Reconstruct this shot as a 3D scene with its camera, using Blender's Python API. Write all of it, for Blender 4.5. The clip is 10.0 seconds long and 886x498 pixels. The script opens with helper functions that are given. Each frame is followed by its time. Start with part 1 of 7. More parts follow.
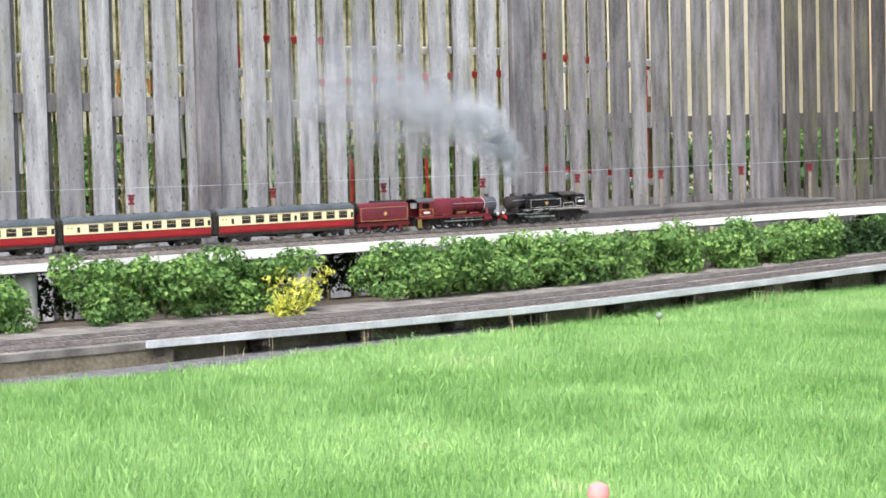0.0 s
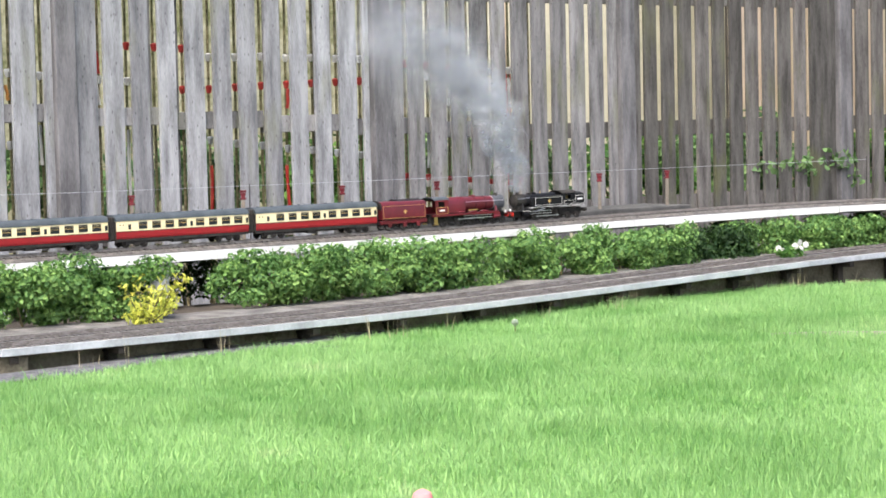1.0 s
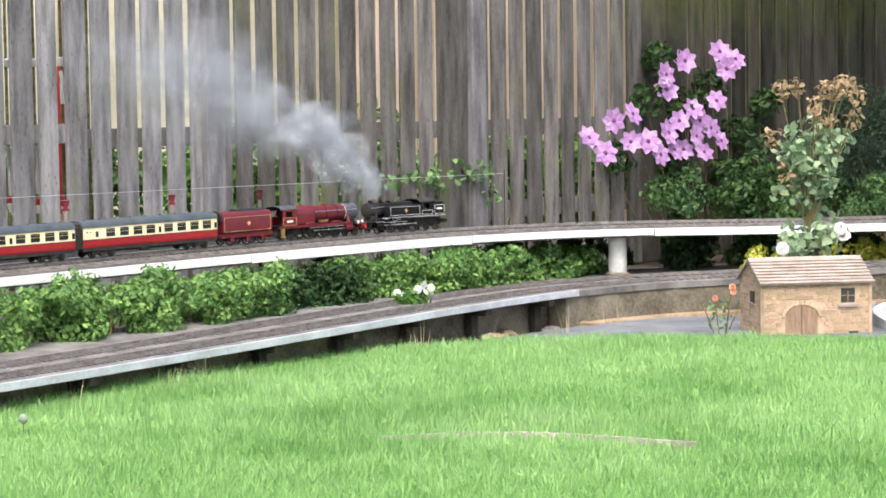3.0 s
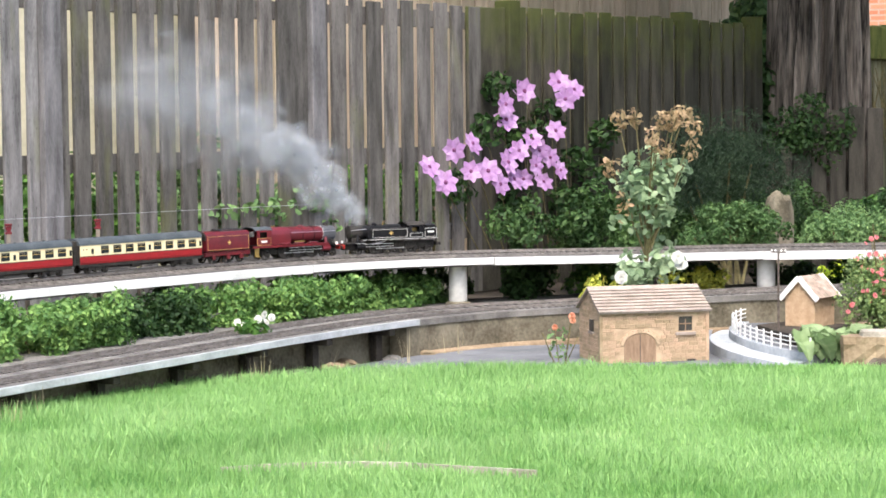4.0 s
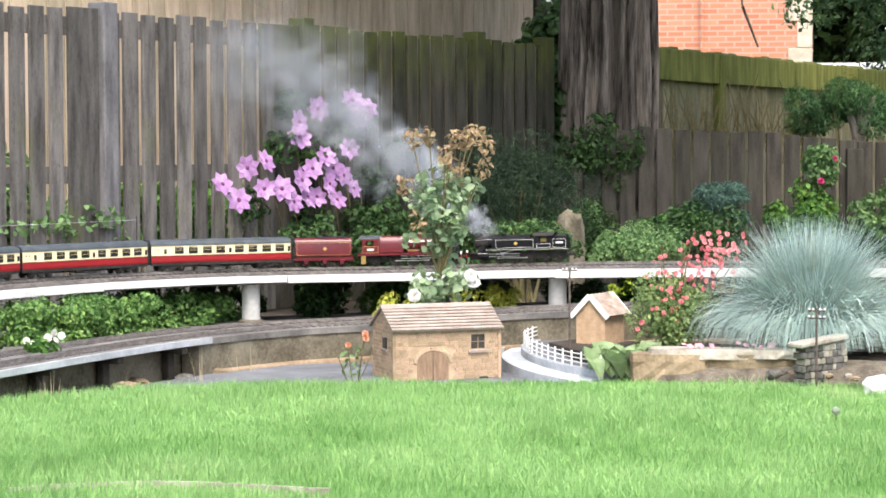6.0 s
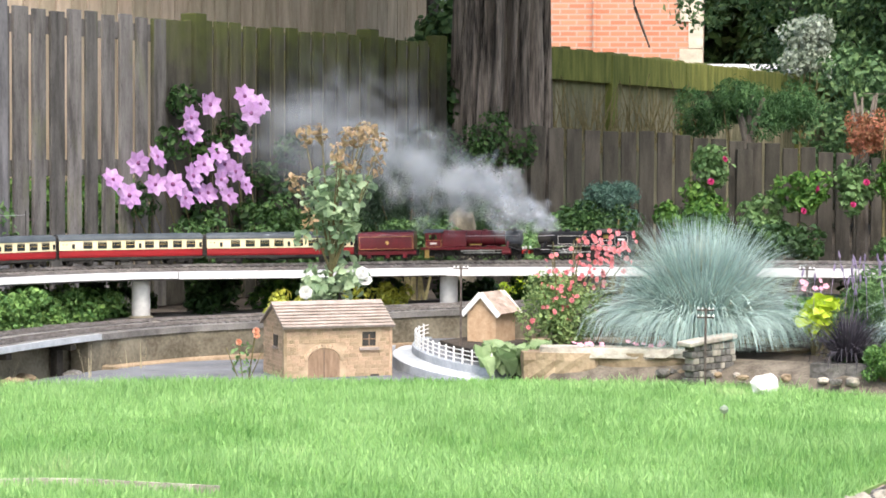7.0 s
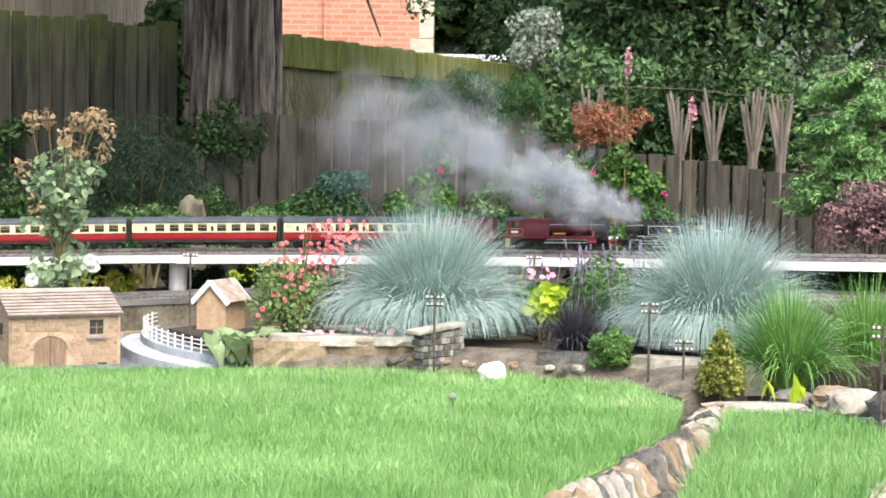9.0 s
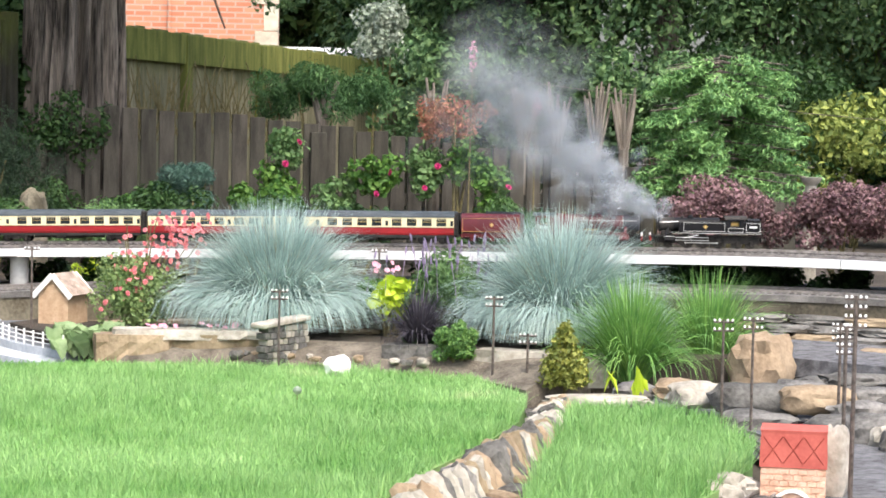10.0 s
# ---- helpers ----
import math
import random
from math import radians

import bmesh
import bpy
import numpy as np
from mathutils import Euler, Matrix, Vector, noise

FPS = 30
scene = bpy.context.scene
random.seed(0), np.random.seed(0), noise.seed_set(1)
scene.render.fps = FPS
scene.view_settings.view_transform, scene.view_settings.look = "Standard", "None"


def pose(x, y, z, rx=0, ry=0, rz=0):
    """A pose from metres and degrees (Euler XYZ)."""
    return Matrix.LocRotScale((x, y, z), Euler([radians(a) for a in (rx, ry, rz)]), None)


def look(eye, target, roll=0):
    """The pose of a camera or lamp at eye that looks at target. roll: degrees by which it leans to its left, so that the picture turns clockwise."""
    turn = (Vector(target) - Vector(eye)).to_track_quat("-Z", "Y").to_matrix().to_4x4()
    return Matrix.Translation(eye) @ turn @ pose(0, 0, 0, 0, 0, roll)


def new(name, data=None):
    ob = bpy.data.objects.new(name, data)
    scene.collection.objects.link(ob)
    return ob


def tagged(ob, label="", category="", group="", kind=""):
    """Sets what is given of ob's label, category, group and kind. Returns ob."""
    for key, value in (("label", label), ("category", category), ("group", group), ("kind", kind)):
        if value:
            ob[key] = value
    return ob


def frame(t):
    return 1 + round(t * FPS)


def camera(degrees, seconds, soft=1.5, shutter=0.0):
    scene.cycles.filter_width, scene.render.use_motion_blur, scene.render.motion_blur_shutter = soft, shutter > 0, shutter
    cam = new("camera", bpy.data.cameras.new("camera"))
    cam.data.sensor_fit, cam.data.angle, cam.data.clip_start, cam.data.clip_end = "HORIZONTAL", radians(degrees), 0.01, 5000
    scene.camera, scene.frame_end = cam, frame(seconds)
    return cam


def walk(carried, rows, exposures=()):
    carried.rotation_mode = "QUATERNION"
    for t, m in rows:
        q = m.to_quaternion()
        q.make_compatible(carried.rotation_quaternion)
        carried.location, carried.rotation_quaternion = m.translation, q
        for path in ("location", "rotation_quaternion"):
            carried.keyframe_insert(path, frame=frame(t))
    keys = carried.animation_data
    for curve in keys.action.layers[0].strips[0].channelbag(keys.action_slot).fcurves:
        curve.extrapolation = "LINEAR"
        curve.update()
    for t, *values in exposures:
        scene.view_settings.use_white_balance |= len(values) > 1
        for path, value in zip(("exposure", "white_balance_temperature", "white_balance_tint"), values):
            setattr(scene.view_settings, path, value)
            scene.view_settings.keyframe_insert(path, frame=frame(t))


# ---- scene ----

cam = camera(22.757, 10.0, soft=1.7)
scene.cycles.transparent_max_bounces = 48
# the walk: seconds, place, turn
ROWS = [
    (0, -0.754, -2.014, 0.946, 86.450, 1.399, -5.709),
    (0.5, -0.737, -2.049, 0.950, 86.486, 1.492, -7.410),
    (1, -0.709, -2.070, 0.956, 86.500, 1.308, -9.045),
    (1.5, -0.701, -2.073, 0.964, 86.632, 0.853, -10.749),
    (1.8, -0.630, -1.522, 0.969, 86.496, 0.736, -12.400),
    (2, -0.484, -1.139, 0.975, 86.306, 0.516, -13.100),
    (2.2, -0.364, -0.793, 0.982, 86.104, 0.462, -14.244),
    (2.5, -0.218, -0.450, 0.994, 85.943, 0.339, -15.882),
    (3, 0.000, 0.000, 1.000, 86.097, 0.752, -18.551),
    (4.5, 0.000, 0.000, 1.000, 86.981, 0.421, -23.843),
    (5, 0.000, 0.000, 1.000, 86.882, 0.577, -24.686),
    (5.5, 0.000, 0.000, 1.000, 87.126, 0.539, -26.457),
    (7, 0.000, 0.000, 1.000, 87.185, -0.327, -30.846),
    (7.5, 0.000, 0.000, 1.000, 87.239, -0.149, -32.706),
    (8, 0.000, 0.000, 1.000, 87.157, -0.428, -34.664),
    (8.5, 0.000, 0.000, 1.000, 87.129, -0.533, -36.044),
    (9, 0.000, 0.000, 1.000, 86.953, -0.943, -37.836),
    (9.5, 0.000, 0.000, 1.000, 86.905, -1.168, -39.786),
    (10, 0.000, 0.000, 1.000, 86.853, -1.193, -41.861),
]
STOPS = [(0.0, 1.38), (10.0, 1.38)]
walk(cam, [(t, pose(x, y, z, rx, ry, rz)) for t, x, y, z, rx, ry, rz in ROWS], STOPS)

# ---- light: a bright overcast sky ----
world = bpy.data.worlds.new("overcast")
scene.world = world
world.use_nodes = True
wn = world.node_tree.nodes
sky = wn.new("ShaderNodeTexSky")
sky.sky_type = "NISHITA"
sky.sun_disc = False
sky.sun_elevation, sky.sun_rotation = radians(58), radians(200)
sky.air_density, sky.dust_density, sky.ozone_density = 1.0, 5.0, 1.0
wn["Background"].inputs["Strength"].default_value = 0.15
world.node_tree.links.new(sky.outputs["Color"], wn["Background"].inputs["Color"])
sun = new("sun", bpy.data.lights.new("sun", "SUN"))
sun.data.energy, sun.data.angle, sun.data.color = 1.2, radians(30), (1.0, 0.97, 0.93)
sun.matrix_world = look((-3, -8, 14), (0, 0, 0))


# ---- materials ----
def material(name, dark, light, rough=0.8, metal=0.0, scale=8.0, bump=0.0, fine=120.0, vary=0.0, island=0.0, stretch=(1, 1, 1), third=None, spec=0.3, trans=0.0):
    m = bpy.data.materials.new(name)
    m.use_nodes = True
    n, l = m.node_tree.nodes, m.node_tree.links
    b = n["Principled BSDF"]
    b.inputs["Roughness"].default_value = rough
    b.inputs["Metallic"].default_value = metal
    b.inputs["Specular IOR Level"].default_value = spec
    co = n.new("ShaderNodeTexCoord")
    mp = n.new("ShaderNodeMapping")
    mp.inputs["Scale"].default_value = stretch
    l.new(co.outputs["Object"], mp.inputs["Vector"])
    a = n.new("ShaderNodeTexNoise")
    a.inputs["Scale"].default_value, a.inputs["Detail"].default_value = scale, 5
    l.new(mp.outputs["Vector"], a.inputs["Vector"])
    f = n.new("ShaderNodeTexNoise")
    f.inputs["Scale"].default_value, f.inputs["Detail"].default_value = fine, 3
    l.new(mp.outputs["Vector"], f.inputs["Vector"])
    mix = n.new("ShaderNodeMath")
    mix.operation = "MULTIPLY_ADD"
    mix.inputs[1].default_value = 0.45
    l.new(f.outputs["Fac"], mix.inputs[0])
    add = n.new("ShaderNodeMath")
    add.operation = "MULTIPLY_ADD"
    add.inputs[1].default_value, add.inputs[2].default_value = 1.0, -0.22
    l.new(a.outputs["Fac"], add.inputs[0])
    l.new(add.outputs[0], mix.inputs[2])
    r = n.new("ShaderNodeValToRGB")
    e = r.color_ramp.elements
    e[0].position, e[1].position = 0.3, 0.7
    e[0].color, e[1].color = (*dark, 1), (*light, 1)
    if third:
        x = e.new(0.82)
        x.color = (*third, 1)
    l.new(mix.outputs[0], r.inputs["Fac"])
    out = r.outputs["Color"]
    for amount, node, sock in ((vary, "ShaderNodeObjectInfo", "Random"), (island, "ShaderNodeNewGeometry", "Random Per Island")):
        if amount:
            o = n.new(node)
            h = n.new("ShaderNodeHueSaturation")
            k = n.new("ShaderNodeMapRange")
            k.inputs["To Min"].default_value, k.inputs["To Max"].default_value = 1 - amount, 1 + amount
            l.new(o.outputs[sock], k.inputs["Value"])
            l.new(k.outputs["Result"], h.inputs["Value"])
            k2 = n.new("ShaderNodeMapRange")
            k2.inputs["To Min"].default_value, k2.inputs["To Max"].default_value = 0.5 + amount * 0.05, 0.5 - amount * 0.05
            l.new(o.outputs[sock], k2.inputs["Value"])
            l.new(k2.outputs["Result"], h.inputs["Hue"])
            l.new(out, h.inputs["Color"])
            out = h.outputs["Color"]
    l.new(out, b.inputs["Base Color"])
    if bump:
        u = n.new("ShaderNodeBump")
        u.inputs["Strength"].default_value, u.inputs["Distance"].default_value = bump, 0.01
        l.new(mix.outputs[0], u.inputs["Height"])
        l.new(u.outputs["Normal"], b.inputs["Normal"])
    if trans:
        t = n.new("ShaderNodeBsdfTranslucent")
        l.new(out, t.inputs["Color"])
        x = n.new("ShaderNodeMixShader")
        x.inputs["Fac"].default_value = trans
        l.new(b.outputs["BSDF"], x.inputs[1])
        l.new(t.outputs["BSDF"], x.inputs[2])
        l.new(x.outputs["Shader"], n["Material Output"].inputs["Surface"])
    return m


def leafy(name, dark, light, island=0.35, rough=0.55, third=None):
    return material(name, dark, light, rough, scale=5, fine=40, island=island, third=third, trans=0.3)


EARTH = material("earth", (0.03, 0.025, 0.02), (0.085, 0.07, 0.055), 0.95, scale=6, bump=0.6)
TURF = material("turf", (0.115, 0.225, 0.06), (0.215, 0.335, 0.115), 0.9, scale=2, fine=14, bump=0.5)
BLADE = material("grass blade", (0.165, 0.340, 0.095), (0.325, 0.525, 0.205), 0.6, scale=2.2, fine=13, island=0.2, third=(0.46, 0.55, 0.28), trans=0.3)
GRAVEL = material("grey gravel", (0.06, 0.06, 0.063), (0.18, 0.18, 0.188), 0.95, scale=30, fine=260, bump=0.8)
BALLAST = material("ballast", (0.06, 0.055, 0.05), (0.19, 0.175, 0.16), 0.95, scale=40, fine=300, bump=0.9)
ROOFFELT = material("roofing felt", (0.05, 0.05, 0.05), (0.115, 0.113, 0.108), 0.95, scale=9, fine=320, bump=0.5)
WHITEPAINT = material("weathered white paint", (0.55, 0.55, 0.55), (0.84, 0.84, 0.84), 0.6, scale=7, fine=60, bump=0.15, stretch=(1, 1, 2))
GREYPAINT = material("grey painted metal", (0.30, 0.32, 0.34), (0.50, 0.53, 0.56), 0.5, scale=9, fine=90, bump=0.1)
DARKWOOD = material("dark damp timber", (0.02, 0.018, 0.015), (0.07, 0.06, 0.05), 0.9, scale=12, bump=0.4)
PILLAR = material("grey plastic pipe", (0.42, 0.42, 0.41), (0.62, 0.62, 0.60), 0.5, scale=9, fine=60)
# Brown walling that has the shade under the decks put into its colour.
SHADEDWALL = material("shaded brown walling", (0.04, 0.036, 0.026), (0.13, 0.115, 0.085), 0.95, scale=7, fine=80, bump=0.8)
CONCRETE = material("old concrete", (0.07, 0.060, 0.040), (0.235, 0.21, 0.155), 0.95, scale=7, fine=80, bump=0.6)
FENCEWOOD = material("silvered fence board", (0.145, 0.148, 0.158), (0.36, 0.368, 0.385), 0.9, scale=5, fine=60, bump=0.4, vary=0.25, stretch=(5, 5, 0.7))
# Two darker copies of the silvered board: browner weathering, and tree shade in the colour.
GREYSLAT = material("greyed and shaded brown fence board", (0.100, 0.099, 0.100), (0.285, 0.281, 0.283), 0.9, scale=5, fine=60, bump=0.4, vary=0.28, stretch=(5, 5, 0.7))
BROWNSLAT = material("browned and shaded fence board", (0.052, 0.049, 0.046), (0.170, 0.162, 0.152), 0.9, scale=5, fine=60, bump=0.4, vary=0.28, stretch=(5, 5, 0.7), third=(0.15, 0.15, 0.09))
# Lit copy of the mossy board: light on the rear boards is in its colour.
MOSSREAR = material("lit mossy board", (0.10, 0.098, 0.055), (0.25, 0.235, 0.15), 0.95, scale=4, fine=60, bump=0.5, vary=0.25, stretch=(5, 5, 0.8))
# Tree shade over the fence corner is put into these two dark boards' colour.
MOSSWOOD = material("shaded mossy fence board", (0.016, 0.016, 0.012), (0.062, 0.059, 0.044), 0.95, scale=4, fine=60, bump=0.5, vary=0.5, stretch=(5, 5, 0.8), third=(0.085, 0.105, 0.022))
BROWNWOOD = material("shade-darkened brown fence board", (0.030, 0.028, 0.022), (0.082, 0.075, 0.060), 0.9, scale=5, fine=60, bump=0.5, vary=0.25, stretch=(5, 5, 0.7))
PALEWOOD = material("pale new boards", (0.38, 0.30, 0.21), (0.60, 0.50, 0.37), 0.8, scale=4, fine=50, bump=0.2, vary=0.18, stretch=(5, 5, 0.6))


def mossy_top(m, z0, z1, green):
    """Green moss that creeps down from the top edge of the boards in uneven tongues."""
    n, l = m.node_tree.nodes, m.node_tree.links
    c, s, k = n.new("ShaderNodeTexCoord"), n.new("ShaderNodeSeparateXYZ"), n.new("ShaderNodeMapRange")
    l.new(c.outputs["Object"], s.inputs[0])
    w = n.new("ShaderNodeTexNoise")
    w.inputs["Scale"].default_value = 9
    a = n.new("ShaderNodeMath")
    a.operation = "MULTIPLY_ADD"
    a.inputs[1].default_value = 0.5
    l.new(c.outputs["Object"], w.inputs["Vector"])
    l.new(w.outputs["Fac"], a.inputs[0])
    l.new(s.outputs["Z"], a.inputs[2])
    k.inputs["From Min"].default_value, k.inputs["From Max"].default_value = z0 + 0.25, z1 + 0.25
    k.inputs["To Max"].default_value = 0.85
    l.new(a.outputs[0], k.inputs["Value"])
    x = n.new("ShaderNodeMix")
    x.data_type = "RGBA"
    x.inputs["B"].default_value = (*green, 1)
    p = n["Principled BSDF"].inputs["Base Color"]
    old = p.links[0].from_socket
    l.new(old, x.inputs["A"])
    l.new(k.outputs["Result"], x.inputs["Factor"])
    l.new(x.outputs["Result"], p)


def knots(m, green):
    """Dark knots scattered down the boards, and green algae in soft streaks."""
    n, l = m.node_tree.nodes, m.node_tree.links
    c, p = n.new("ShaderNodeTexCoord"), n.new("ShaderNodeMapping")
    p.inputs["Scale"].default_value = (9, 9, 3.6)
    l.new(c.outputs["Object"], p.inputs["Vector"])
    v, k = n.new("ShaderNodeTexVoronoi"), n.new("ShaderNodeMapRange")
    l.new(p.outputs["Vector"], v.inputs["Vector"])
    k.inputs["From Min"].default_value, k.inputs["From Max"].default_value = 0.07, 0.17
    k.inputs["To Min"].default_value, k.inputs["To Max"].default_value = 0.65, 0.0
    l.new(v.outputs["Distance"], k.inputs["Value"])
    p2, w, k2 = n.new("ShaderNodeMapping"), n.new("ShaderNodeTexNoise"), n.new("ShaderNodeMapRange")
    p2.inputs["Scale"].default_value = (7, 7, 1.5)
    l.new(c.outputs["Object"], p2.inputs["Vector"])
    w.inputs["Scale"].default_value, w.inputs["Detail"].default_value = 1.6, 6
    l.new(p2.outputs["Vector"], w.inputs["Vector"])
    k2.inputs["From Min"].default_value, k2.inputs["From Max"].default_value = 0.56, 0.72
    k2.inputs["To Max"].default_value = 0.5
    l.new(w.outputs["Fac"], k2.inputs["Value"])
    socket = n["Principled BSDF"].inputs["Base Color"]
    for factor, colour in ((k2, green), (k, (0.035, 0.032, 0.03))):
        x = n.new("ShaderNodeMix")
        x.data_type = "RGBA"
        x.inputs["B"].default_value = (*colour, 1)
        l.new(socket.links[0].from_socket, x.inputs["A"])
        l.new(factor.outputs["Result"], x.inputs["Factor"])
        l.new(x.outputs["Result"], socket)


knots(FENCEWOOD, (0.20, 0.21, 0.13))
knots(GREYSLAT, (0.15, 0.16, 0.08))
knots(BROWNSLAT, (0.12, 0.13, 0.05))
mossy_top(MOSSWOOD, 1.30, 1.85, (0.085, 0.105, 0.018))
mossy_top(MOSSREAR, 1.25, 1.80, (0.14, 0.16, 0.03))
TARMAC = material("smooth blue grey tarmac", (0.10, 0.105, 0.115), (0.19, 0.20, 0.215), 0.9, scale=6, fine=240, bump=0.4)
RAILSTEEL = material("dull rail", (0.20, 0.18, 0.165), (0.40, 0.37, 0.35), 0.45, metal=0.6, scale=30)
SLEEPER = material("dark sleeper", (0.055, 0.050, 0.048), (0.145, 0.135, 0.128), 0.9, scale=30, vary=0.2)


# ---- mesh tools ----
class Build:
    """Collects verts and faces of one mesh."""

    def __init__(self):
        self.v, self.f = [], []

    def add(self, verts, faces, m=None):
        k = len(self.v)
        self.v += [tuple(m @ Vector(p)) for p in verts] if m else [tuple(p) for p in verts]
        self.f += [tuple(i + k for i in q) for q in faces]
        return self

    def box(self, x0, x1, y0, y1, z0, z1, c=0.0, m=None):
        """A box, with its edges cut off by c."""
        if c <= 0:
            v = [(x, y, z) for x in (x0, x1) for y in (y0, y1) for z in (z0, z1)]
            return self.add(v, [(0, 1, 3, 2), (4, 6, 7, 5), (0, 4, 5, 1), (2, 3, 7, 6), (0, 2, 6, 4), (1, 5, 7, 3)], m)
        b = bmesh.new()
        bmesh.ops.create_cube(b, size=1)
        for p in b.verts:
            p.co = Vector((x0 + (p.co.x + 0.5) * (x1 - x0), y0 + (p.co.y + 0.5) * (y1 - y0), z0 + (p.co.z + 0.5) * (z1 - z0)))
        bmesh.ops.bevel(b, geom=list(b.edges), offset=c, segments=1, affect="EDGES")
        b.verts.index_update()
        self.add([p.co[:] for p in b.verts], [[p.index for p in q.verts] for q in b.faces], m)
        b.free()
        return self

    def rod(self, a, b, r, n=8, r2=None, cap=True, m=None):
        a, b = Vector(a), Vector(b)
        q = (b - a).to_track_quat("Z", "Y")
        r2 = r if r2 is None else r2
        v = [a + q @ Vector((math.cos(i * math.tau / n) * r, math.sin(i * math.tau / n) * r, 0)) for i in range(n)]
        v += [b + q @ Vector((math.cos(i * math.tau / n) * r2, math.sin(i * math.tau / n) * r2, 0)) for i in range(n)]
        f = [(i, (i + 1) % n, n + (i + 1) % n, n + i) for i in range(n)]
        if cap:
            f += [tuple(range(n - 1, -1, -1)), tuple(range(n, 2 * n))]
        return self.add(v, f, m)

    def loft(self, rings, closed=True, cap=True, m=None):
        n = len(rings[0])
        v = [p for r in rings for p in r]
        f = []
        for k in range(len(rings) - 1):
            for i in range(n if closed else n - 1):
                j = (i + 1) % n
                f.append((k * n + i, k * n + j, k * n + n + j, k * n + n + i))
        if cap and closed:
            f += [tuple(range(n - 1, -1, -1)), tuple(range((len(rings) - 1) * n, len(rings) * n))]
        return self.add(v, f, m)

    def turn(self, profile, n=12, m=None):
        """A solid of revolution about z from (radius, height) pairs."""
        rings = [[(max(r, 1e-4) * math.cos(i * math.tau / n), max(r, 1e-4) * math.sin(i * math.tau / n), z) for i in range(n)] for r, z in profile]
        return self.loft(rings, m=m)

    def mesh(self, name, mat, smooth=False):
        d = bpy.data.meshes.new(name)
        d.from_pydata(self.v, [], self.f)
        d.materials.append(mat)
        b = bmesh.new()
        b.from_mesh(d)
        bmesh.ops.recalc_face_normals(b, faces=b.faces)
        b.to_mesh(d)
        b.free()
        if smooth:
            d.polygons.foreach_set("use_smooth", [True] * len(d.polygons))
            d.set_sharp_from_angle(angle=radians(38))
        d.update()
        return d


def part(name, b, mat, parent=None, label="", m=None, smooth=False):
    """One mesh object, under a thing or a part."""
    ob = new(name, b.mesh(name, mat, smooth) if isinstance(b, Build) else b)
    if parent:
        ob.parent = parent
    if m:
        ob.matrix_basis = m
    return tagged(ob, label)


def thing(name, m, label, category, group="", kind=""):
    ob = new(name)
    ob.empty_display_size = 0.05
    ob.matrix_basis = m
    return tagged(ob, label, category, group, kind)


def single(name, b, mat, label, category, m=None, group="", kind="", smooth=False):
    return tagged(part(name, b, mat, None, label, m, smooth), label, category, group, kind)


def raw(name, verts, faces, mat):
    """A mesh from numpy arrays of verts and equal-sided faces."""
    d = bpy.data.meshes.new(name)
    k = faces.shape[1]
    d.vertices.add(len(verts))
    d.vertices.foreach_set("co", np.ascontiguousarray(verts, np.float32).ravel())
    d.loops.add(faces.size)
    d.loops.foreach_set("vertex_index", np.ascontiguousarray(faces, np.int32).ravel())
    d.polygons.add(len(faces))
    d.polygons.foreach_set("loop_start", np.arange(0, faces.size, k, dtype=np.int32))
    d.materials.append(mat)
    d.update(calc_edges=True)
    return d


def fence_point(s, p, z=0.0):
    """A point s along and p out from the long fence's direction."""
    return Vector((0.8660 * s - 0.5 * p, 0.5 * s + 0.8660 * p, z))


class Path:
    """A smooth line through points, measured by its length."""

    def __init__(self, pts, step=0.02):
        q = []
        pts = [Vector((*p, 0)[:3]) for p in pts]
        for i in range(len(pts) - 1):
            a, b = pts[i], pts[i + 1]
            p0, p3 = pts[max(i - 1, 0)], pts[min(i + 2, len(pts) - 1)]
            n = max(2, int((b - a).length / step))
            ta, tb = (b - p0) * 0.5, (p3 - a) * 0.5
            if i == 0:
                ta = b - a
            la, lb = (b - p0).length, (p3 - a).length
            ta, tb = ta * ((b - a).length * 2 / max(la, 1e-6)), tb * ((b - a).length * 2 / max(lb, 1e-6))
            for k in range(n):
                u = k / n
                q.append(a * (2 * u**3 - 3 * u**2 + 1) + ta * (u**3 - 2 * u**2 + u) + b * (3 * u**2 - 2 * u**3) + tb * (u**3 - u**2))
        q.append(pts[-1])
        self.q = q
        self.d = [0.0]
        for a, b in zip(q, q[1:]):
            self.d.append(self.d[-1] + (b - a).length)
        self.length = self.d[-1]

    def at(self, d):
        """Place and the unit way ahead at length d (straight on past the ends)."""
        k = int(np.clip(np.searchsorted(self.d, d) - 1, 0, len(self.q) - 2))
        a, b = self.q[k], self.q[k + 1]
        w = (b - a).normalized()
        return a + w * (d - self.d[k]), w

    def side(self, d, off, z=None):
        """A point off metres to the left of the line."""
        p, w = self.at(d)
        r = p + Vector((-w.y, w.x, 0)).normalized() * off
        if z is not None:
            r.z = z
        return r

    def strip(self, d0, d1, offs, step=0.1):
        """A sheet or bar swept along the line: offs is a closed section of (left, z)."""
        n = max(1, int((d1 - d0) / step))
        rings = []
        for i in range(n + 1):
            d = d0 + (d1 - d0) * i / n
            p, _ = self.at(d)
            rings.append([self.side(d, o) + Vector((0, 0, z)) for o, z in offs])
        return Build().loft(rings)


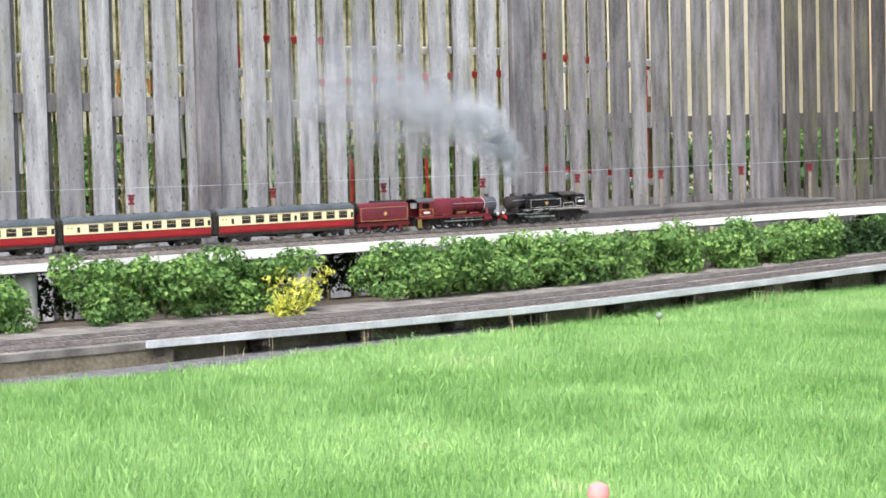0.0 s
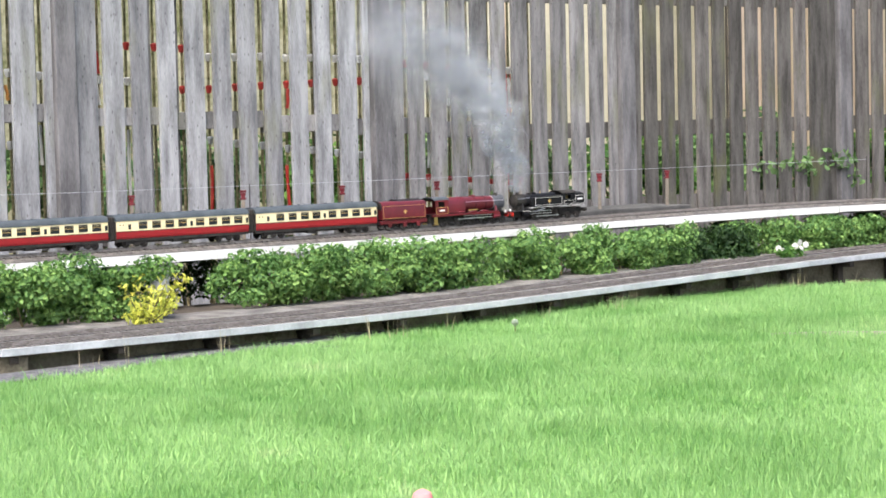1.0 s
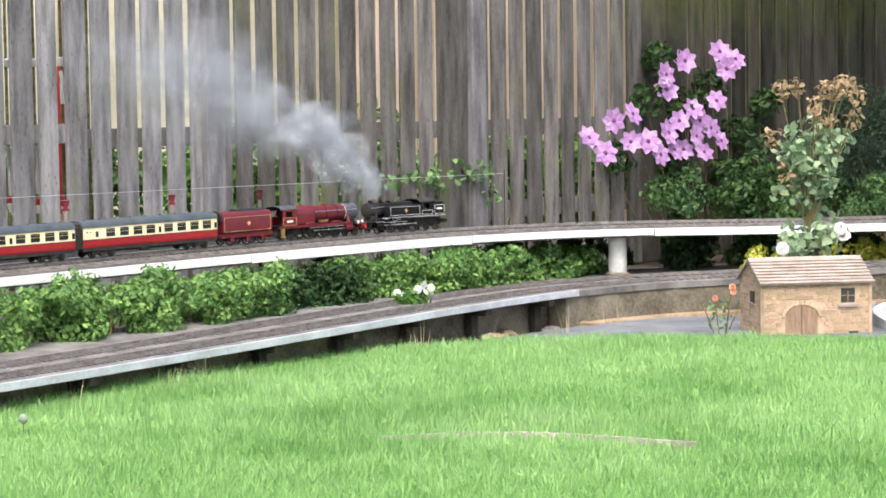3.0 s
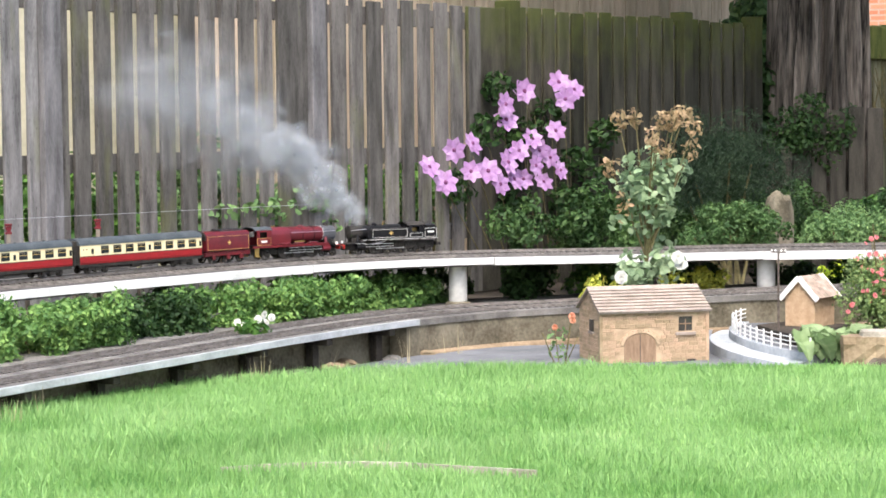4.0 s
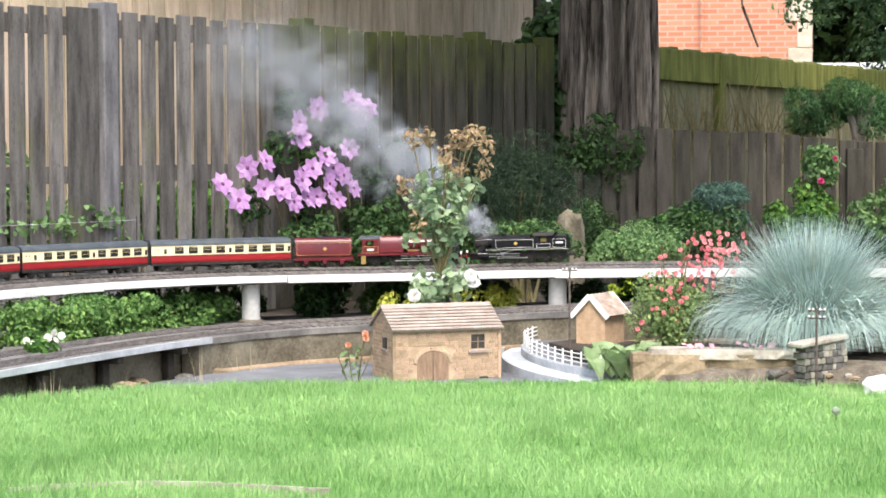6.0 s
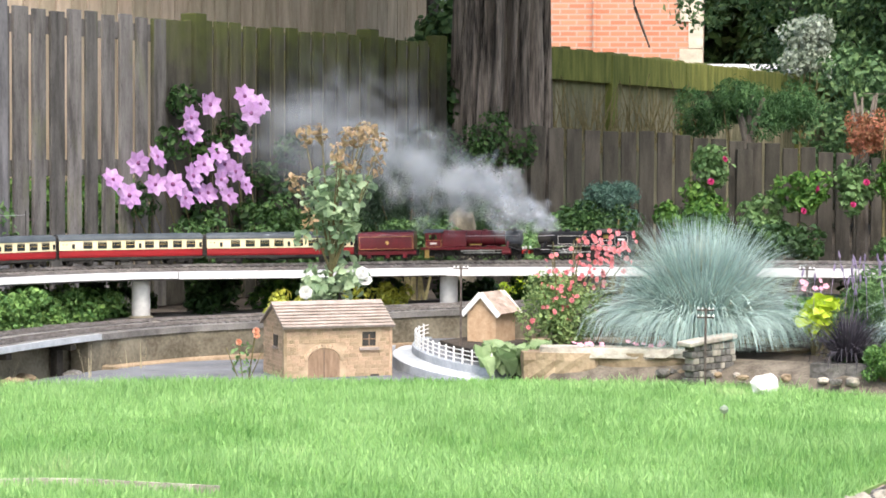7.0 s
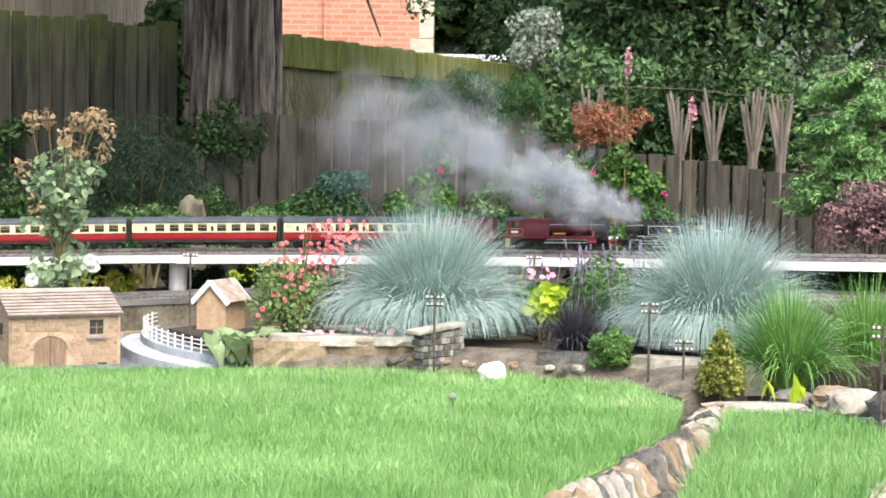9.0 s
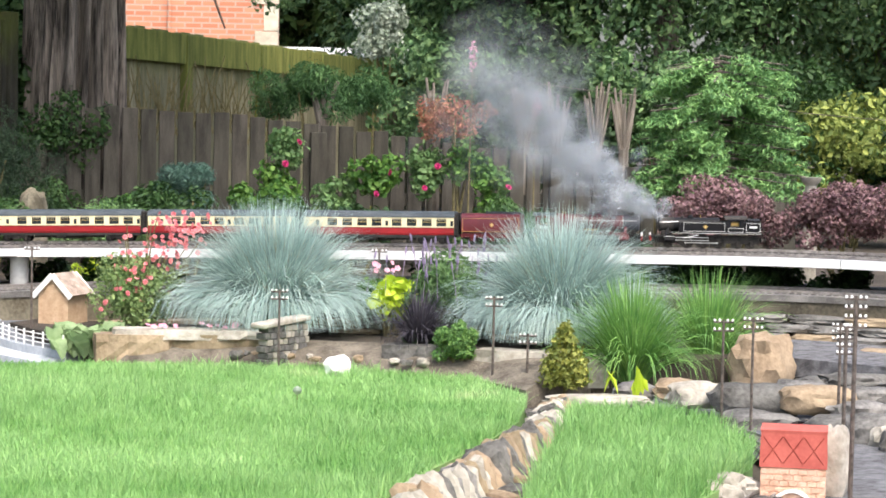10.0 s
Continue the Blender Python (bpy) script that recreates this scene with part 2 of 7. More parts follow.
# ---- ground, road and lawn ----
def sheet(name, outline, z, mat, label, category, depth=0.0, kind="structure"):
    b = Build()
    n = len(outline)
    if depth:
        b.add([(x, y, z) for x, y in outline] + [(x, y, z - depth) for x, y in outline], [tuple(range(n))] + [(i, n + i, n + (i + 1) % n, (i + 1) % n) for i in range(n)])
    else:
        b.add([(x, y, z) for x, y in outline], [tuple(range(n))])
    return single(name, b, mat, label, category, kind=kind)


sheet("ground", [(-400, -400), (400, -400), (400, 400), (-400, 400)], 0.13, EARTH, "bare dark garden soil reaching the horizon", "ground")
LAWN = [(-6.0, 0.8), (-2.6, 3.55), (-1.6, 4.15), (-1.08, 4.43), (-0.75, 4.66), (-0.38, 4.99), (0.0, 5.28), (0.25, 5.55), (0.74, 6.06), (1.3, 6.52), (1.9, 6.76), (2.45, 6.81), (2.9, 6.72), (3.685, 6.42), (4.11, 6.22), (4.61, 5.68), (4.86, 5.25), (4.62, 4.75), (4.25, 4.40), (3.85, 4.12), (3.42, 3.86), (3.01, 3.56), (2.2, 2.9), (0.8, 1.6), (-1, -3.6), (-6, -3.6)]
PATCH = [(3.30, 3.40), (3.75, 3.80), (4.25, 4.22), (4.50, 4.45), (4.66, 4.30), (4.62, 4.0), (4.45, 3.72), (4.15, 3.47), (3.8, 3.28), (3.5, 3.14), (3.1, 2.95), (2.9, 3.0)]
sheet("lawn", LAWN, 0.185, TURF, "fresh green mown lawn turf", "lawn", 0.08)
sheet("lawn_patch", PATCH, 0.185, TURF, "small patch of green lawn beside the stone channel", "lawn", 0.06)


def inside(poly, x, y):
    r = np.zeros(len(x), bool)
    for (x0, y0), (x1, y1) in zip(poly, poly[1:] + poly[:1]):
        if y0 != y1:
            r ^= ((y0 > y) != (y1 > y)) & (x < (x1 - x0) * (y - y0) / (y1 - y0) + x0)
    return r


def blades(name, poly, z, count, mat, label, tall=0.04, box=None, seed=1):
    g = np.random.default_rng(seed)
    xs, ys = zip(*poly)
    x0, x1, y0, y1 = box or (min(xs), max(xs), min(ys), max(ys))
    x, y = g.uniform(x0, x1, count), g.uniform(y0, y1, count)
    k = inside(poly, x, y)
    x, y = x[k], y[k]
    n = len(x)
    # longer, darker swathes in slow waves
    wave = 0.75 + 0.35 * np.sin(x * 2.3 + np.sin(y * 1.7) * 1.5) * np.sin(y * 3.1 + x) + g.normal(0, 0.18, n)
    h = tall * np.clip(wave, 0.35, 1.6)
    a, lean = g.uniform(0, math.tau, n), g.normal(0, 0.55, n)
    # loose tufts stand longer than the mown sward, most of all above the sunk edging
    bank = np.exp(-(((x - 1.75) * 0.55 + (y - 5.0) * 0.83 - 0.13) / 0.14) ** 2) * (np.abs((x - 1.75) * 0.83 - (y - 5.0) * 0.55) < 1.1)
    tuft = (np.sin(x * 9.1 + 3 * np.sin(y * 5.3)) * np.sin(y * 8.3 + 2 * np.sin(x * 6.1)) > 0.55) & (g.random(n) < 0.35)
    h = h * (1 + 0.55 * bank + 0.6 * tuft)
    w = g.uniform(0.0009, 0.0019, n)
    ca, sa = np.cos(a), np.sin(a)
    base = np.c_[x, y, np.full(n, z)]
    side = np.c_[ca, sa, np.zeros(n)] * w[:, None]
    bend = g.uniform(0, math.tau, n)
    tip = base + np.c_[np.cos(bend) * lean * h, np.sin(bend) * lean * h, h]
    mid = base * 0.5 + tip * 0.5 + np.c_[np.zeros((n, 2)), h * 0.08]
    v = np.stack([base - side, base + side, mid + side * 0.8, tip, mid - side * 0.8], 1).reshape(-1, 3)
    i = np.arange(n)[:, None] * 5
    f = np.concatenate([i + [0, 1, 2], i + [0, 2, 4], i + [4, 2, 3]])
    ob = new(name, raw(name, v, f, mat))
    return tagged(ob, label, "grass", kind="stuff")


blades("lawn_grass", LAWN, 0.185, 760000, BLADE, "dense soft green lawn grass", 0.033, (-2.6, 4.9, 1.6, 6.9))
blades("patch_grass", PATCH, 0.185, 40000, BLADE, "bright green lawn grass on the small patch", 0.05, seed=2)

# ---- upper line ----
UPPER = Path([(*fence_point(s, 5.63)[:2], z) for s, z in ((-6, -0.014), (-3, -0.014), (0, -0.014), (2, -0.014), (4, -0.012), (5.0, -0.005))] + [(8.0 * k * math.sin(radians(a)), 8.0 * k * math.cos(radians(a)), z) for a, k, z in ((15.2, 0.995, 0), (18, 1.044, 0), (20, 1.070, 0), (22, 1.090, 0), (24.4, 1.1025, 0), (27, 1.105, 0.003), (30, 1.0975, 0.016), (33, 1.0825, 0.029), (36, 1.065, 0.040), (39, 1.050, 0.050), (42, 1.0375, 0.059), (45, 1.0275, 0.066), (47.5, 1.0275, 0.069), (50, 1.031, 0.071), (53, 1.025, 0.071), (56, 1.0, 0.071), (60, 0.97, 0.071))])
RAIL, DECK = 0.504, 0.482
deck = single("upper_deck", UPPER.strip(0, UPPER.length, [(-0.19, DECK - 0.03), (-0.19, DECK), (0.30, DECK), (0.30, DECK - 0.03)]), ROOFFELT, "raised railway deck covered with grey roofing felt", "railway deck", kind="structure")


def fascias():
    d, k = 0.0, 0
    g = random.Random(3)
    while d < UPPER.length - 0.2:
        e = min(UPPER.length, d + g.uniform(0.75, 1.25))
        drop = g.uniform(0.026, 0.033)
        part("fascia_board", UPPER.strip(d + 0.002, e - 0.002, [(-0.206, DECK + 0.004 - drop), (-0.206, DECK + 0.004), (-0.192, DECK + 0.004), (-0.192, DECK + 0.004 - drop)]), WHITEPAINT, deck, "white painted edge board")
        d, k = e, k + 1


fascias()


def lay_track(path, off, z, d0, d1, name, label, near=None):
    """A line of 45 mm gauge track: two rails on sleepers."""
    t = thing(name, pose(0, 0, 0), label, "railway track")
    for side in (-0.0235, 0.0235):
        part("rail", path.strip(d0, d1, [(off + side - 0.0012, z), (off + side - 0.0016, z + 0.007), (off + side + 0.0016, z + 0.007), (off + side + 0.0012, z)]), RAILSTEEL, t)
    rest = Build()
    mesh = Build().box(-0.008, 0.008, -0.04, 0.04, -0.002, 0.0065, 0.001).mesh("sleeper", SLEEPER)
    n, d = 0, d0
    while d < d1:
        p, w = path.at(d)
        q = path.side(d, off)
        q.z = p.z + z - 0.007
        m = Matrix.Translation(q) @ Matrix.Rotation(math.atan2(w.y, w.x), 4, "Z")
        if near and near[0] < d < near[1] and n < 300:
            part("sleeper", mesh, None, t, m=m)
            n += 1
        else:
            rest.box(-0.008, 0.008, -0.04, 0.04, -0.002, 0.0065, m=m)
        d += 0.025
    part("sleeper", rest, SLEEPER, t, "close row of dark sleepers")["kind"] = "stuff"
    return t


lay_track(UPPER, 0.0, RAIL - 0.007, 1.5, UPPER.length - 0.1, "upper_track", "weathered gauge one railway track on the raised deck", (8.0, 15.4))
single("ballast_bed", UPPER.strip(0.5, UPPER.length - 0.05, [(-0.10, DECK + 0.001), (-0.065, DECK + 0.010), (0.065, DECK + 0.010), (0.10, DECK + 0.001)]), BALLAST, "thin grey ballast bed under the upper track", "ballast", kind="structure")


def pillar(d, off, z0):
    p = UPPER.side(d, off)
    t = thing("pillar", pose(p.x, p.y, p.z), "round grey plastic pipe pillar under the raised deck", "pillar", "deck pillars")
    part("pipe", Build().turn([(0.036, z0 - 0.05), (0.036, DECK - 0.032)], 20), PILLAR, t, smooth=True)
    part("foot", Build().turn([(0.05, z0 - 0.05), (0.05, z0 + 0.006), (0.04, z0 + 0.012)], 16), CONCRETE, t)


# ---- lower line ----
GRIT = material("pale grit and felt", (0.09, 0.085, 0.08), (0.23, 0.22, 0.205), 0.95, scale=12, fine=260, bump=0.6)
LOWER = Path([(*fence_point(s, p)[:2], z) for s, p, z in ((-3, 4.62, 0.268), (0, 4.60, 0.268), (1.5, 4.60, 0.268), (2.9, 4.63, 0.264), (3.8, 4.68, 0.273), (4.9, 4.78, 0.289), (5.6, 4.87, 0.295), (6.25, 4.92, 0.297))] + [(8.0 * k * math.sin(radians(a)), 8.0 * k * math.cos(radians(a)), z) for a, k, z in ((24.2, 1.037, 0.298), (26.2, 1.046, 0.308), (28, 1.046, 0.330), (30.3, 1.040, 0.355), (34, 1.025, 0.385), (38, 1.007, 0.41), (42, 0.99, 0.422), (46, 0.982, 0.428), (50, 0.986, 0.432), (53, 0.98, 0.432), (56, 0.955, 0.432), (60, 0.93, 0.432))])
single("lower_deck", LOWER.strip(0, LOWER.length, [(0.0, -0.022), (0.0, 0.0), (0.66, 0.0), (0.66, -0.022)]), GRIT, "low railway deck covered with grey felt and grit", "railway deck", kind="structure")
D0, D1 = 4.49, 9.30
edge = single("deck_edge", LOWER.strip(D0, D1, [(-0.016, -0.017), (-0.016, 0.004), (-0.002, 0.004), (-0.002, -0.017)]), GREYPAINT, "pale grey painted edging of the low deck", "edging", kind="structure")
lay_track(LOWER, 0.10, 0.004, 1.0, LOWER.length - 0.1, "lower_track", "dusty gauge one track along the low deck", (4.2, 11.6))
lay_track(LOWER, 0.28, 0.004, 1.0, LOWER.length - 0.1, "lower_track", "second dusty gauge one track along the low deck", (4.2, 11.6))
for a, b, off in ((0.0, D0 + 0.1, 0.006), (D0, D1, 0.10), (D1 - 0.05, 13.1, 0.006), (13.102, LOWER.length, 0.006)):
    # The right hand end uses the walling darkened for shade.
    single("retaining_wall", LOWER.strip(a, b, [(off, -0.25), (off, -0.0235), (off + 0.08, -0.0235), (off + 0.08, -0.25)]), CONCRETE if a < 13 else SHADEDWALL, "low stained concrete retaining wall under the track", "wall", kind="structure")


def bracket(d):
    p, w = LOWER.at(d)
    m = Matrix.Translation((p.x, p.y, p.z)) @ Matrix.Rotation(math.atan2(w.y, w.x), 4, "Z")
    t = thing("deck_bracket", m, "dark wooden bracket carrying the low deck", "bracket", "low deck brackets")
    part("post", Build().box(-0.018, 0.018, 0.06, 0.09, -0.14, -0.023, 0.002), DARKWOOD, t)
    part("arm", Build().box(-0.016, 0.016, -0.0, 0.10, -0.045, -0.0235, 0.002), DARKWOOD, t)


for i in range(13):
    bracket(D0 + 0.05 + i * 0.385)
for d, z in ((7.53, 0.255), (8.63, 0.265), (13.045, 0.30), (14.352, 0.33)):
    pillar(d, -0.11, z)

# ---- the long fence ----
fence = thing("long_fence", pose(0, 0, 0), "tall weathered grey timber fence with gaps between its boards", "fence")
FP = 6.8


def fence_box(s0, s1, p0, p1, z0, z1, c=0.0):
    """A bar in the fence's own directions."""
    m = Matrix(((0.8660, -0.5, 0, 0), (0.5, 0.8660, 0, 0), (0, 0, 1, 0), (0, 0, 0, 1)))
    return Build().box(s0, s1, p0, p1, z0, z1, c, m)


# bays of the fence between its posts: first and last gap, number of boards
BAYS = [(1.38, 2.863, 10), (3.146, 4.535, 10), (4.803, 6.105, 10), (6.36, 7.64, 10), (8.03, 9.11, 8)]
POSTS = [1.28, 2.97, 4.641, 6.235, 7.92, 9.51, 11.28, 12.12]


def slat(g, s0, s1):
    """One upright board, a little out of line, grey to the west and browner along the fence, with tree shade in its
    colour.
    """
    s = (s0 + s1) / 2
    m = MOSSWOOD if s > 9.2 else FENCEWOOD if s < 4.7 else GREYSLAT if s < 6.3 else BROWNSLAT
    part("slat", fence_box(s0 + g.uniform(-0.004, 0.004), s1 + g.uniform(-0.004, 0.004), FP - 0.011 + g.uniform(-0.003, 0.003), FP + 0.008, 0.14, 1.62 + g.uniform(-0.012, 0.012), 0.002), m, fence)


def slats():
    g = random.Random(5)
    for k, (a, b, n) in enumerate(BAYS):
        step = (b - a) / n
        for i in range(-1, n + 1):
            s0 = a + i * step
            if i < 0 or i == n:
                # the half board beside a post
                e = max(p for p in POSTS if p < s0 + step) if i < 0 else min(p for p in POSTS if p > s0)
                slat(g, *((e + 0.066, a - 0.017) if i < 0 else (b + 0.019, e - 0.052)))
                continue
            w = step * g.uniform(0.62, 0.72) if k < 2 else step * g.uniform(0.68, 0.76)
            slat(g, s0 + 0.019, s0 + 0.019 + w)
            if k < 2:
                # Rear slats take the darker grey board, which holds their shade in its colour.
                part("rear_slat", fence_box(s0 + 0.019 + w - 0.05, s0 + step + 0.010 + g.uniform(-0.004, 0.004), FP + 0.047, FP + 0.064, 0.14, 1.6, 0.002), GREYSLAT, fence)
    s = 9.185
    while s < 12.08:
        w = 0.138 * 0.73
        slat(g, s - w / 2, s + w / 2)
        part("rear_slat", fence_box(s + w / 2 - 0.02, s + w / 2 + 0.058, FP + 0.014, FP + 0.028, 0.14, 1.6, 0.002), MOSSREAR, fence)
        s += 0.138 + g.uniform(-0.004, 0.004)
    for s in POSTS:
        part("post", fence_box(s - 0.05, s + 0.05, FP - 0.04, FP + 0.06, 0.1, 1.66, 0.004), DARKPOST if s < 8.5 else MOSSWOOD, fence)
    for z in (0.42, 1.50):
        part("rail", fence_box(-1.0, 12.05, FP + 0.009, FP + 0.045, z, z + 0.085, 0.003), BROWNSLAT, fence)
    # the middle rail falls a little along the fence
    for i in range(26):
        s0 = -1.0 + i * 0.5
        z = max(0.99 - 0.047 * (s0 + 0.25 - 2.14), 0.82)
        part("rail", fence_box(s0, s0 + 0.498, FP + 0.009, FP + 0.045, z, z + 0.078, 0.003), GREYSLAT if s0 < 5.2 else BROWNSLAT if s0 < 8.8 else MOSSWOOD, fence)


DARKPOST = material("dark grey post", (0.085, 0.084, 0.088), (0.215, 0.212, 0.22), 0.9, scale=5, fine=60, bump=0.4, stretch=(4, 4, 0.7))
slats()

# ---- the train ----
MAROON = material("maroon paint", (0.085, 0.009, 0.014), (0.14, 0.013, 0.02), 0.28, scale=14, fine=150, spec=0.5)
CRIMSON = material("crimson coach paint", (0.225, 0.010, 0.014), (0.30, 0.014, 0.018), 0.35, scale=14, fine=150, spec=0.5)
CREAM = material("cream coach paint", (0.70, 0.60, 0.36), (0.82, 0.72, 0.46), 0.4, scale=14, fine=150, spec=0.5)
ROOFGREY = material("slate grey roof paint", (0.035, 0.045, 0.052), (0.075, 0.088, 0.098), 0.55, scale=16, fine=120)
SMOKEBOX = material("grey smokebox paint", (0.06, 0.064, 0.075), (0.11, 0.115, 0.13), 0.65, scale=14)
BLACK = material("black engine paint", (0.008, 0.008, 0.009), (0.015, 0.015, 0.017), 0.42, scale=20, spec=0.10)
SOOT = material("sooty black iron", (0.012, 0.011, 0.010), (0.04, 0.036, 0.032), 0.75, scale=30)
STEEL = material("bright steel", (0.45, 0.45, 0.46), (0.7, 0.7, 0.72), 0.3, metal=0.9, scale=40)
BRASS = material("brass", (0.5, 0.33, 0.10), (0.7, 0.5, 0.2), 0.3, metal=0.9, scale=40)
GLASS = material("dark coach glass", (0.01, 0.013, 0.015), (0.03, 0.035, 0.04), 0.1, scale=10, spec=0.6)
LINING = material("pale lining", (0.72, 0.71, 0.68), (0.85, 0.84, 0.8), 0.5, scale=30)
GOLDLINE = material("straw lining", (0.55, 0.36, 0.10), (0.7, 0.5, 0.18), 0.5, scale=30)
BEAMRED = material("red buffer beam paint", (0.42, 0.02, 0.015), (0.52, 0.03, 0.02), 0.4, scale=20)
WHITE = material("white enamel", (0.72, 0.72, 0.70), (0.85, 0.85, 0.83), 0.4, scale=20)
COAL = material("coal", (0.006, 0.006, 0.007), (0.03, 0.03, 0.032), 0.5, scale=90, bump=1.0)

SPINS = []  # wheelsets and rods: (object, place on the vehicle, radius, crank)


def wheelset(parent, x, r, spokes=0, label="", mat=None):
    """An axle with its two wheels, about the y axis."""
    b = Build()
    for s in (-1, 1):
        y = s * 0.0255
        if spokes:
            ring = [(r * 0.82, -0.003), (r, -0.003), (r, 0.003), (r * 0.82, 0.003)]
            n = 24
            rings = [[(q * math.cos(i * math.tau / n), y + h, q * math.sin(i * math.tau / n)) for q, h in ring] for i in range(n + 1)]
            b.loft(rings, cap=False)
            for i in range(spokes):
                a = i * math.tau / spokes
                b.rod((0, y, 0), (r * 0.85 * math.cos(a), y, r * 0.85 * math.sin(a)), 0.0014, 4)
            b.rod((0, y - 0.004, 0), (0, y + 0.004, 0), r * 0.2, 10)
            b.box(-r * 0.75, -r * 0.3, y - 0.002, y + 0.002, -r * 0.4, r * 0.4)
        else:
            b.rod((0, y - 0.003, 0), (0, y + 0.003, 0), r, 18)
            b.rod((0, y - 0.005, 0), (0, y + 0.005, 0), r * 0.3, 8)
    b.rod((0, -0.026, 0), (0, 0.026, 0), 0.0022, 6)
    w = part("wheelset", b, mat or SOOT, parent, label, smooth=True)
    w.location = (x, 0, r)
    SPINS.append((w, (x, 0, r), r, 0.0))
    return w


def coupling_rod(parent, xs, r, crank):
    for s in (-1, 1):
        b = Build()
        b.box(min(xs), max(xs), s * 0.0335 - 0.001, s * 0.0335 + 0.001, -0.0018, 0.0018, 0.0005)
        for x in xs:
            b.rod((x, s * 0.029, 0), (x, s * 0.036, 0), 0.0036, 8)
        o = part("coupling_rod", b, STEEL, parent, "bright steel coupling rod")
        SPINS.append((o, (0, 0, r), r, crank))


def cylinders(parent, x, z, m):
    for s in (-1, 1):
        b = Build()
        b.rod((x - 0.018, s * 0.034, z), (x + 0.018, s * 0.034, z), 0.0095, 14)
        b.rod((x - 0.016, s * 0.034, z + 0.013), (x + 0.016, s * 0.034, z + 0.013), 0.006, 10)
        b.box(x - 0.017, x + 0.017, s * 0.034 - 0.008, s * 0.034 + 0.008, z, z + 0.014)
        part("cylinder", b, m, parent, smooth=True)


def rods(parent, x0, x1, z):
    for s in (-1, 1):
        b = Build()
        b.box(min(x0, x1), max(x0, x1), s * 0.0375 - 0.001, s * 0.0375 + 0.001, z - 0.001, z + 0.0015)
        b.box(min(x0, x1), max(x0, x1), s * 0.0345 - 0.001, s * 0.0345 + 0.001, z + 0.009, z + 0.0115)
        b.rod((x0 * 0.5 + x1 * 0.5, s * 0.037, z - 0.004), (x0 * 0.62 + x1 * 0.38, s * 0.037, z + 0.02), 0.0013, 6)
        b.rod((x0 * 0.3 + x1 * 0.7, s * 0.037, z + 0.02), (x0 * 0.75 + x1 * 0.25, s * 0.037, z + 0.008), 0.0013, 6)
        part("valve_gear", b, STEEL, parent, "bright steel valve gear")


def buffers(parent, x, way, beam):
    b = Build().box(min(x, x - way * 0.004), max(x, x - way * 0.004), -0.039, 0.039, 0.026, 0.041, 0.001)
    part("buffer_beam", b, beam, parent)
    for s in (-1, 1):
        q = Build().rod((x, s * 0.027, 0.033), (x + way * 0.012, s * 0.027, 0.033), 0.0032, 8).rod((x + way * 0.012, s * 0.027, 0.033), (x + way * 0.0145, s * 0.027, 0.033), 0.007, 12)
        part("buffer", q, SOOT, parent)


def frame_line(parent, x0, x1, z0, z1, y, mat, w=0.0011):
    """A thin painted line round a panel, on both sides."""
    for s in (-1, 1):
        ya, yb = (y, y + 0.0006) if s > 0 else (-y - 0.0006, -y)
        b = Build()
        b.box(x0, x1, ya, yb, z0, z0 + w).box(x0, x1, ya, yb, z1 - w, z1)
        b.box(x0, x0 + w, ya, yb, z0 + w, z1 - w).box(x1 - w, x1, ya, yb, z0 + w, z1 - w)
        part("lining", b, mat, parent)


def boiler_rings(x0, r0, x1, r1, z, n=20, squash=1.0):
    return [[(x, r * math.cos(i * math.tau / n), z + r * squash * math.sin(i * math.tau / n)) for i in range(n)] for x, r in ((x0, r0), (x1, r1))]


def cab_shell(x0, x1, w, z0, z1, roof, opening=True):
    """Cab sides with an opening, ends and a curved roof."""
    b = Build()
    for s in (-1, 1):
        ya, yb = sorted((s * w, s * (w - 0.002)))
        b.box(x0, x1, ya, yb, z0, z0 + (z1 - z0) * 0.52)
        b.box(x0, x0 + (x1 - x0) * 0.22, ya, yb, z0 + (z1 - z0) * 0.52, z1)
        b.box(x1 - (x1 - x0) * 0.3, x1, ya, yb, z0 + (z1 - z0) * 0.52, z1)
        b.box(x0 + (x1 - x0) * 0.22, x1 - (x1 - x0) * 0.3, ya, yb, z1 - (z1 - z0) * 0.12, z1)
    return b


def arch_roof(x0, x1, w, z, rise, n=8, t=0.0015):
    rings = []
    for x in (x0, x1):
        up = [(x, w * math.cos(math.pi * i / n), z + rise * math.sin(math.pi * i / n)) for i in range(n + 1)]
        rings.append(up + [(x, p[1] * 0.97, p[2] - t) for p in reversed(up)])
    return Build().loft(rings)


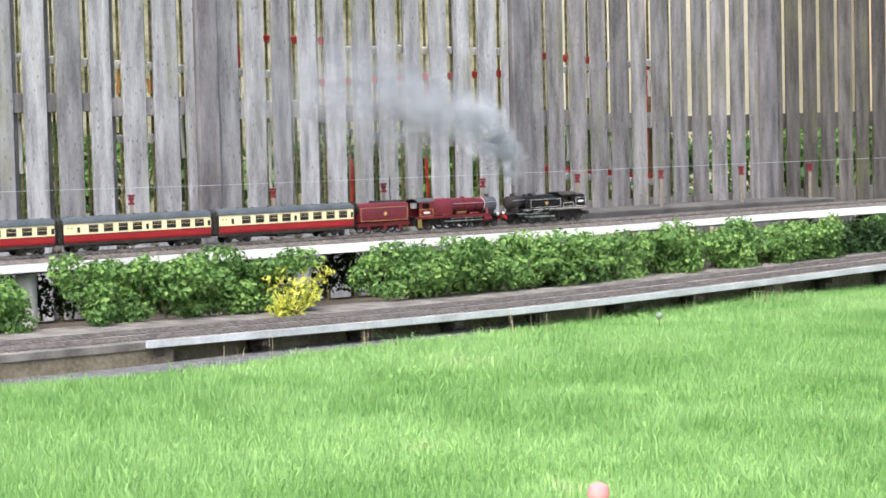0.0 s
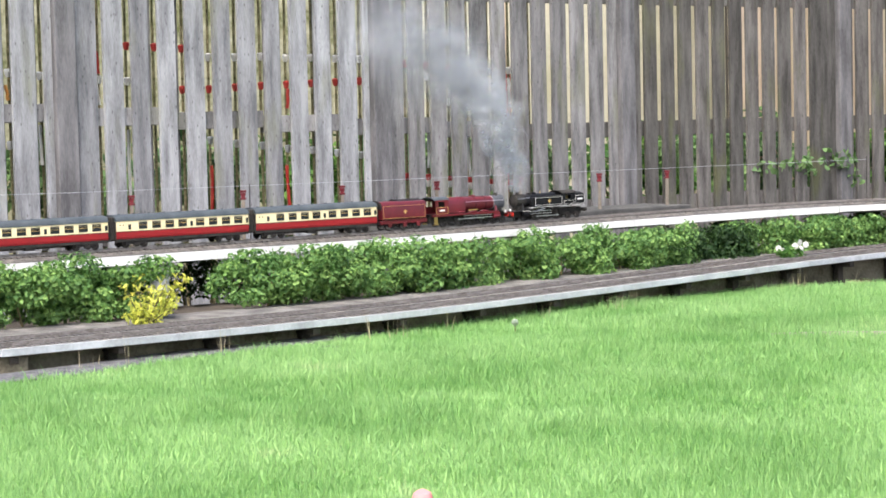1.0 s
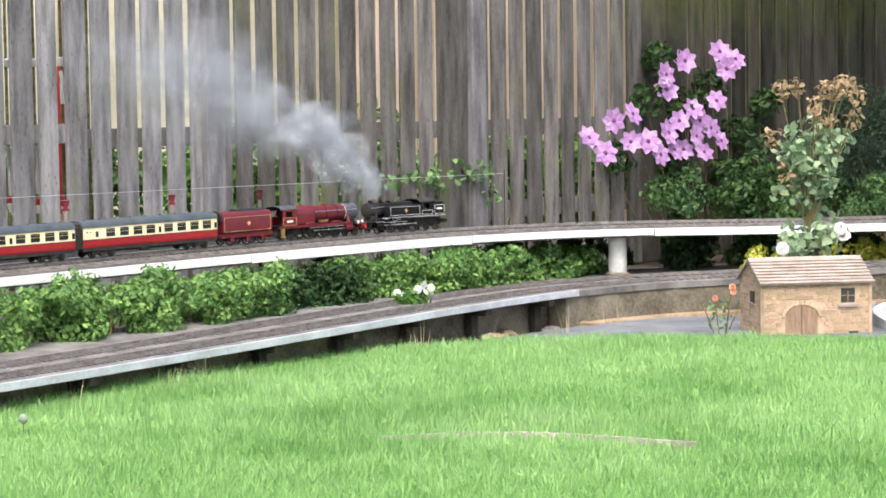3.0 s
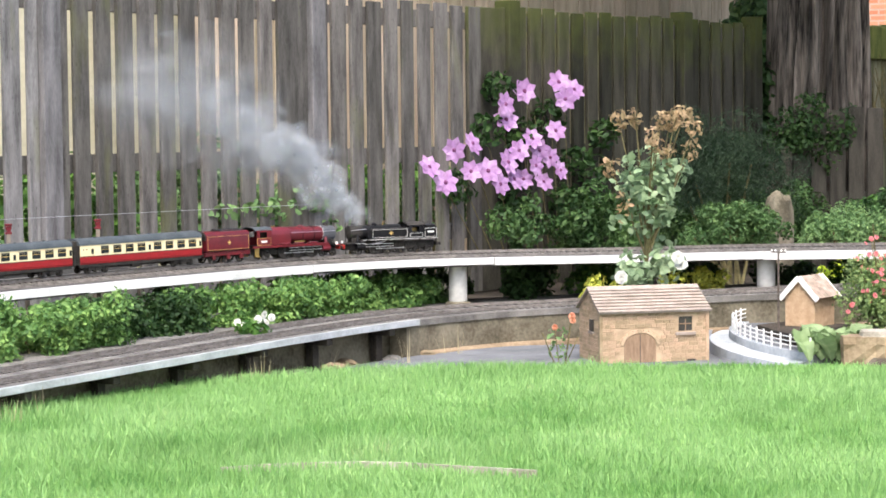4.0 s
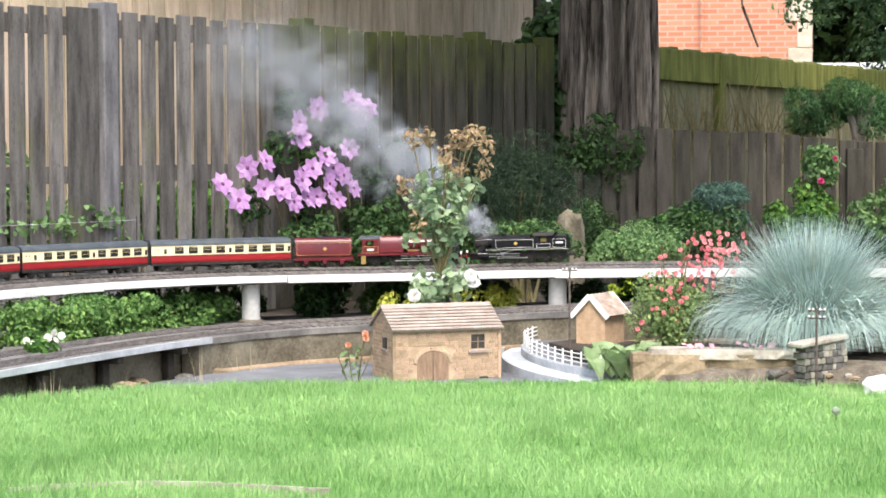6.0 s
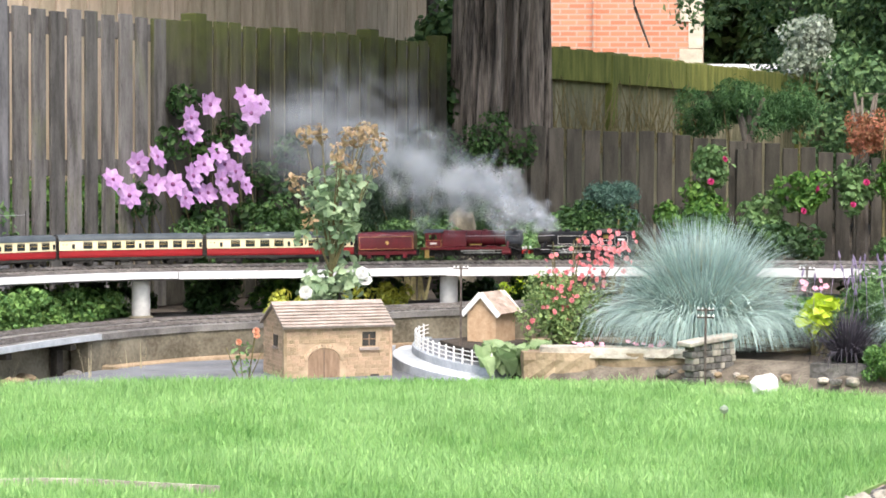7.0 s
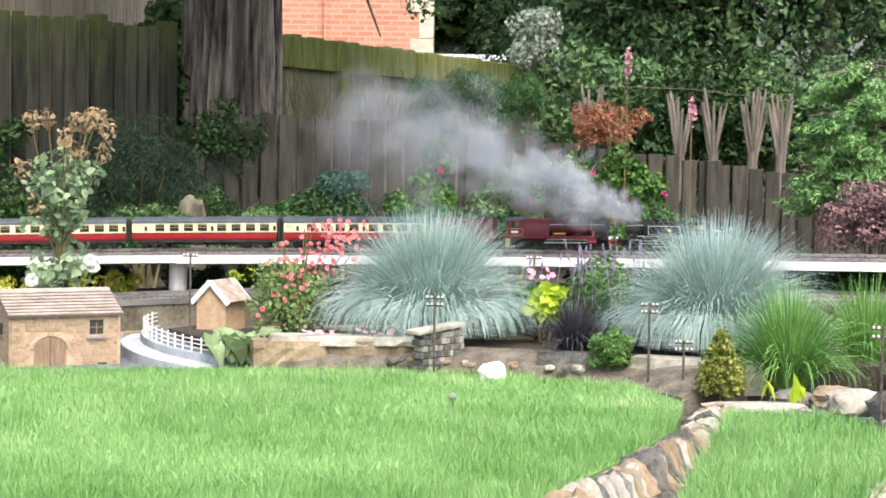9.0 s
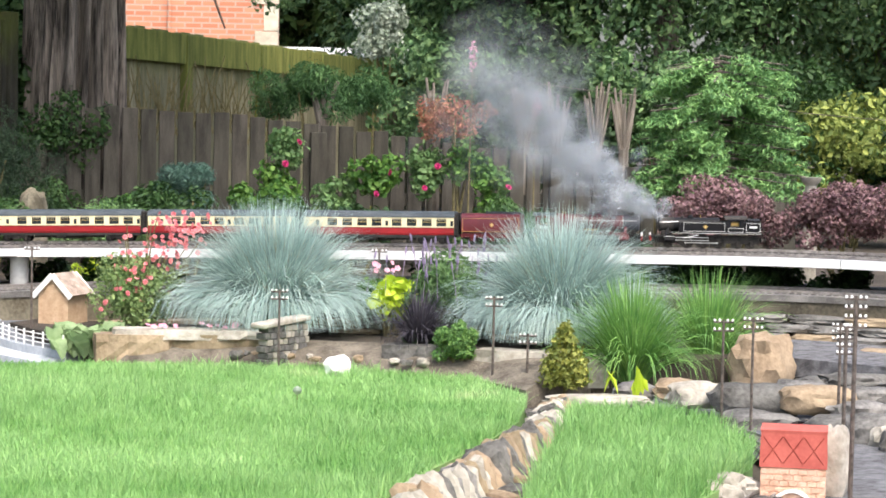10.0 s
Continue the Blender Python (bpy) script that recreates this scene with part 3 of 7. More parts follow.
def pacific():
    """The maroon express engine, smokebox ahead; origin under its middle at rail level."""
    t = thing("steam_locomotive", pose(0, 0, 0), "maroon model express steam locomotive with grey smokebox on the raised track", "model locomotive", "train")
    for x in (-0.045, 0.020, 0.085):
        wheelset(t, x, 0.0315, 16, "spoked driving wheels")
    coupling_rod(t, (-0.045, 0.020, 0.085), 0.0315, 0.010)
    for x in (0.135, 0.185):
        wheelset(t, x, 0.0155, 9)
    wheelset(t, -0.135, 0.019, 10)
    part("main_frame", Build().box(-0.20, 0.205, -0.019, 0.019, 0.018, 0.05, 0.001), SOOT, t)
    b = Build().loft([[(x, s * y, z) for s, y, z in ((1, 0.042, 0.050), (1, 0.042, 0.054), (-1, 0.042, 0.054), (-1, 0.042, 0.050))] for x in (-0.205, 0.155)])
    b.loft([[(x, s * 0.042, zz) for s, zz in ((1, z), (1, z + 0.004), (-1, z + 0.004), (-1, z))] for x, z in ((0.155, 0.050), (0.195, 0.038), (0.210, 0.038))])
    part("running_plate", b, BLACK, t)
    b = Build()
    for s in (-1, 1):
        ya, yb = sorted((s * 0.0425, s * 0.0435))
        b.box(-0.205, 0.155, ya, yb, 0.045, 0.0545)
    part("valance", b, MAROON, t, "maroon valance")
    part("boiler", Build().loft(boiler_rings(-0.02, 0.0315, 0.140, 0.0290, 0.088)), MAROON, t, "gleaming maroon boiler", smooth=True)
    fb = []
    for x, w, top in ((-0.120, 0.033, 0.121), (-0.02, 0.032, 0.1195)):
        fb.append([(x, w * k, z) for k, z in ((-1, 0.056), (-1.02, 0.09), (-0.9, 0.108), (-0.55, top), (0.55, top), (0.9, 0.108), (1.02, 0.09), (1, 0.056))])
    part("firebox", Build().loft(fb), MAROON, t, "maroon flat-topped firebox", smooth=True)
    part("smokebox", Build().loft(boiler_rings(0.140, 0.0305, 0.198, 0.0305, 0.088)).loft(boiler_rings(0.198, 0.029, 0.202, 0.020, 0.088)), SMOKEBOX, t, "grey smokebox", smooth=True)
    part("smokebox_saddle", Build().box(0.15, 0.19, -0.022, 0.022, 0.048, 0.066, 0.002), SOOT, t)
    part("chimney", Build().turn([(0.013, 0.116), (0.0095, 0.121), (0.009, 0.126), (0.0115, 0.128), (0.007, 0.128)], 14, Matrix.Translation((0.170, 0, 0))), SOOT, t, smooth=True)
    part("dome", Build().turn([(0.012, 0.112), (0.0105, 0.121), (0.006, 0.1245), (0.0, 0.125)], 14, Matrix.Translation((0.050, 0, 0))), MAROON, t, smooth=True)
    for x in (-0.085, -0.075):
        part("safety_valve", Build().rod((x, 0, 0.118), (x, 0, 0.127), 0.0022, 8), BRASS, t)
    for x in (-0.02, 0.04, 0.095, 0.139):
        n = 20
        rr = 0.0318 - (x + 0.02) * 0.0156
        part("boiler_band", Build().loft(boiler_rings(x, rr + 0.0006, x + 0.0022, rr + 0.0006, 0.088)), BLACK if x != 0.139 else LINING, t)
    for s in (-1, 1):
        part("handrail", Build().rod((-0.02, s * 0.0335, 0.098), (0.19, s * 0.0325, 0.098), 0.0009, 6), STEEL, t)
        for x in (-0.045, 0.020, 0.085):
            q = Build().box(x - 0.022, x + 0.022, s * 0.032 - 0.008, s * 0.032 + 0.008, 0.054, 0.0605, 0.003)
            part("splasher", q, MAROON, t)
        part("steam_pipe", Build().rod((0.150, s * 0.026, 0.075), (0.146, s * 0.036, 0.045), 0.006, 10), MAROON, t)
    part("cab", cab_shell(-0.185, -0.118, 0.0425, 0.054, 0.112, 0.01), MAROON, t, "maroon cab with open side window")
    part("cab_front", Build().box(-0.121, -0.118, -0.040, 0.040, 0.06, 0.113), MAROON, t)
    part("cab_roof", arch_roof(-0.195, -0.112, 0.0425, 0.1115, 0.0135), ROOFGREY, t, "dark grey cab roof", smooth=True)
    part("backhead", Build().rod((-0.128, 0, 0.085), (-0.122, 0, 0.085), 0.03, 14), SOOT, t)
    for s in (-1, 1):
        ya, yb = sorted((s * 0.0428, s * 0.0434))
        part("number_bar", Build().box(-0.165, -0.138, ya, yb, 0.066, 0.0735), WHITE, t, "pale plain bar on the cab side")
        part("nameplate", Build().box(-0.005, 0.045, ya - (0.008 if s > 0 else -0.008), yb - (0.008 if s > 0 else -0.008), 0.062, 0.067), BRASS, t)
        part("step", Build().box(-0.19, -0.172, s * 0.038 - 0.006, s * 0.038 + 0.006, 0.012, 0.016).box(-0.19, -0.172, s * 0.036 - 0.001, s * 0.036 + 0.001, 0.012, 0.05), BRASS, t)
    frame_line(t, -0.183, -0.12, 0.056, 0.083, 0.0426, GOLDLINE, 0.0009)
    cylinders(t, 0.145, 0.033, MAROON)
    rods(t, -0.03, 0.125, 0.031)
    buffers(t, 0.212, 1, BEAMRED)
    part("lamp", Build().box(0.206, 0.213, -0.024, -0.016, 0.043, 0.054, 0.001), WHITE, t, "white head lamp")
    part("lamp", Build().box(0.206, 0.213, 0.016, 0.024, 0.043, 0.054, 0.001), WHITE, t, "white head lamp")
    return t


def tender():
    t = thing("tender", pose(0, 0, 0), "maroon model tender coupled behind the express engine", "model tender", "train")
    for x in (-0.075, 0.0, 0.07):
        wheelset(t, x, 0.0195, 10)
    part("main_frame", Build().box(-0.118, 0.118, -0.019, 0.019, 0.02, 0.046, 0.001), SOOT, t)
    for s in (-1, 1):
        b = Build().box(-0.115, 0.115, s * 0.036 - 0.001, s * 0.036 + 0.001, 0.028, 0.044)
        for x in (-0.075, 0.0, 0.07):
            b.box(x - 0.008, x + 0.008, s * 0.037 - 0.0025, s * 0.037 + 0.0025, 0.014, 0.032, 0.001)
        part("side_frame", b, MAROON, t, "maroon slotted side frame")
    prof = [(-0.042, 0.047), (-0.0425, 0.100), (-0.039, 0.110), (-0.030, 0.117), (0.030, 0.117), (0.039, 0.110), (0.0425, 0.100), (0.042, 0.047)]
    part("body", Build().loft([[(x, y, z) for y, z in prof] for x in (-0.117, 0.107)]), MAROON, t, "maroon tender body", smooth=True)
    part("coal", Build().loft([[(x, y, 0.1165 + h) for y, h in ((-0.028, 0), (-0.018, 0.005 + 0.003 * math.sin(x * 300)), (0.0, 0.008), (0.018, 0.006 + 0.003 * math.cos(x * 230)), (0.028, 0))] for x in np.linspace(-0.03, 0.10, 14)]), COAL, t, "heaped coal")
    part("cowl", Build().loft([[(x, 0.041 * math.cos(a), 0.095 + 0.0275 * math.sin(a)) for a in np.linspace(-0.3, math.pi + 0.3, 14)] for x in (-0.124, -0.1165)]), SOOT, t, "black rear end", smooth=True)
    frame_line(t, -0.112, 0.102, 0.05, 0.1, 0.0427, GOLDLINE, 0.0009)
    for s in (-1, 1):
        ya, yb = sorted((s * 0.0428, s * 0.0434))
        part("emblem", Build().box(-0.008, 0.008, ya, yb, 0.074, 0.078).box(-0.0025, 0.0025, ya, yb, 0.068, 0.083), GOLDLINE, t, "straw coloured emblem")
        part("handrail", Build().rod((0.105, s * 0.04, 0.05), (0.105, s * 0.04, 0.105), 0.0012, 6), BRASS, t)
    buffers(t, -0.120, -1, MAROON)
    return t


def tank_engine():
    """The black tank engine, which runs bunker first: its bunker is ahead."""
    t = thing("tank_locomotive", pose(0, 0, 0), "black lined model tank engine running bunker first on the raised track", "model locomotive", "train")
    for x in (-0.070, -0.012, 0.046):
        wheelset(t, x, 0.0265, 14, "spoked driving wheels")
    coupling_rod(t, (-0.070, -0.012, 0.046), 0.0265, 0.0085)
    wheelset(t, -0.140, 0.0145, 9)
    for x in (0.115, 0.165):
        wheelset(t, x, 0.0145, 9)
    part("main_frame", Build().box(-0.195, 0.198, -0.019, 0.019, 0.018, 0.047, 0.001), SOOT, t)
    b = Build()
    for x0, x1, z0, z1 in ((-0.205, -0.165, 0.041, 0.041), (-0.165, -0.128, 0.041, 0.056), (-0.128, 0.205, 0.056, 0.056)):
        b.loft([[(x, s * 0.042, z + h) for s, h in ((1, 0), (1, 0.003), (-1, 0.003), (-1, 0))] for x, z in ((x0, z0), (x1, z1))])
    part("running_plate", b, BLACK, t)
    part("boiler", Build().loft(boiler_rings(0.05, 0.0275, -0.120, 0.0255, 0.087)), BLACK, t, smooth=True)
    part("smokebox", Build().loft(boiler_rings(-0.120, 0.0268, -0.172, 0.0268, 0.087)).loft(boiler_rings(-0.172, 0.025, -0.177, 0.016, 0.087)), SOOT, t, "sooty smokebox", smooth=True)
    part("smokebox_saddle", Build().box(-0.165, -0.128, -0.02, 0.02, 0.045, 0.066, 0.002), SOOT, t)
    part("chimney", Build().turn([(0.013, 0.110), (0.009, 0.114), (0.0085, 0.121), (0.0105, 0.1235), (0.0065, 0.1235)], 14, Matrix.Translation((-0.148, 0, 0))), SOOT, t, smooth=True)
    part("dome", Build().turn([(0.012, 0.108), (0.011, 0.117), (0.006, 0.121), (0.0, 0.1215)], 14, Matrix.Translation((-0.058, 0, 0))), BLACK, t, smooth=True)
    part("top_feed", Build().box(-0.092, -0.082, -0.010, 0.010, 0.108, 0.118, 0.002), SOOT, t)
    part("whistle", Build().rod((-0.02, 0, 0.11), (-0.02, 0, 0.124), 0.0018, 8), BRASS, t)
    for s in (-1, 1):
        ya, yb = sorted((s * 0.042, s * 0.024))
        prof = [(-0.102, 0.060), (-0.102, 0.082), (-0.092, 0.098), (0.058, 0.102), (0.075, 0.102), (0.075, 0.060)]
        q = Build().loft([[(x, y, z) for x, z in prof] for y in (ya, yb)])
        part("side_tank", q, BLACK, t, "black side tank")
        part("handrail", Build().rod((-0.105, s * 0.0285, 0.099), (-0.17, s * 0.0285, 0.095), 0.0009, 6), STEEL, t)
        part("steam_pipe", Build().rod((-0.140, s * 0.022, 0.075), (-0.150, s * 0.034, 0.042), 0.005, 10), BLACK, t)
        zz = sorted((s * 0.0423, s * 0.0429))
        part("number_bar", Build().box(0.158, 0.186, zz[0], zz[1], 0.078, 0.085), WHITE, t, "pale plain bar on the bunker side")
        part("emblem", Build().box(-0.012, 0.004, zz[0], zz[1], 0.079, 0.083).box(-0.0065, -0.0015, zz[0], zz[1], 0.074, 0.088), GOLDLINE, t, "straw coloured emblem")
    frame_line(t, -0.085, 0.068, 0.064, 0.096, 0.0421, LINING)
    frame_line(t, 0.146, 0.198, 0.062, 0.096, 0.0421, LINING)
    frame_line(t, 0.080, 0.136, 0.062, 0.078, 0.0421, LINING)
    for y in (-0.0428, 0.0422):
        part("edge_line", Build().box(-0.128, 0.204, y, y + 0.0006, 0.0562, 0.0574), LINING, t, "pale footplate edge line")
        part("cylinder_line", Build().box(-0.158, -0.118, y, y + 0.0006, 0.043, 0.0442), LINING, t)
    part("cab", cab_shell(0.075, 0.140, 0.0420, 0.059, 0.110, 0.01), BLACK, t, "black cab with open side window")
    part("cab_front", Build().box(0.075, 0.078, -0.040, 0.040, 0.06, 0.113), BLACK, t)
    part("cab_roof", arch_roof(0.066, 0.150, 0.0425, 0.1095, 0.0125), SOOT, t, smooth=True)
    part("cab_fitting", Build().box(0.09, 0.125, -0.02, 0.02, 0.06, 0.10, 0.003), BRASS, t, "brassy boiler fittings inside the cab")
    part("bunker", Build().box(0.140, 0.202, -0.0420, 0.0420, 0.059, 0.1, 0.002).box(0.15, 0.2, -0.036, 0.036, 0.1, 0.107, 0.003), BLACK, t, "black coal bunker")
    part("coal", Build().loft([[(x, y, 0.106 + h) for y, h in ((-0.03, 0), (-0.012, 0.006), (0.012, 0.006), (0.03, 0))] for x in (0.152, 0.17, 0.198)]), COAL, t)
    cylinders(t, -0.135, 0.032, BLACK)
    rods(t, -0.115, 0.01, 0.030)
    buffers(t, -0.208, -1, BEAMRED)
    buffers(t, 0.206, 1, SOOT)
    part("lamp", Build().box(-0.210, -0.204, -0.022, -0.014, 0.046, 0.056, 0.001), WHITE, t, "white lamp")
    return t


def coach(flip=False):
    """A crimson and cream bogie coach."""
    t = thing("passenger_coach", pose(0, 0, 0), "crimson and cream model passenger coach with grey roof", "model coach", "train")
    L, W = 0.2915, 0.0435
    part("body", Build().loft([[(x, y, z) for y, z in ((-W + 0.002, 0.035), (-W, 0.042), (-W, 0.0625), (W, 0.0625), (W, 0.042), (W - 0.002, 0.035))] for x in (-L, L)]), CRIMSON, t, "crimson lower body side")
    part("upper_body", Build().loft([[(x, y, z) for y, z in ((-W, 0.0625), (-W, 0.080), (-W + 0.002, 0.101), (W - 0.002, 0.101), (W, 0.080), (W, 0.0625))] for x in (-L, L)]), CREAM, t, "cream upper body side")
    n = 10
    roof = [[(x, (W + 0.0005) * math.cos(math.pi * i / n), 0.1005 + 0.0235 * math.sin(math.pi * i / n) ** 0.8) for i in range(n + 1)] for x in (-L - 0.002, L + 0.002)]
    part("roof", Build().loft(roof), ROOFGREY, t, smooth=True)
    for i in range(9):
        x = -0.26 + i * 0.065
        part("roof_vent", Build().box(x - 0.004, x + 0.004, -0.012, -0.004, 0.122, 0.1265, 0.001), ROOFGREY, t)
    for s in (-1, 1):
        def panel(x0, x1, z0, z1, name, m, deep=0.0006, label=""):
            y0 = W - (0.002 if z0 > 0.085 else 0.0) * 0 - 0.001
            b = Build().box(x0, x1, *sorted((s * y0, s * (W + deep))), z0, z1)
            return part(name, b, m, t, label)
        for x in (-0.178, -0.120, -0.062, -0.006, 0.072, 0.130, 0.188, 0.244):
            w = panel(x - 0.0185, x + 0.0185, 0.0685, 0.090, "window", GLASS, label="dark window with top vents")
            for k in range(4):
                xa = x - 0.0185 + 0.037 * k / 4
                part("vent", Build().box(xa + 0.001, xa + 0.0082, *sorted((s * (W - 0.0005), s * (W + 0.001))), 0.0905, 0.0955), GLASS, w)
            part("bar", Build().box(x - 0.0185, x + 0.0185, *sorted((s * W, s * (W + 0.0011))), 0.0825, 0.0838), GOLDLINE, w)
        for x in (-0.235, 0.034, 0.284):
            d = panel(x - 0.0055, x + 0.0055, 0.069, 0.088, "door_window", GLASS)
        for x in (-0.276, -0.262):
            panel(x - 0.0025, x + 0.0025, 0.084, 0.088, "small_window", GLASS)
        panel(-L, L, 0.0612, 0.0632, "waist_line", SOOT, 0.0004)
        part("footboard", Build().box(-L, L, *sorted((s * (W - 0.010), s * (W - 0.003))), 0.024, 0.035), SOOT, t)
    for x in (-1, 1):
        part("gangway", Build().box(min(x * L, x * (L + 0.0165)), max(x * L, x * (L + 0.0165)), -0.031, 0.031, 0.030, 0.117, 0.003), SOOT, t, "black corridor connection")
        part("end", Build().box(min(x * L, x * (L + 0.0015)), max(x * L, x * (L + 0.0015)), -W + 0.001, W - 0.001, 0.033, 0.1, 0.001), SOOT, t, "black coach end")
        for s in (-1, 1):
            b = Build().box(x * 0.205 - 0.046, x * 0.205 + 0.046, s * 0.034 - 0.0015, s * 0.034 + 0.0015, 0.014, 0.023, 0.001)
            for k in (-0.04, 0.04):
                b.box(x * 0.205 + k - 0.006, x * 0.205 + k + 0.006, s * 0.035 - 0.003, s * 0.035 + 0.003, 0.010, 0.021, 0.001)
            b.box(x * 0.205 - 0.012, x * 0.205 + 0.012, s * 0.0355 - 0.003, s * 0.0355 + 0.003, 0.008, 0.02, 0.001)
            part("bogie_frame", b, SOOT, t)
        for k in (-0.04, 0.04):
            wheelset(t, x * 0.205 + k, 0.0148)
    b = Build().box(-0.09, 0.06, -0.02, 0.02, 0.018, 0.031, 0.002).box(-0.14, 0.14, -0.003, 0.003, 0.015, 0.031)
    part("underframe", b, SOOT, t)
    for s in (-1, 1):
        part("battery_box", Build().box(-0.045, -0.005, s * 0.03 - 0.007, s * 0.03 + 0.007, 0.014, 0.03, 0.002), SOOT, t)
        b = Build()
        for x in (-0.11, 0.11):
            b.rod((x, s * 0.03, 0.03), (x * 0.4, s * 0.03, 0.013), 0.001, 5)
        b.rod((-0.045, s * 0.03, 0.013), (0.045, s * 0.03, 0.013), 0.001, 5)
        part("truss", b, SOOT, t)
    return t


# lengths from the gap between tender and first coach
VEHICLES = [(tank_engine, 0.713 + 0.205), (pacific, 0.262 + 0.21), (tender, 0.128), (coach, -0.310), (coach, -0.310 - 0.618), (coach, -0.310 - 2 * 0.618)]
TRAIN = [(make(), off) for make, off in VEHICLES]
HALF = [0.12, 0.12, 0.075, 0.205, 0.205, 0.205]


def ride(t):
    """How far the gap behind the tender has gone along the upper line."""
    return 8.9291 + 0.81409 * t - 0.033455 * t**2 + 0.0038824 * t**3 - 0.0001537 * t**4


def vehicle_pose(d, half):
    a, b = UPPER.at(d - half)[0], UPPER.at(d + half)[0]
    w = b - a
    c = (a + b) / 2
    return Matrix.Translation((c.x, c.y, RAIL + c.z)) @ Matrix.Rotation(math.atan2(w.y, w.x), 4, "Z") @ Matrix.Rotation(-math.asin(w.z / w.length), 4, "Y")

# ---- plant tools ----
LEAFGREEN = leafy("hedge leaf", (0.045, 0.12, 0.02), (0.12, 0.26, 0.05))
DULLLEAF = leafy("dull green leaf", (0.035, 0.085, 0.025), (0.10, 0.19, 0.06))
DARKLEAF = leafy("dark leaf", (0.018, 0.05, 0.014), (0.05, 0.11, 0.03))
ROSELEAF = leafy("rose leaf", (0.19, 0.29, 0.16), (0.37, 0.47, 0.29), 0.3)
REDTIP = leafy("young bronze leaf", (0.28, 0.20, 0.10), (0.48, 0.36, 0.22), 0.3)
YELLOWLEAF = leafy("golden leaf", (0.40, 0.44, 0.05), (0.66, 0.69, 0.14), 0.3)
LIMELEAF = leafy("lime leaf", (0.38, 0.52, 0.03), (0.58, 0.72, 0.07), 0.2)
CONIFERLEAF = leafy("bright conifer spray", (0.11, 0.25, 0.08), (0.25, 0.44, 0.16), 0.4)
BLUELEAF = leafy("blue green needle", (0.06, 0.13, 0.10), (0.13, 0.23, 0.18), 0.3)
BERBERIS = leafy("purple leaf", (0.085, 0.045, 0.05), (0.30, 0.185, 0.18), 0.55)
ACER = leafy("rust red leaf", (0.24, 0.10, 0.05), (0.42, 0.20, 0.11), 0.35)
TREELEAF = leafy("tree leaf", (0.05, 0.115, 0.045), (0.16, 0.275, 0.105), 0.5)
SILVERLEAF = leafy("silvery leaf", (0.22, 0.28, 0.20), (0.45, 0.5, 0.42), 0.3)
FESCUE = leafy("blue fescue blade", (0.28, 0.40, 0.37), (0.54, 0.67, 0.63), 0.35, 0.5)
STRAW = leafy("dry straw blade", (0.30, 0.27, 0.16), (0.5, 0.44, 0.28), 0.3)
REEDGREEN = leafy("bright green blade", (0.10, 0.25, 0.05), (0.25, 0.45, 0.13), 0.35, 0.5)
MONDO = leafy("near-black blade", (0.03, 0.028, 0.035), (0.10, 0.09, 0.11), 0.3, 0.4)
LAVENDER = leafy("lavender leaf", (0.10, 0.20, 0.07), (0.19, 0.31, 0.12), 0.3)
CLEMATIS = leafy("pink mauve petal", (0.40, 0.20, 0.46), (0.64, 0.42, 0.68), 0.15)
CLEMHEART = material("dark flower heart", (0.12, 0.03, 0.10), (0.25, 0.08, 0.2), 0.8)
PINK = leafy("pink petal", (0.75, 0.20, 0.24), (0.90, 0.46, 0.46), 0.2)
PALEPINK = leafy("pale pink petal", (0.75, 0.30, 0.42), (0.85, 0.5, 0.6), 0.2)
MAGENTA = leafy("magenta petal", (0.42, 0.02, 0.12), (0.6, 0.06, 0.22), 0.2)
PURPLE = leafy("purple petal", (0.22, 0.17, 0.29), (0.36, 0.30, 0.42), 0.2)
ORANGEPETAL = leafy("orange petal", (0.74, 0.34, 0.21), (0.85, 0.48, 0.33), 0.2)
WHITEPETAL = leafy("white petal", (0.72, 0.72, 0.68), (0.88, 0.88, 0.85), 0.1)
STEM = material("green brown stem", (0.10, 0.09, 0.04), (0.20, 0.17, 0.08), 0.8, scale=30)
BARK = material("furrowed bark", (0.010, 0.009, 0.008), (0.23, 0.20, 0.17), 0.95, scale=5, fine=26, bump=1.0, stretch=(5, 5, 0.45))
PALEBARK = material("pale cut wood", (0.09, 0.075, 0.06), (0.26, 0.23, 0.19), 0.9, scale=6, bump=0.5, stretch=(3, 3, 0.6))


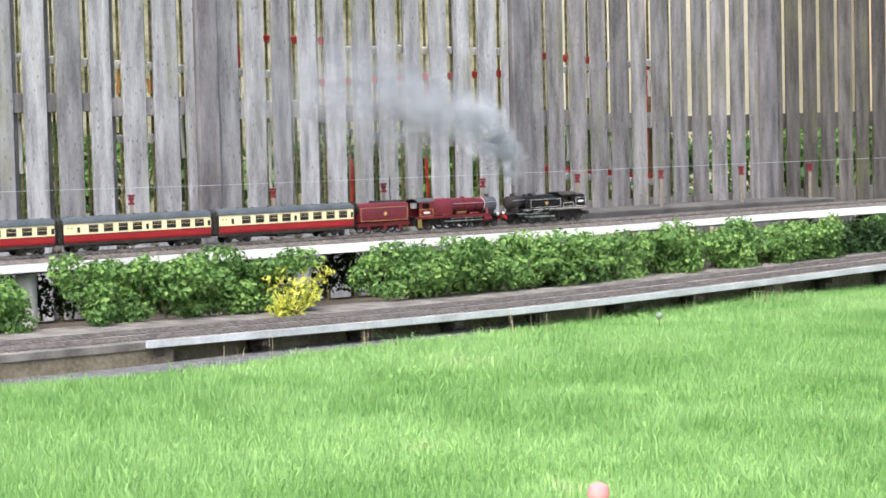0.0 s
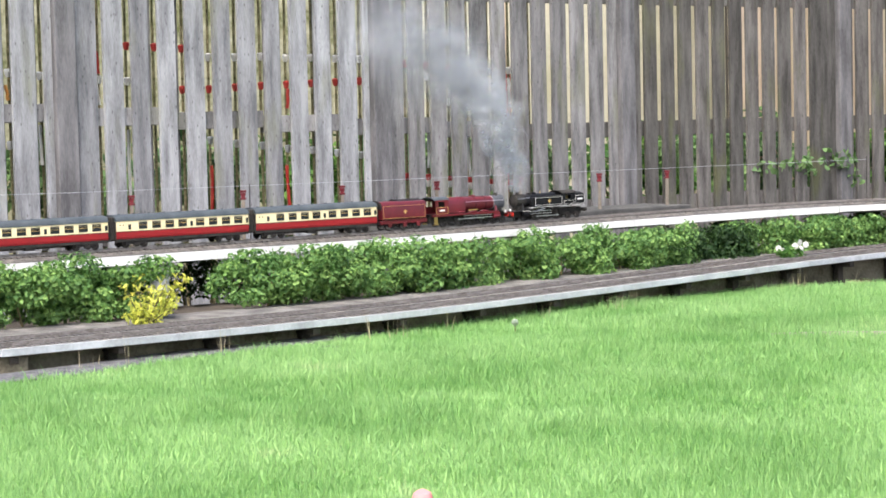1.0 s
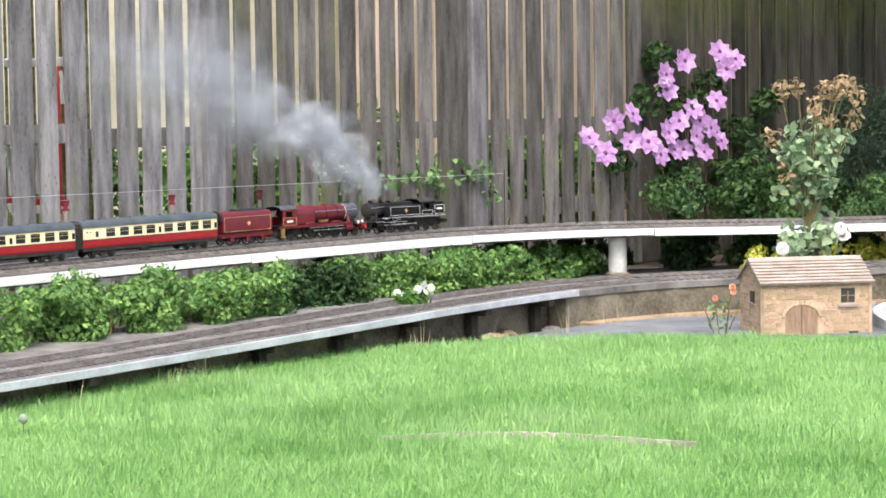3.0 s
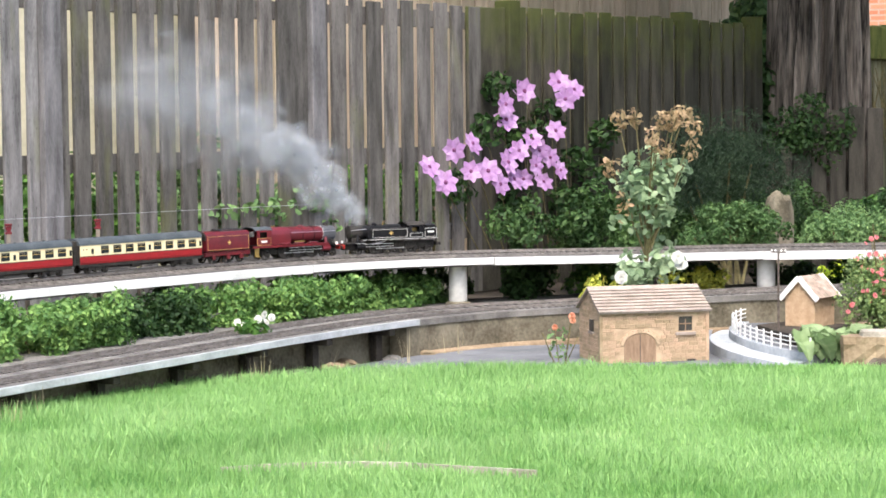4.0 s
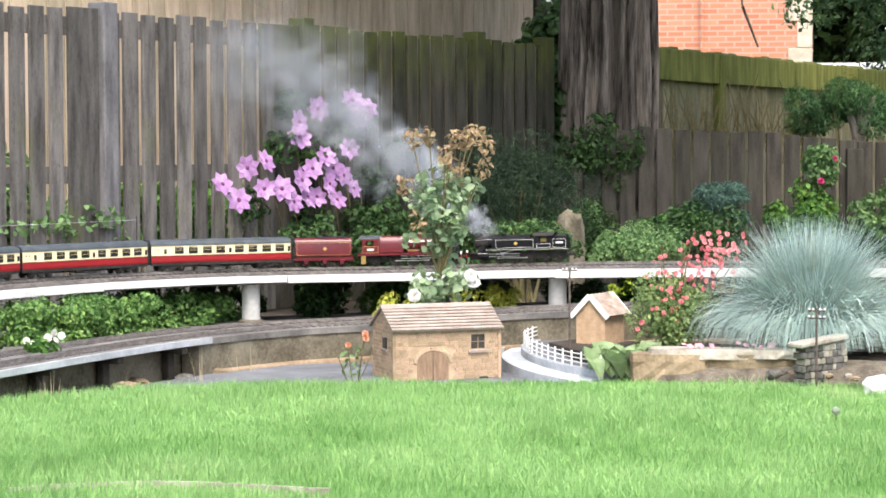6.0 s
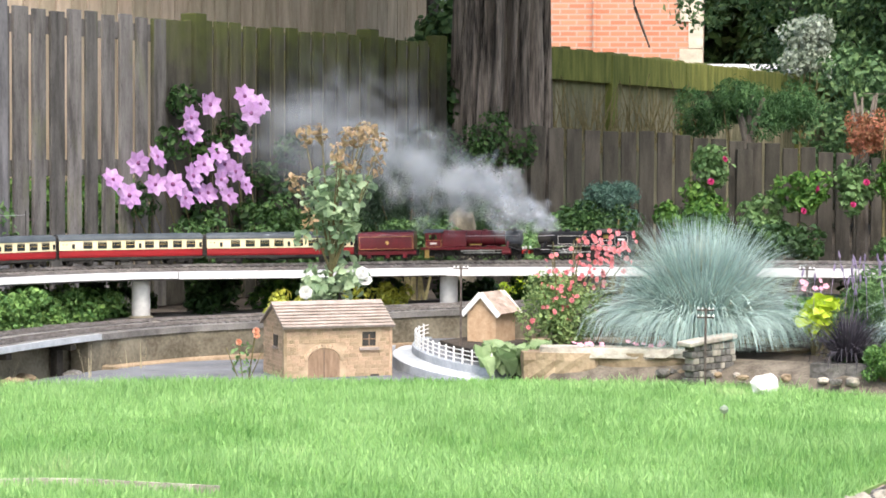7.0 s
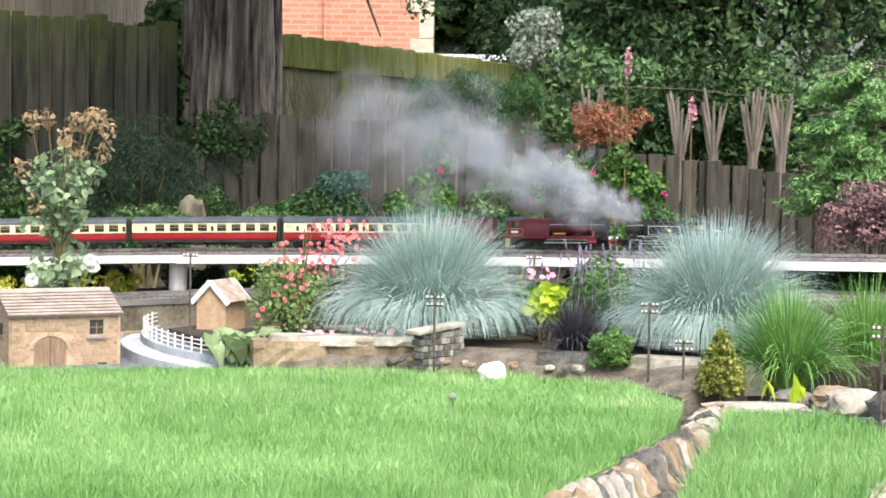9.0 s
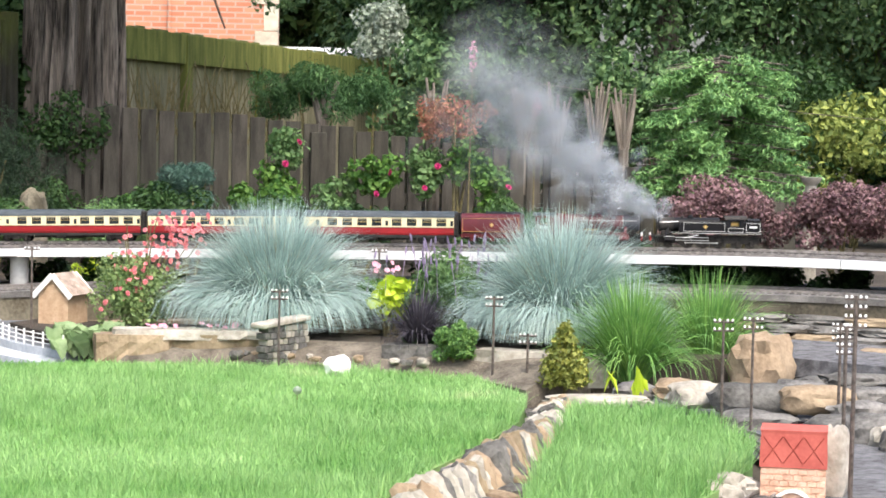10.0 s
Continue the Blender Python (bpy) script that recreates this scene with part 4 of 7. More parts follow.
def leaves(name, clumps, n, size, mat, parent=None, seed=0, slim=0.5, up=0.35, flat=0.0, fall=0.0, surface=0.55):
    """Leaves in clumps, each (x, y, z, rx, ry, rz): folded, pointed, turned at random and mostly outward."""
    g = np.random.default_rng(seed)
    c = np.array(clumps, float)
    wt = (c[:, 3] * c[:, 4] * c[:, 5]) ** 0.67
    k = g.choice(len(c), n, p=wt / wt.sum())
    d = g.normal(size=(n, 3))
    d /= np.linalg.norm(d, axis=1)[:, None]
    rad = (surface + (1 - surface) * g.random(n) ** 0.5) * (1 + g.normal(0, 0.09, n))
    pos = c[k, :3] + d * c[k, 3:6] * rad[:, None]
    nrm = d + g.normal(0, 0.75, (n, 3)) + [0, 0, up]
    if flat:
        nrm = nrm * (1 - flat) + np.array([0, 0, 1.0]) * flat * 2
    nrm /= np.linalg.norm(nrm, axis=1)[:, None]
    along = np.cross(nrm, g.normal(size=(n, 3)))
    along[:, 2] -= fall
    along /= np.linalg.norm(along, axis=1)[:, None]
    across = np.cross(nrm, along)
    across /= np.linalg.norm(across, axis=1)[:, None] + 1e-9
    s = size * g.uniform(0.6, 1.3, n)[:, None]
    a, b = pos - along * s * 0.5, pos + along * s * 0.5
    l = pos + across * s * slim * 0.5 + nrm * s * 0.12
    r = pos - across * s * slim * 0.5 + nrm * s * 0.12
    if slim >= 0.5:
        # broad leaves have rounded shoulders
        e = along * s * 0.22
        v = np.stack([a, l - e, l + e * 0.8 - across * s * slim * 0.07, b, r + e * 0.8 + across * s * slim * 0.07, r - e], 1).reshape(-1, 3)
        i = np.arange(n)[:, None] * 6
        f = np.concatenate([i + [0, 1, 2], i + [0, 2, 3], i + [0, 3, 4], i + [0, 4, 5]])
    else:
        v = np.stack([a, l, b, r], 1).reshape(-1, 3)
        i = np.arange(n)[:, None] * 4
        f = np.concatenate([i + [0, 1, 2], i + [0, 2, 3]])
    ob = new(name, raw(name, v, f, mat))
    if parent:
        ob.parent = parent
    ob["kind"] = "stuff"
    return ob


def clump_set(centre, radii, n, size, seed, squash=1.0, low=-1.0):
    """Uneven clumps over an ellipsoid."""
    g = random.Random(seed)
    out = []
    for _ in range(n):
        d = Vector((g.gauss(0, 1), g.gauss(0, 1), g.gauss(0, 1))).normalized()
        if d.z < low:
            d.z = -d.z
        q = g.uniform(0.35, 1.0)
        s = size * g.uniform(0.6, 1.4)
        out.append((centre[0] + d.x * radii[0] * q, centre[1] + d.y * radii[1] * q, centre[2] + d.z * radii[2] * q, s, s, s * squash))
    return out


def arcs(name, base, n, length, spread, width, mat, parent, seed, droop=1.0, core=0.04, segs=5, lift=0.0):
    """A tuft of narrow blades that arch outward from a crown."""
    g = np.random.default_rng(seed)
    a = g.uniform(0, math.tau, n)
    out = np.c_[np.cos(a), np.sin(a)]
    lean = np.abs(g.normal(0, 1, n)) * 0.55 * spread
    lean = np.clip(lean, 0, 1.45)
    L = length * g.uniform(0.6, 1.08, n)
    start = np.array(base) + np.c_[out * (core * g.random(n) ** 0.5)[:, None], g.uniform(-0.01, 0.01, n) + lift]
    pts = [start]
    ang = lean * 0.55
    for k in range(segs):
        step = L / segs
        pts.append(pts[-1] + np.c_[out * (np.sin(ang) * step)[:, None], np.cos(ang) * step])
        ang = ang + lean * droop * 0.42 * (k + 1) / segs * 1.5
        out2 = out + g.normal(0, 0.06, (n, 2))
        out = out2 / np.linalg.norm(out2, axis=1)[:, None]
    side = np.c_[-np.sin(a), np.cos(a), np.zeros(n)] * width
    side += g.normal(0, width * 0.3, (n, 3))
    v = []
    for k, p in enumerate(pts):
        w = (1 - (k / segs) ** 1.6 * 0.9)
        v += [p - side * w, p + side * w]
    v = np.stack(v, 1).reshape(-1, 3)
    m = 2 * (segs + 1)
    i = np.arange(n)[:, None] * m
    f = np.concatenate([i + [2 * k, 2 * k + 1, 2 * k + 3, 2 * k + 2] for k in range(segs)])
    ob = new(name, raw(name, v, f, mat))
    if parent:
        ob.parent = parent
    ob["kind"] = "stuff"
    return ob


def blossom(r, petals=6, layers=1, curl=0.15, width=0.42):
    """One flower, facing +z."""
    b = Build()
    for k in range(layers):
        q = r * (1 - 0.25 * k)
        for i in range(petals):
            m = Matrix.Rotation(math.tau * (i + 0.5 * k) / petals, 4, "Z")
            z = 0.006 * k
            b.add([(0.05 * q, 0, z), (0.45 * q, -width * q, z + curl * q * 0.5), (0.75 * q, -width * 0.8 * q, z + curl * q), (q, 0, z + curl * q * (1.2 - k)), (0.75 * q, width * 0.8 * q, z + curl * q), (0.45 * q, width * q, z + curl * q * 0.5), (0.5 * q, 0, z + curl * q * 0.2)], [(0, 1, 6), (1, 2, 6), (2, 3, 6), (3, 4, 6), (4, 5, 6), (5, 0, 6)], m)
    return b


def rose_head(r):
    """A full double flower as nested cups."""
    b = Build()
    for k, (q, h) in enumerate(((1.0, 0.2), (0.8, 0.45), (0.55, 0.65), (0.3, 0.8))):
        n = 7
        for i in range(n):
            a0 = math.tau * (i + 0.35 * k) / n
            a1 = a0 + math.tau / n * 1.25
            am = (a0 + a1) / 2
            b.add([(0, 0, 0), (q * r * math.cos(a0), q * r * math.sin(a0), h * r * 0.7), (q * r * 1.12 * math.cos(am), q * r * 1.12 * math.sin(am), h * r), (q * r * math.cos(a1), q * r * math.sin(a1), h * r * 0.7)], [(0, 1, 2), (0, 2, 3)])
    return b


def turned(p, way, spin=0.0):
    return Matrix.Translation(p) @ Vector(way).to_track_quat("Z", "Y").to_matrix().to_4x4() @ Matrix.Rotation(spin, 4, "Z")


def flowers(parent, mesh, spots, name="flower", jitter=0.5, seed=0, way=(-0.2, -0.9, 0.35)):
    g = random.Random(seed)
    for p in spots:
        w = Vector(way) + Vector((g.uniform(-1, 1), g.uniform(-1, 1), g.uniform(-1, 1))) * jitter
        part(name, mesh, None, parent, m=turned(p, w, g.uniform(0, 6)) @ Matrix.Scale(g.uniform(0.8, 1.15), 4))


def polar(yaw, r, z=0.0):
    a = radians(yaw)
    return Vector((r * math.sin(a), r * math.cos(a), z))


HEDGELEAF = leafy("fine hedge leaf", (0.080, 0.180, 0.045), (0.20, 0.355, 0.10), 0.4)
DARKCONIFER = leafy("shady conifer spray", (0.035, 0.10, 0.035), (0.11, 0.23, 0.08), 0.4)
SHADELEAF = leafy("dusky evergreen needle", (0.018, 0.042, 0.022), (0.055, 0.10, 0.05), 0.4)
LIGHTTREE = leafy("sunlit yellow green leaf", (0.12, 0.18, 0.04), (0.32, 0.38, 0.10), 0.45)


# ---- hedges between the two decks ----
def hedge(name, s0, s1, label, p=5.42, z0=0.27, tall=0.17, seed=1, mat=None, n=5200):
    t = thing(name, pose(0, 0, 0), label, "shrub", "shrubs under the deck")
    g = random.Random(seed)
    cl = []
    s = s0
    while s < s1:
        h = tall * g.uniform(0.75, 1.05)
        for k in range(3):
            q = fence_point(s + g.uniform(-0.05, 0.05), p + g.uniform(-0.05, 0.12), z0 + h * (0.2 + 0.3 * k))
            cl.append((*q, g.uniform(0.05, 0.10), g.uniform(0.05, 0.08), g.uniform(0.03, 0.06)))
        s += 0.06
    for i in range(int((s1 - s0) / 0.12)):
        a = fence_point(s0 + 0.1 + i * 0.12, p + 0.03, z0 - 0.03)
        part("stem", Build().rod(a, a + Vector((g.uniform(-0.05, 0.05), g.uniform(-0.05, 0.05), tall * 0.8)), 0.006, 5, 0.002), STEM, t)
    leaves("foliage", cl, int(n * 1.9), 0.019, mat or HEDGELEAF, t, seed, 0.55, 0.5, surface=0.4)
    return t


hedge("shrub", 0.95, 1.42, "bushy green shrub under the raised deck", seed=1, n=3400, p=5.25, tall=0.19)
hedge("shrub", 1.60, 2.44, "bushy bright green shrub under the raised deck", seed=2, tall=0.215, n=7600, p=5.25)
hedge("shrub", 2.84, 3.97, "dense clipped green shrub under the raised deck", seed=3, tall=0.20, n=9000, p=5.25)
hedge("shrub", 4.08, 5.10, "feathery green shrub under the raised deck", seed=4, tall=0.19, n=7600, p=5.27)
# Dark leaf colour stands in for deck shade on the growth behind the pillars.
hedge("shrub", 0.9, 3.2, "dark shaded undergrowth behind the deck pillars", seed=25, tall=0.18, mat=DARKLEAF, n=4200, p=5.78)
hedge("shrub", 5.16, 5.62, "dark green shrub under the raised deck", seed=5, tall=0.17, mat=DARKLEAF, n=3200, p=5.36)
hedge("shrub", 5.55, 6.25, "fresh green shrub under the raised deck", seed=15, tall=0.17, n=4600, p=5.33)
hedge("shrub", 6.22, 7.02, "leafy green shrub beside a deck pillar", seed=6, tall=0.165, n=6200, p=5.36)


def yellow_plant(s, p, z, label, seed, n=500, size=0.09):
    q = fence_point(s, p, z)
    t = thing("golden_shrub", pose(0, 0, 0), label, "shrub")
    g = random.Random(seed)
    b = Build()
    cl = []
    for i in range(16):
        a = g.uniform(0, math.tau)
        e = q + Vector((math.cos(a) * size * g.uniform(0.4, 1.5), math.sin(a) * size * 0.8, g.uniform(0.03, 0.17)))
        b.rod(q, e, 0.003, 5, 0.001)
        for k in range(4):
            m = q.lerp(e, 0.4 + 0.2 * k)
            cl.append((m.x, m.y, m.z, 0.022, 0.022, 0.014))
    part("stem", b, STEM, t)
    leaves("foliage", cl, n, 0.026, YELLOWLEAF, t, seed, 0.32, 0.4, surface=0.3)


yellow_plant(2.40, 5.17, 0.26, "golden yellow leaved shrub in front of a deck pillar", 4, 560)
yellow_plant(2.27, 5.04, 0.25, "low golden plant beside the lower track", 5, 420, 0.07)
for k, (x, y, z) in enumerate(((4.27, 7.60, 0.33), (3.95, 7.75, 0.30), (4.95, 7.66, 0.33))):
    t = thing("golden_shrub", pose(0, 0, 0), "yellow green creeping shrub beneath the raised deck", "shrub")
    leaves("foliage", clump_set((x, y, z + 0.05), (0.16, 0.06, 0.05), 14, 0.03, 40 + k), 700, 0.024, YELLOWLEAF if k != 2 else LIMELEAF, t, 50 + k, 0.45)
# green growth under the curve of the deck, its shade in dark leaf colour
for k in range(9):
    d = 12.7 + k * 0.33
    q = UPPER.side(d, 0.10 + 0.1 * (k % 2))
    t = thing("shrub", pose(0, 0, 0), "shade-dark leafy undergrowth below the raised deck", "shrub", "undergrowth")
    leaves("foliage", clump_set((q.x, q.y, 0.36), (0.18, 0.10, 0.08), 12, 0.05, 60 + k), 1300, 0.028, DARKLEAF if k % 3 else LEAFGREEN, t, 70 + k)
# Added leaves in dark colour paint the black shade below the right hand deck.
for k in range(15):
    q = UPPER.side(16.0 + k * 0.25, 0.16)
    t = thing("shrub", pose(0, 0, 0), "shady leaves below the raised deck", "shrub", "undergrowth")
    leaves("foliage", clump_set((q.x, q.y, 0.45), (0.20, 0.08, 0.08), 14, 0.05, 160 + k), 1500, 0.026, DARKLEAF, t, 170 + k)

ROSEHEAD = rose_head(0.013).mesh("rose_head", WHITEPETAL)
t = thing("white_flower_plant", pose(0, 0, 0), "small plant with small white blooms beside the low track", "flower")
leaves("foliage", [(2.30, 7.22, 0.31, 0.06, 0.05, 0.03)], 160, 0.03, LEAFGREEN, t, 8)
flowers(t, ROSEHEAD, [(2.335, 7.20, 0.36), (2.36, 7.19, 0.35), (2.315, 7.2, 0.345), (2.34, 7.19, 0.335), (2.25, 7.23, 0.335), (2.27, 7.22, 0.325)], seed=2)

# ---- clematis and ivy on the long fence ----
clem = thing("clematis", pose(0, 0, 0), "climbing clematis with large mauve pink flowers on the fence", "flower")
CLEMFLOWER = blossom(0.068, 7, 2, 0.12, 0.29)
CLEMMESH = CLEMFLOWER.mesh("clematis_flower", CLEMATIS)
HEARTMESH = Build().turn([(0.009, 0.0), (0.012, 0.006), (0.005, 0.014), (0.0, 0.015)], 8).mesh("flower_heart", CLEMHEART)
g = random.Random(11)
for s, z in ((8.73, 0.80), (8.85, 0.72), (8.96, 0.88), (9.12, 0.91), (9.10, 0.77), (9.24, 0.77), (9.32, 0.70), (9.46, 0.72), (9.56, 1.18), (9.38, 1.11), (9.42, 1.03), (9.84, 0.97), (9.75, 0.70), (9.70, 0.87), (9.77, 0.83), (9.48, 0.87), (9.60, 0.79), (9.40, 0.81), (9.64, 0.93), (9.90, 1.23), (10.02, 1.19), (9.89, 1.14), (9.55, 0.72), (9.83, 0.76)):
    f = part("flower", CLEMMESH, None, clem, "mauve flower", turned(fence_point(s - 0.13, FP - 0.13 - g.uniform(0, 0.06), z), (0.25 + g.uniform(-0.35, 0.35), -0.95, 0.25 + g.uniform(-0.3, 0.3)), g.uniform(0, 6)) @ Matrix.Scale(g.uniform(0.88, 1.12), 4))
    part("flower_heart", HEARTMESH, None, f, "dark flower heart")
b = Build()
for i in range(9):
    a = fence_point(9.2 + 0.1 * i, FP - 0.05, 0.3)
    e = fence_point(8.8 + 0.14 * i, FP - 0.07, 0.75 + 0.05 * i)
    part("stem", Build().rod(a, e, 0.004, 5, 0.002), STEM, clem)
leaves("foliage", [(*fence_point(s, FP - 0.08, z), 0.10, 0.05, 0.09) for s, z in ((8.95, 0.7), (9.2, 0.98), (9.3, 1.2), (9.5, 0.95), (9.75, 1.05), (10.0, 0.8), (10.2, 0.75), (9.9, 0.6), (10.3, 0.95), (9.45, 0.6), (10.1, 0.55))], 1100, 0.045, DARKLEAF, clem, 12)
ivy = thing("ivy", pose(0, 0, 0), "light green creeper leaves on the long fence", "climber")
leaves("foliage", [(*fence_point(s, FP - 0.05, z), 0.09, 0.03, 0.05) for s, z in ((7.26, 0.62), (7.42, 0.64), (7.55, 0.62), (7.65, 0.63), (7.78, 0.68), (7.88, 0.65), (7.96, 0.54))], 110, 0.04, LAVENDER, ivy, 13, 0.7)
for k in range(11):
    s = 9.2 + 0.26 * k
    q = fence_point(s, FP - 0.35 - 0.1 * (k % 3), 0.45)
    t = thing("shrub", pose(0, 0, 0), "dark green shrub at the foot of the fence", "shrub", "shrubs along the fence")
    leaves("foliage", clump_set(q, (0.22, 0.16, 0.20), 14, 0.07, 80 + k), 1500, 0.032, DARKLEAF if k % 2 else DULLLEAF, t, 90 + k)

# ---- shrubs, trunk and far fence behind the curve ----
def bush(name, c, r, n, size, mat, label, seed, clumps=26, cs=0.12, slim=0.5, flat=0.0, fall=0.0, trunk=True, low=-0.4, group=""):
    t = thing(name, pose(0, 0, 0), label, "shrub", group)
    if trunk:
        g = random.Random(seed)
        for i in range(6):
            a = Vector((c[0] + g.uniform(-0.04, 0.04), c[1] + g.uniform(-0.04, 0.04), 0.13))
            e = Vector((c[0] + g.uniform(-0.6, 0.6) * r[0], c[1] + g.uniform(-0.6, 0.6) * r[1], c[2] + g.uniform(-0.2, 0.5) * r[2]))
            part("stem", Build().rod(a, e, 0.012, 6, 0.004), STEM, t)
    leaves("foliage", clump_set(c, r, clumps, cs, seed, 0.8, low), n, size, mat, t, seed + 500, slim, 0.4, flat, fall)
    return t


bush("evergreen_shrub", (5.78, 9.98, 0.64), (0.42, 0.3, 0.42), 17000, 0.030, SHADELEAF, "large dark evergreen shrub behind the curved track", 21, 60, 0.12, 0.14, 0, 0.3)
bush("shrub", (5.28, 9.05, 0.47), (0.28, 0.2, 0.12), 5200, 0.021, DULLLEAF, "low green shrub behind the raised deck", 22, 24, 0.07)
bush("shrub", (5.74, 8.80, 0.46), (0.26, 0.2, 0.12), 4600, 0.020, LAVENDER, "low yellowish green shrub behind the raised deck", 23, 24, 0.07)
bush("shrub", (6.35, 9.3, 0.50), (0.33, 0.25, 0.15), 4200, 0.028, DARKLEAF, "dark rounded shrub near the brown fence", 24, 24, 0.09)
bush("blue_conifer", (7.20, 10.15, 0.60), (0.17, 0.15, 0.20), 5200, 0.032, BLUELEAF, "blue green dwarf conifer before the brown fence", 25, 20, 0.07, 0.25)
bush("shrub", (6.95, 10.3, 0.48), (0.22, 0.15, 0.10), 900, 0.07, LEAFGREEN, "broad leaved green plant beside the blue conifer", 26, 14, 0.06, 0.7)
bush("shrub", (7.65, 10.0, 0.52), (0.2, 0.15, 0.12), 1200, 0.05, LEAFGREEN, "fresh green shrub before the brown fence", 27, 14, 0.06, 0.6)
bush("shrub", (6.7, 8.2, 0.50), (0.4, 0.2, 0.1), 2200, 0.035, DARKLEAF, "low dark planting behind the raised deck", 28, 24, 0.07)
bush("shrub", (7.5, 7.9, 0.50), (0.4, 0.25, 0.12), 3400, 0.026, DULLLEAF, "low green planting behind the raised deck", 29, 24, 0.07)
ROCKTAN = material("tan sandstone", (0.17, 0.125, 0.078), (0.34, 0.265, 0.175), 0.9, scale=7, fine=70, bump=0.7, vary=0.15)
ROCKGREY = material("grey slate stone", (0.055, 0.052, 0.047), (0.205, 0.197, 0.182), 0.85, scale=9, fine=70, bump=0.7, vary=0.25)
ROCKPALE = material("pale weathered stone", (0.22, 0.20, 0.16), (0.46, 0.43, 0.37), 0.9, scale=8, fine=70, bump=0.6, vary=0.15)


def rock(c, r, mat, label, seed, spin=0.0, name="rock", group="", rough=0.22, parent=None, boxy=0.75):
    """An uneven stone with flat faces."""
    b = bmesh.new()
    bmesh.ops.create_icosphere(b, subdivisions=3, radius=1.0)
    o = Vector((seed * 7.31, seed * 3.17, seed * 1.73))
    for v in b.verts:
        p = v.co.copy()
        e = 9 if boxy > 0.9 else 4
        q = max(abs(p.x) ** e + abs(p.y) ** e + abs(p.z) ** e, 1e-9) ** (-1 / e)
        p = p * (1 - boxy + boxy * q)
        p *= 1 + rough * noise.noise(p * 1.6 + o) + rough * 0.75 * noise.noise(p * 4.0 + o)
        v.co = Vector((p.x * r[0], p.y * r[1], p.z * r[2]))
    d = bpy.data.meshes.new(name)
    b.to_mesh(d)
    b.free()
    d.materials.append(mat)
    d.polygons.foreach_set("use_smooth", [True] * len(d.polygons))
    d.set_sharp_from_angle(angle=radians(36))
    ob = new(name, d)
    ob.matrix_basis = Matrix.Translation(c) @ Matrix.Rotation(spin, 4, "Z")
    if parent:
        ob.parent = parent
        return ob
    return tagged(ob, label, "rock", group)


# Duller concrete colour puts the surrounding shade onto this tan stone.
rock((5.735, 9.43, 0.40), (0.095, 0.06, 0.25), CONCRETE, "upright tan standing stone among shrubs", 3, 0.4, rough=0.16, boxy=0.8)


def big_tree():
    t = thing("tree", pose(7.55, 11.95, 0.1), "old tree with a thick furrowed trunk beside the fences", "tree")
    rings = []
    n = 190
    for k in range(29):
        z = k * 0.11
        flare = 0.27 + 0.10 * math.exp(-z * 2.2) + 0.02 * math.sin(z * 2)
        ring = []
        for i in range(n):
            a = i * math.tau / n
            ridge = -0.07 * math.exp(-((a - 4.35) / 0.16) ** 2) + 0.055 * noise.noise(Vector((math.cos(a) * 5, math.sin(a) * 5, z * 0.9))) + 0.040 * math.sin(a * 19 + 1.2 * noise.noise(Vector((math.cos(a) * 2, math.sin(a) * 2, z))) * 3)
            q = flare + ridge
            ring.append((q * math.cos(a) + 0.02 * z, q * math.sin(a), z))
        rings.append(ring)
    part("trunk", Build().loft(rings), BARK, t, "thick trunk with deep grey brown furrows", smooth=True)
    b = Build()
    pts = [(0.62, -0.6, 2.3), (0.60, -0.6, 1.95), (0.63, -0.6, 1.75), (0.75, -0.6, 1.50)]
    for p, q in zip(pts, pts[1:]):
        b.rod(p, q, 0.010, 5, 0.006)
    b.rod((0.06, 0, 2.9), (0.62, -0.6, 2.3), 0.015, 5, 0.010)
    part("hanging_branch", b, BARK, t, "thin bare hanging branch")
    for k in range(9):
        a = k * 0.7
        part("limb", Build().rod((0.05, 0, 2.6 + 0.1 * k), (2.6 * math.cos(a), 2.6 * math.sin(a), 3.6 + 0.15 * k), 0.09, 8, 0.02), BARK, t)
    # Crown above the view, spread wide to shade the fence corner.
    leaves("crown", clump_set((-0.4, -0.5, 4.1), (3.2, 3.0, 0.9), 90, 0.5, 31, low=-0.6), 16000, 0.16, TREELEAF, t, 31)
    return t


big_tree()
ivy2 = thing("ivy", pose(0, 0, 0), "green ivy climbing the foot of the tree trunk", "climber")
leaves("foliage", clump_set((7.17, 11.40, 0.96), (0.32, 0.12, 0.20), 30, 0.07, 32), 2000, 0.031, DARKLEAF, ivy2, 33, 0.6)

far_fence = thing("brown_fence", pose(0, 0, 0), "low dark brown vertical board fence with narrow gaps", "fence")
FA, FB = Vector((7.1, 11.5, 0)), Vector((11.6, 9.35, 0))


def far_boards():
    g = random.Random(8)
    w = (FB - FA).normalized()
    n = int((FB - FA).length / 0.113)
    m = Matrix.Translation(FA) @ Matrix.Rotation(math.atan2(w.y, w.x), 4, "Z")
    for i in range(n):
        x = i * 0.113
        z = 1.09 - 0.02 * x if x < 1.1 else 1.065 - 0.11 * (x - 1.1)
        z = max(z, 0.74) + g.uniform(-0.012, 0.012)
        part("board", Build().box(x, x + 0.093, -0.01 + g.uniform(-0.004, 0.004), 0.01, 0.13, z, 0.002), BROWNWOOD, far_fence, m=m)
    for x in (0.0, 1.62, 3.2, 4.75):
        part("post", Build().box(x, x + 0.10, -0.05, -0.012, 0.13, 1.07 - 0.07 * x, 0.004), BROWNWOOD, far_fence, m=m)
    part("rail", Build().box(0, n * 0.113, 0.012, 0.05, 0.5, 0.58), BROWNWOOD, far_fence, m=m)


far_boards()
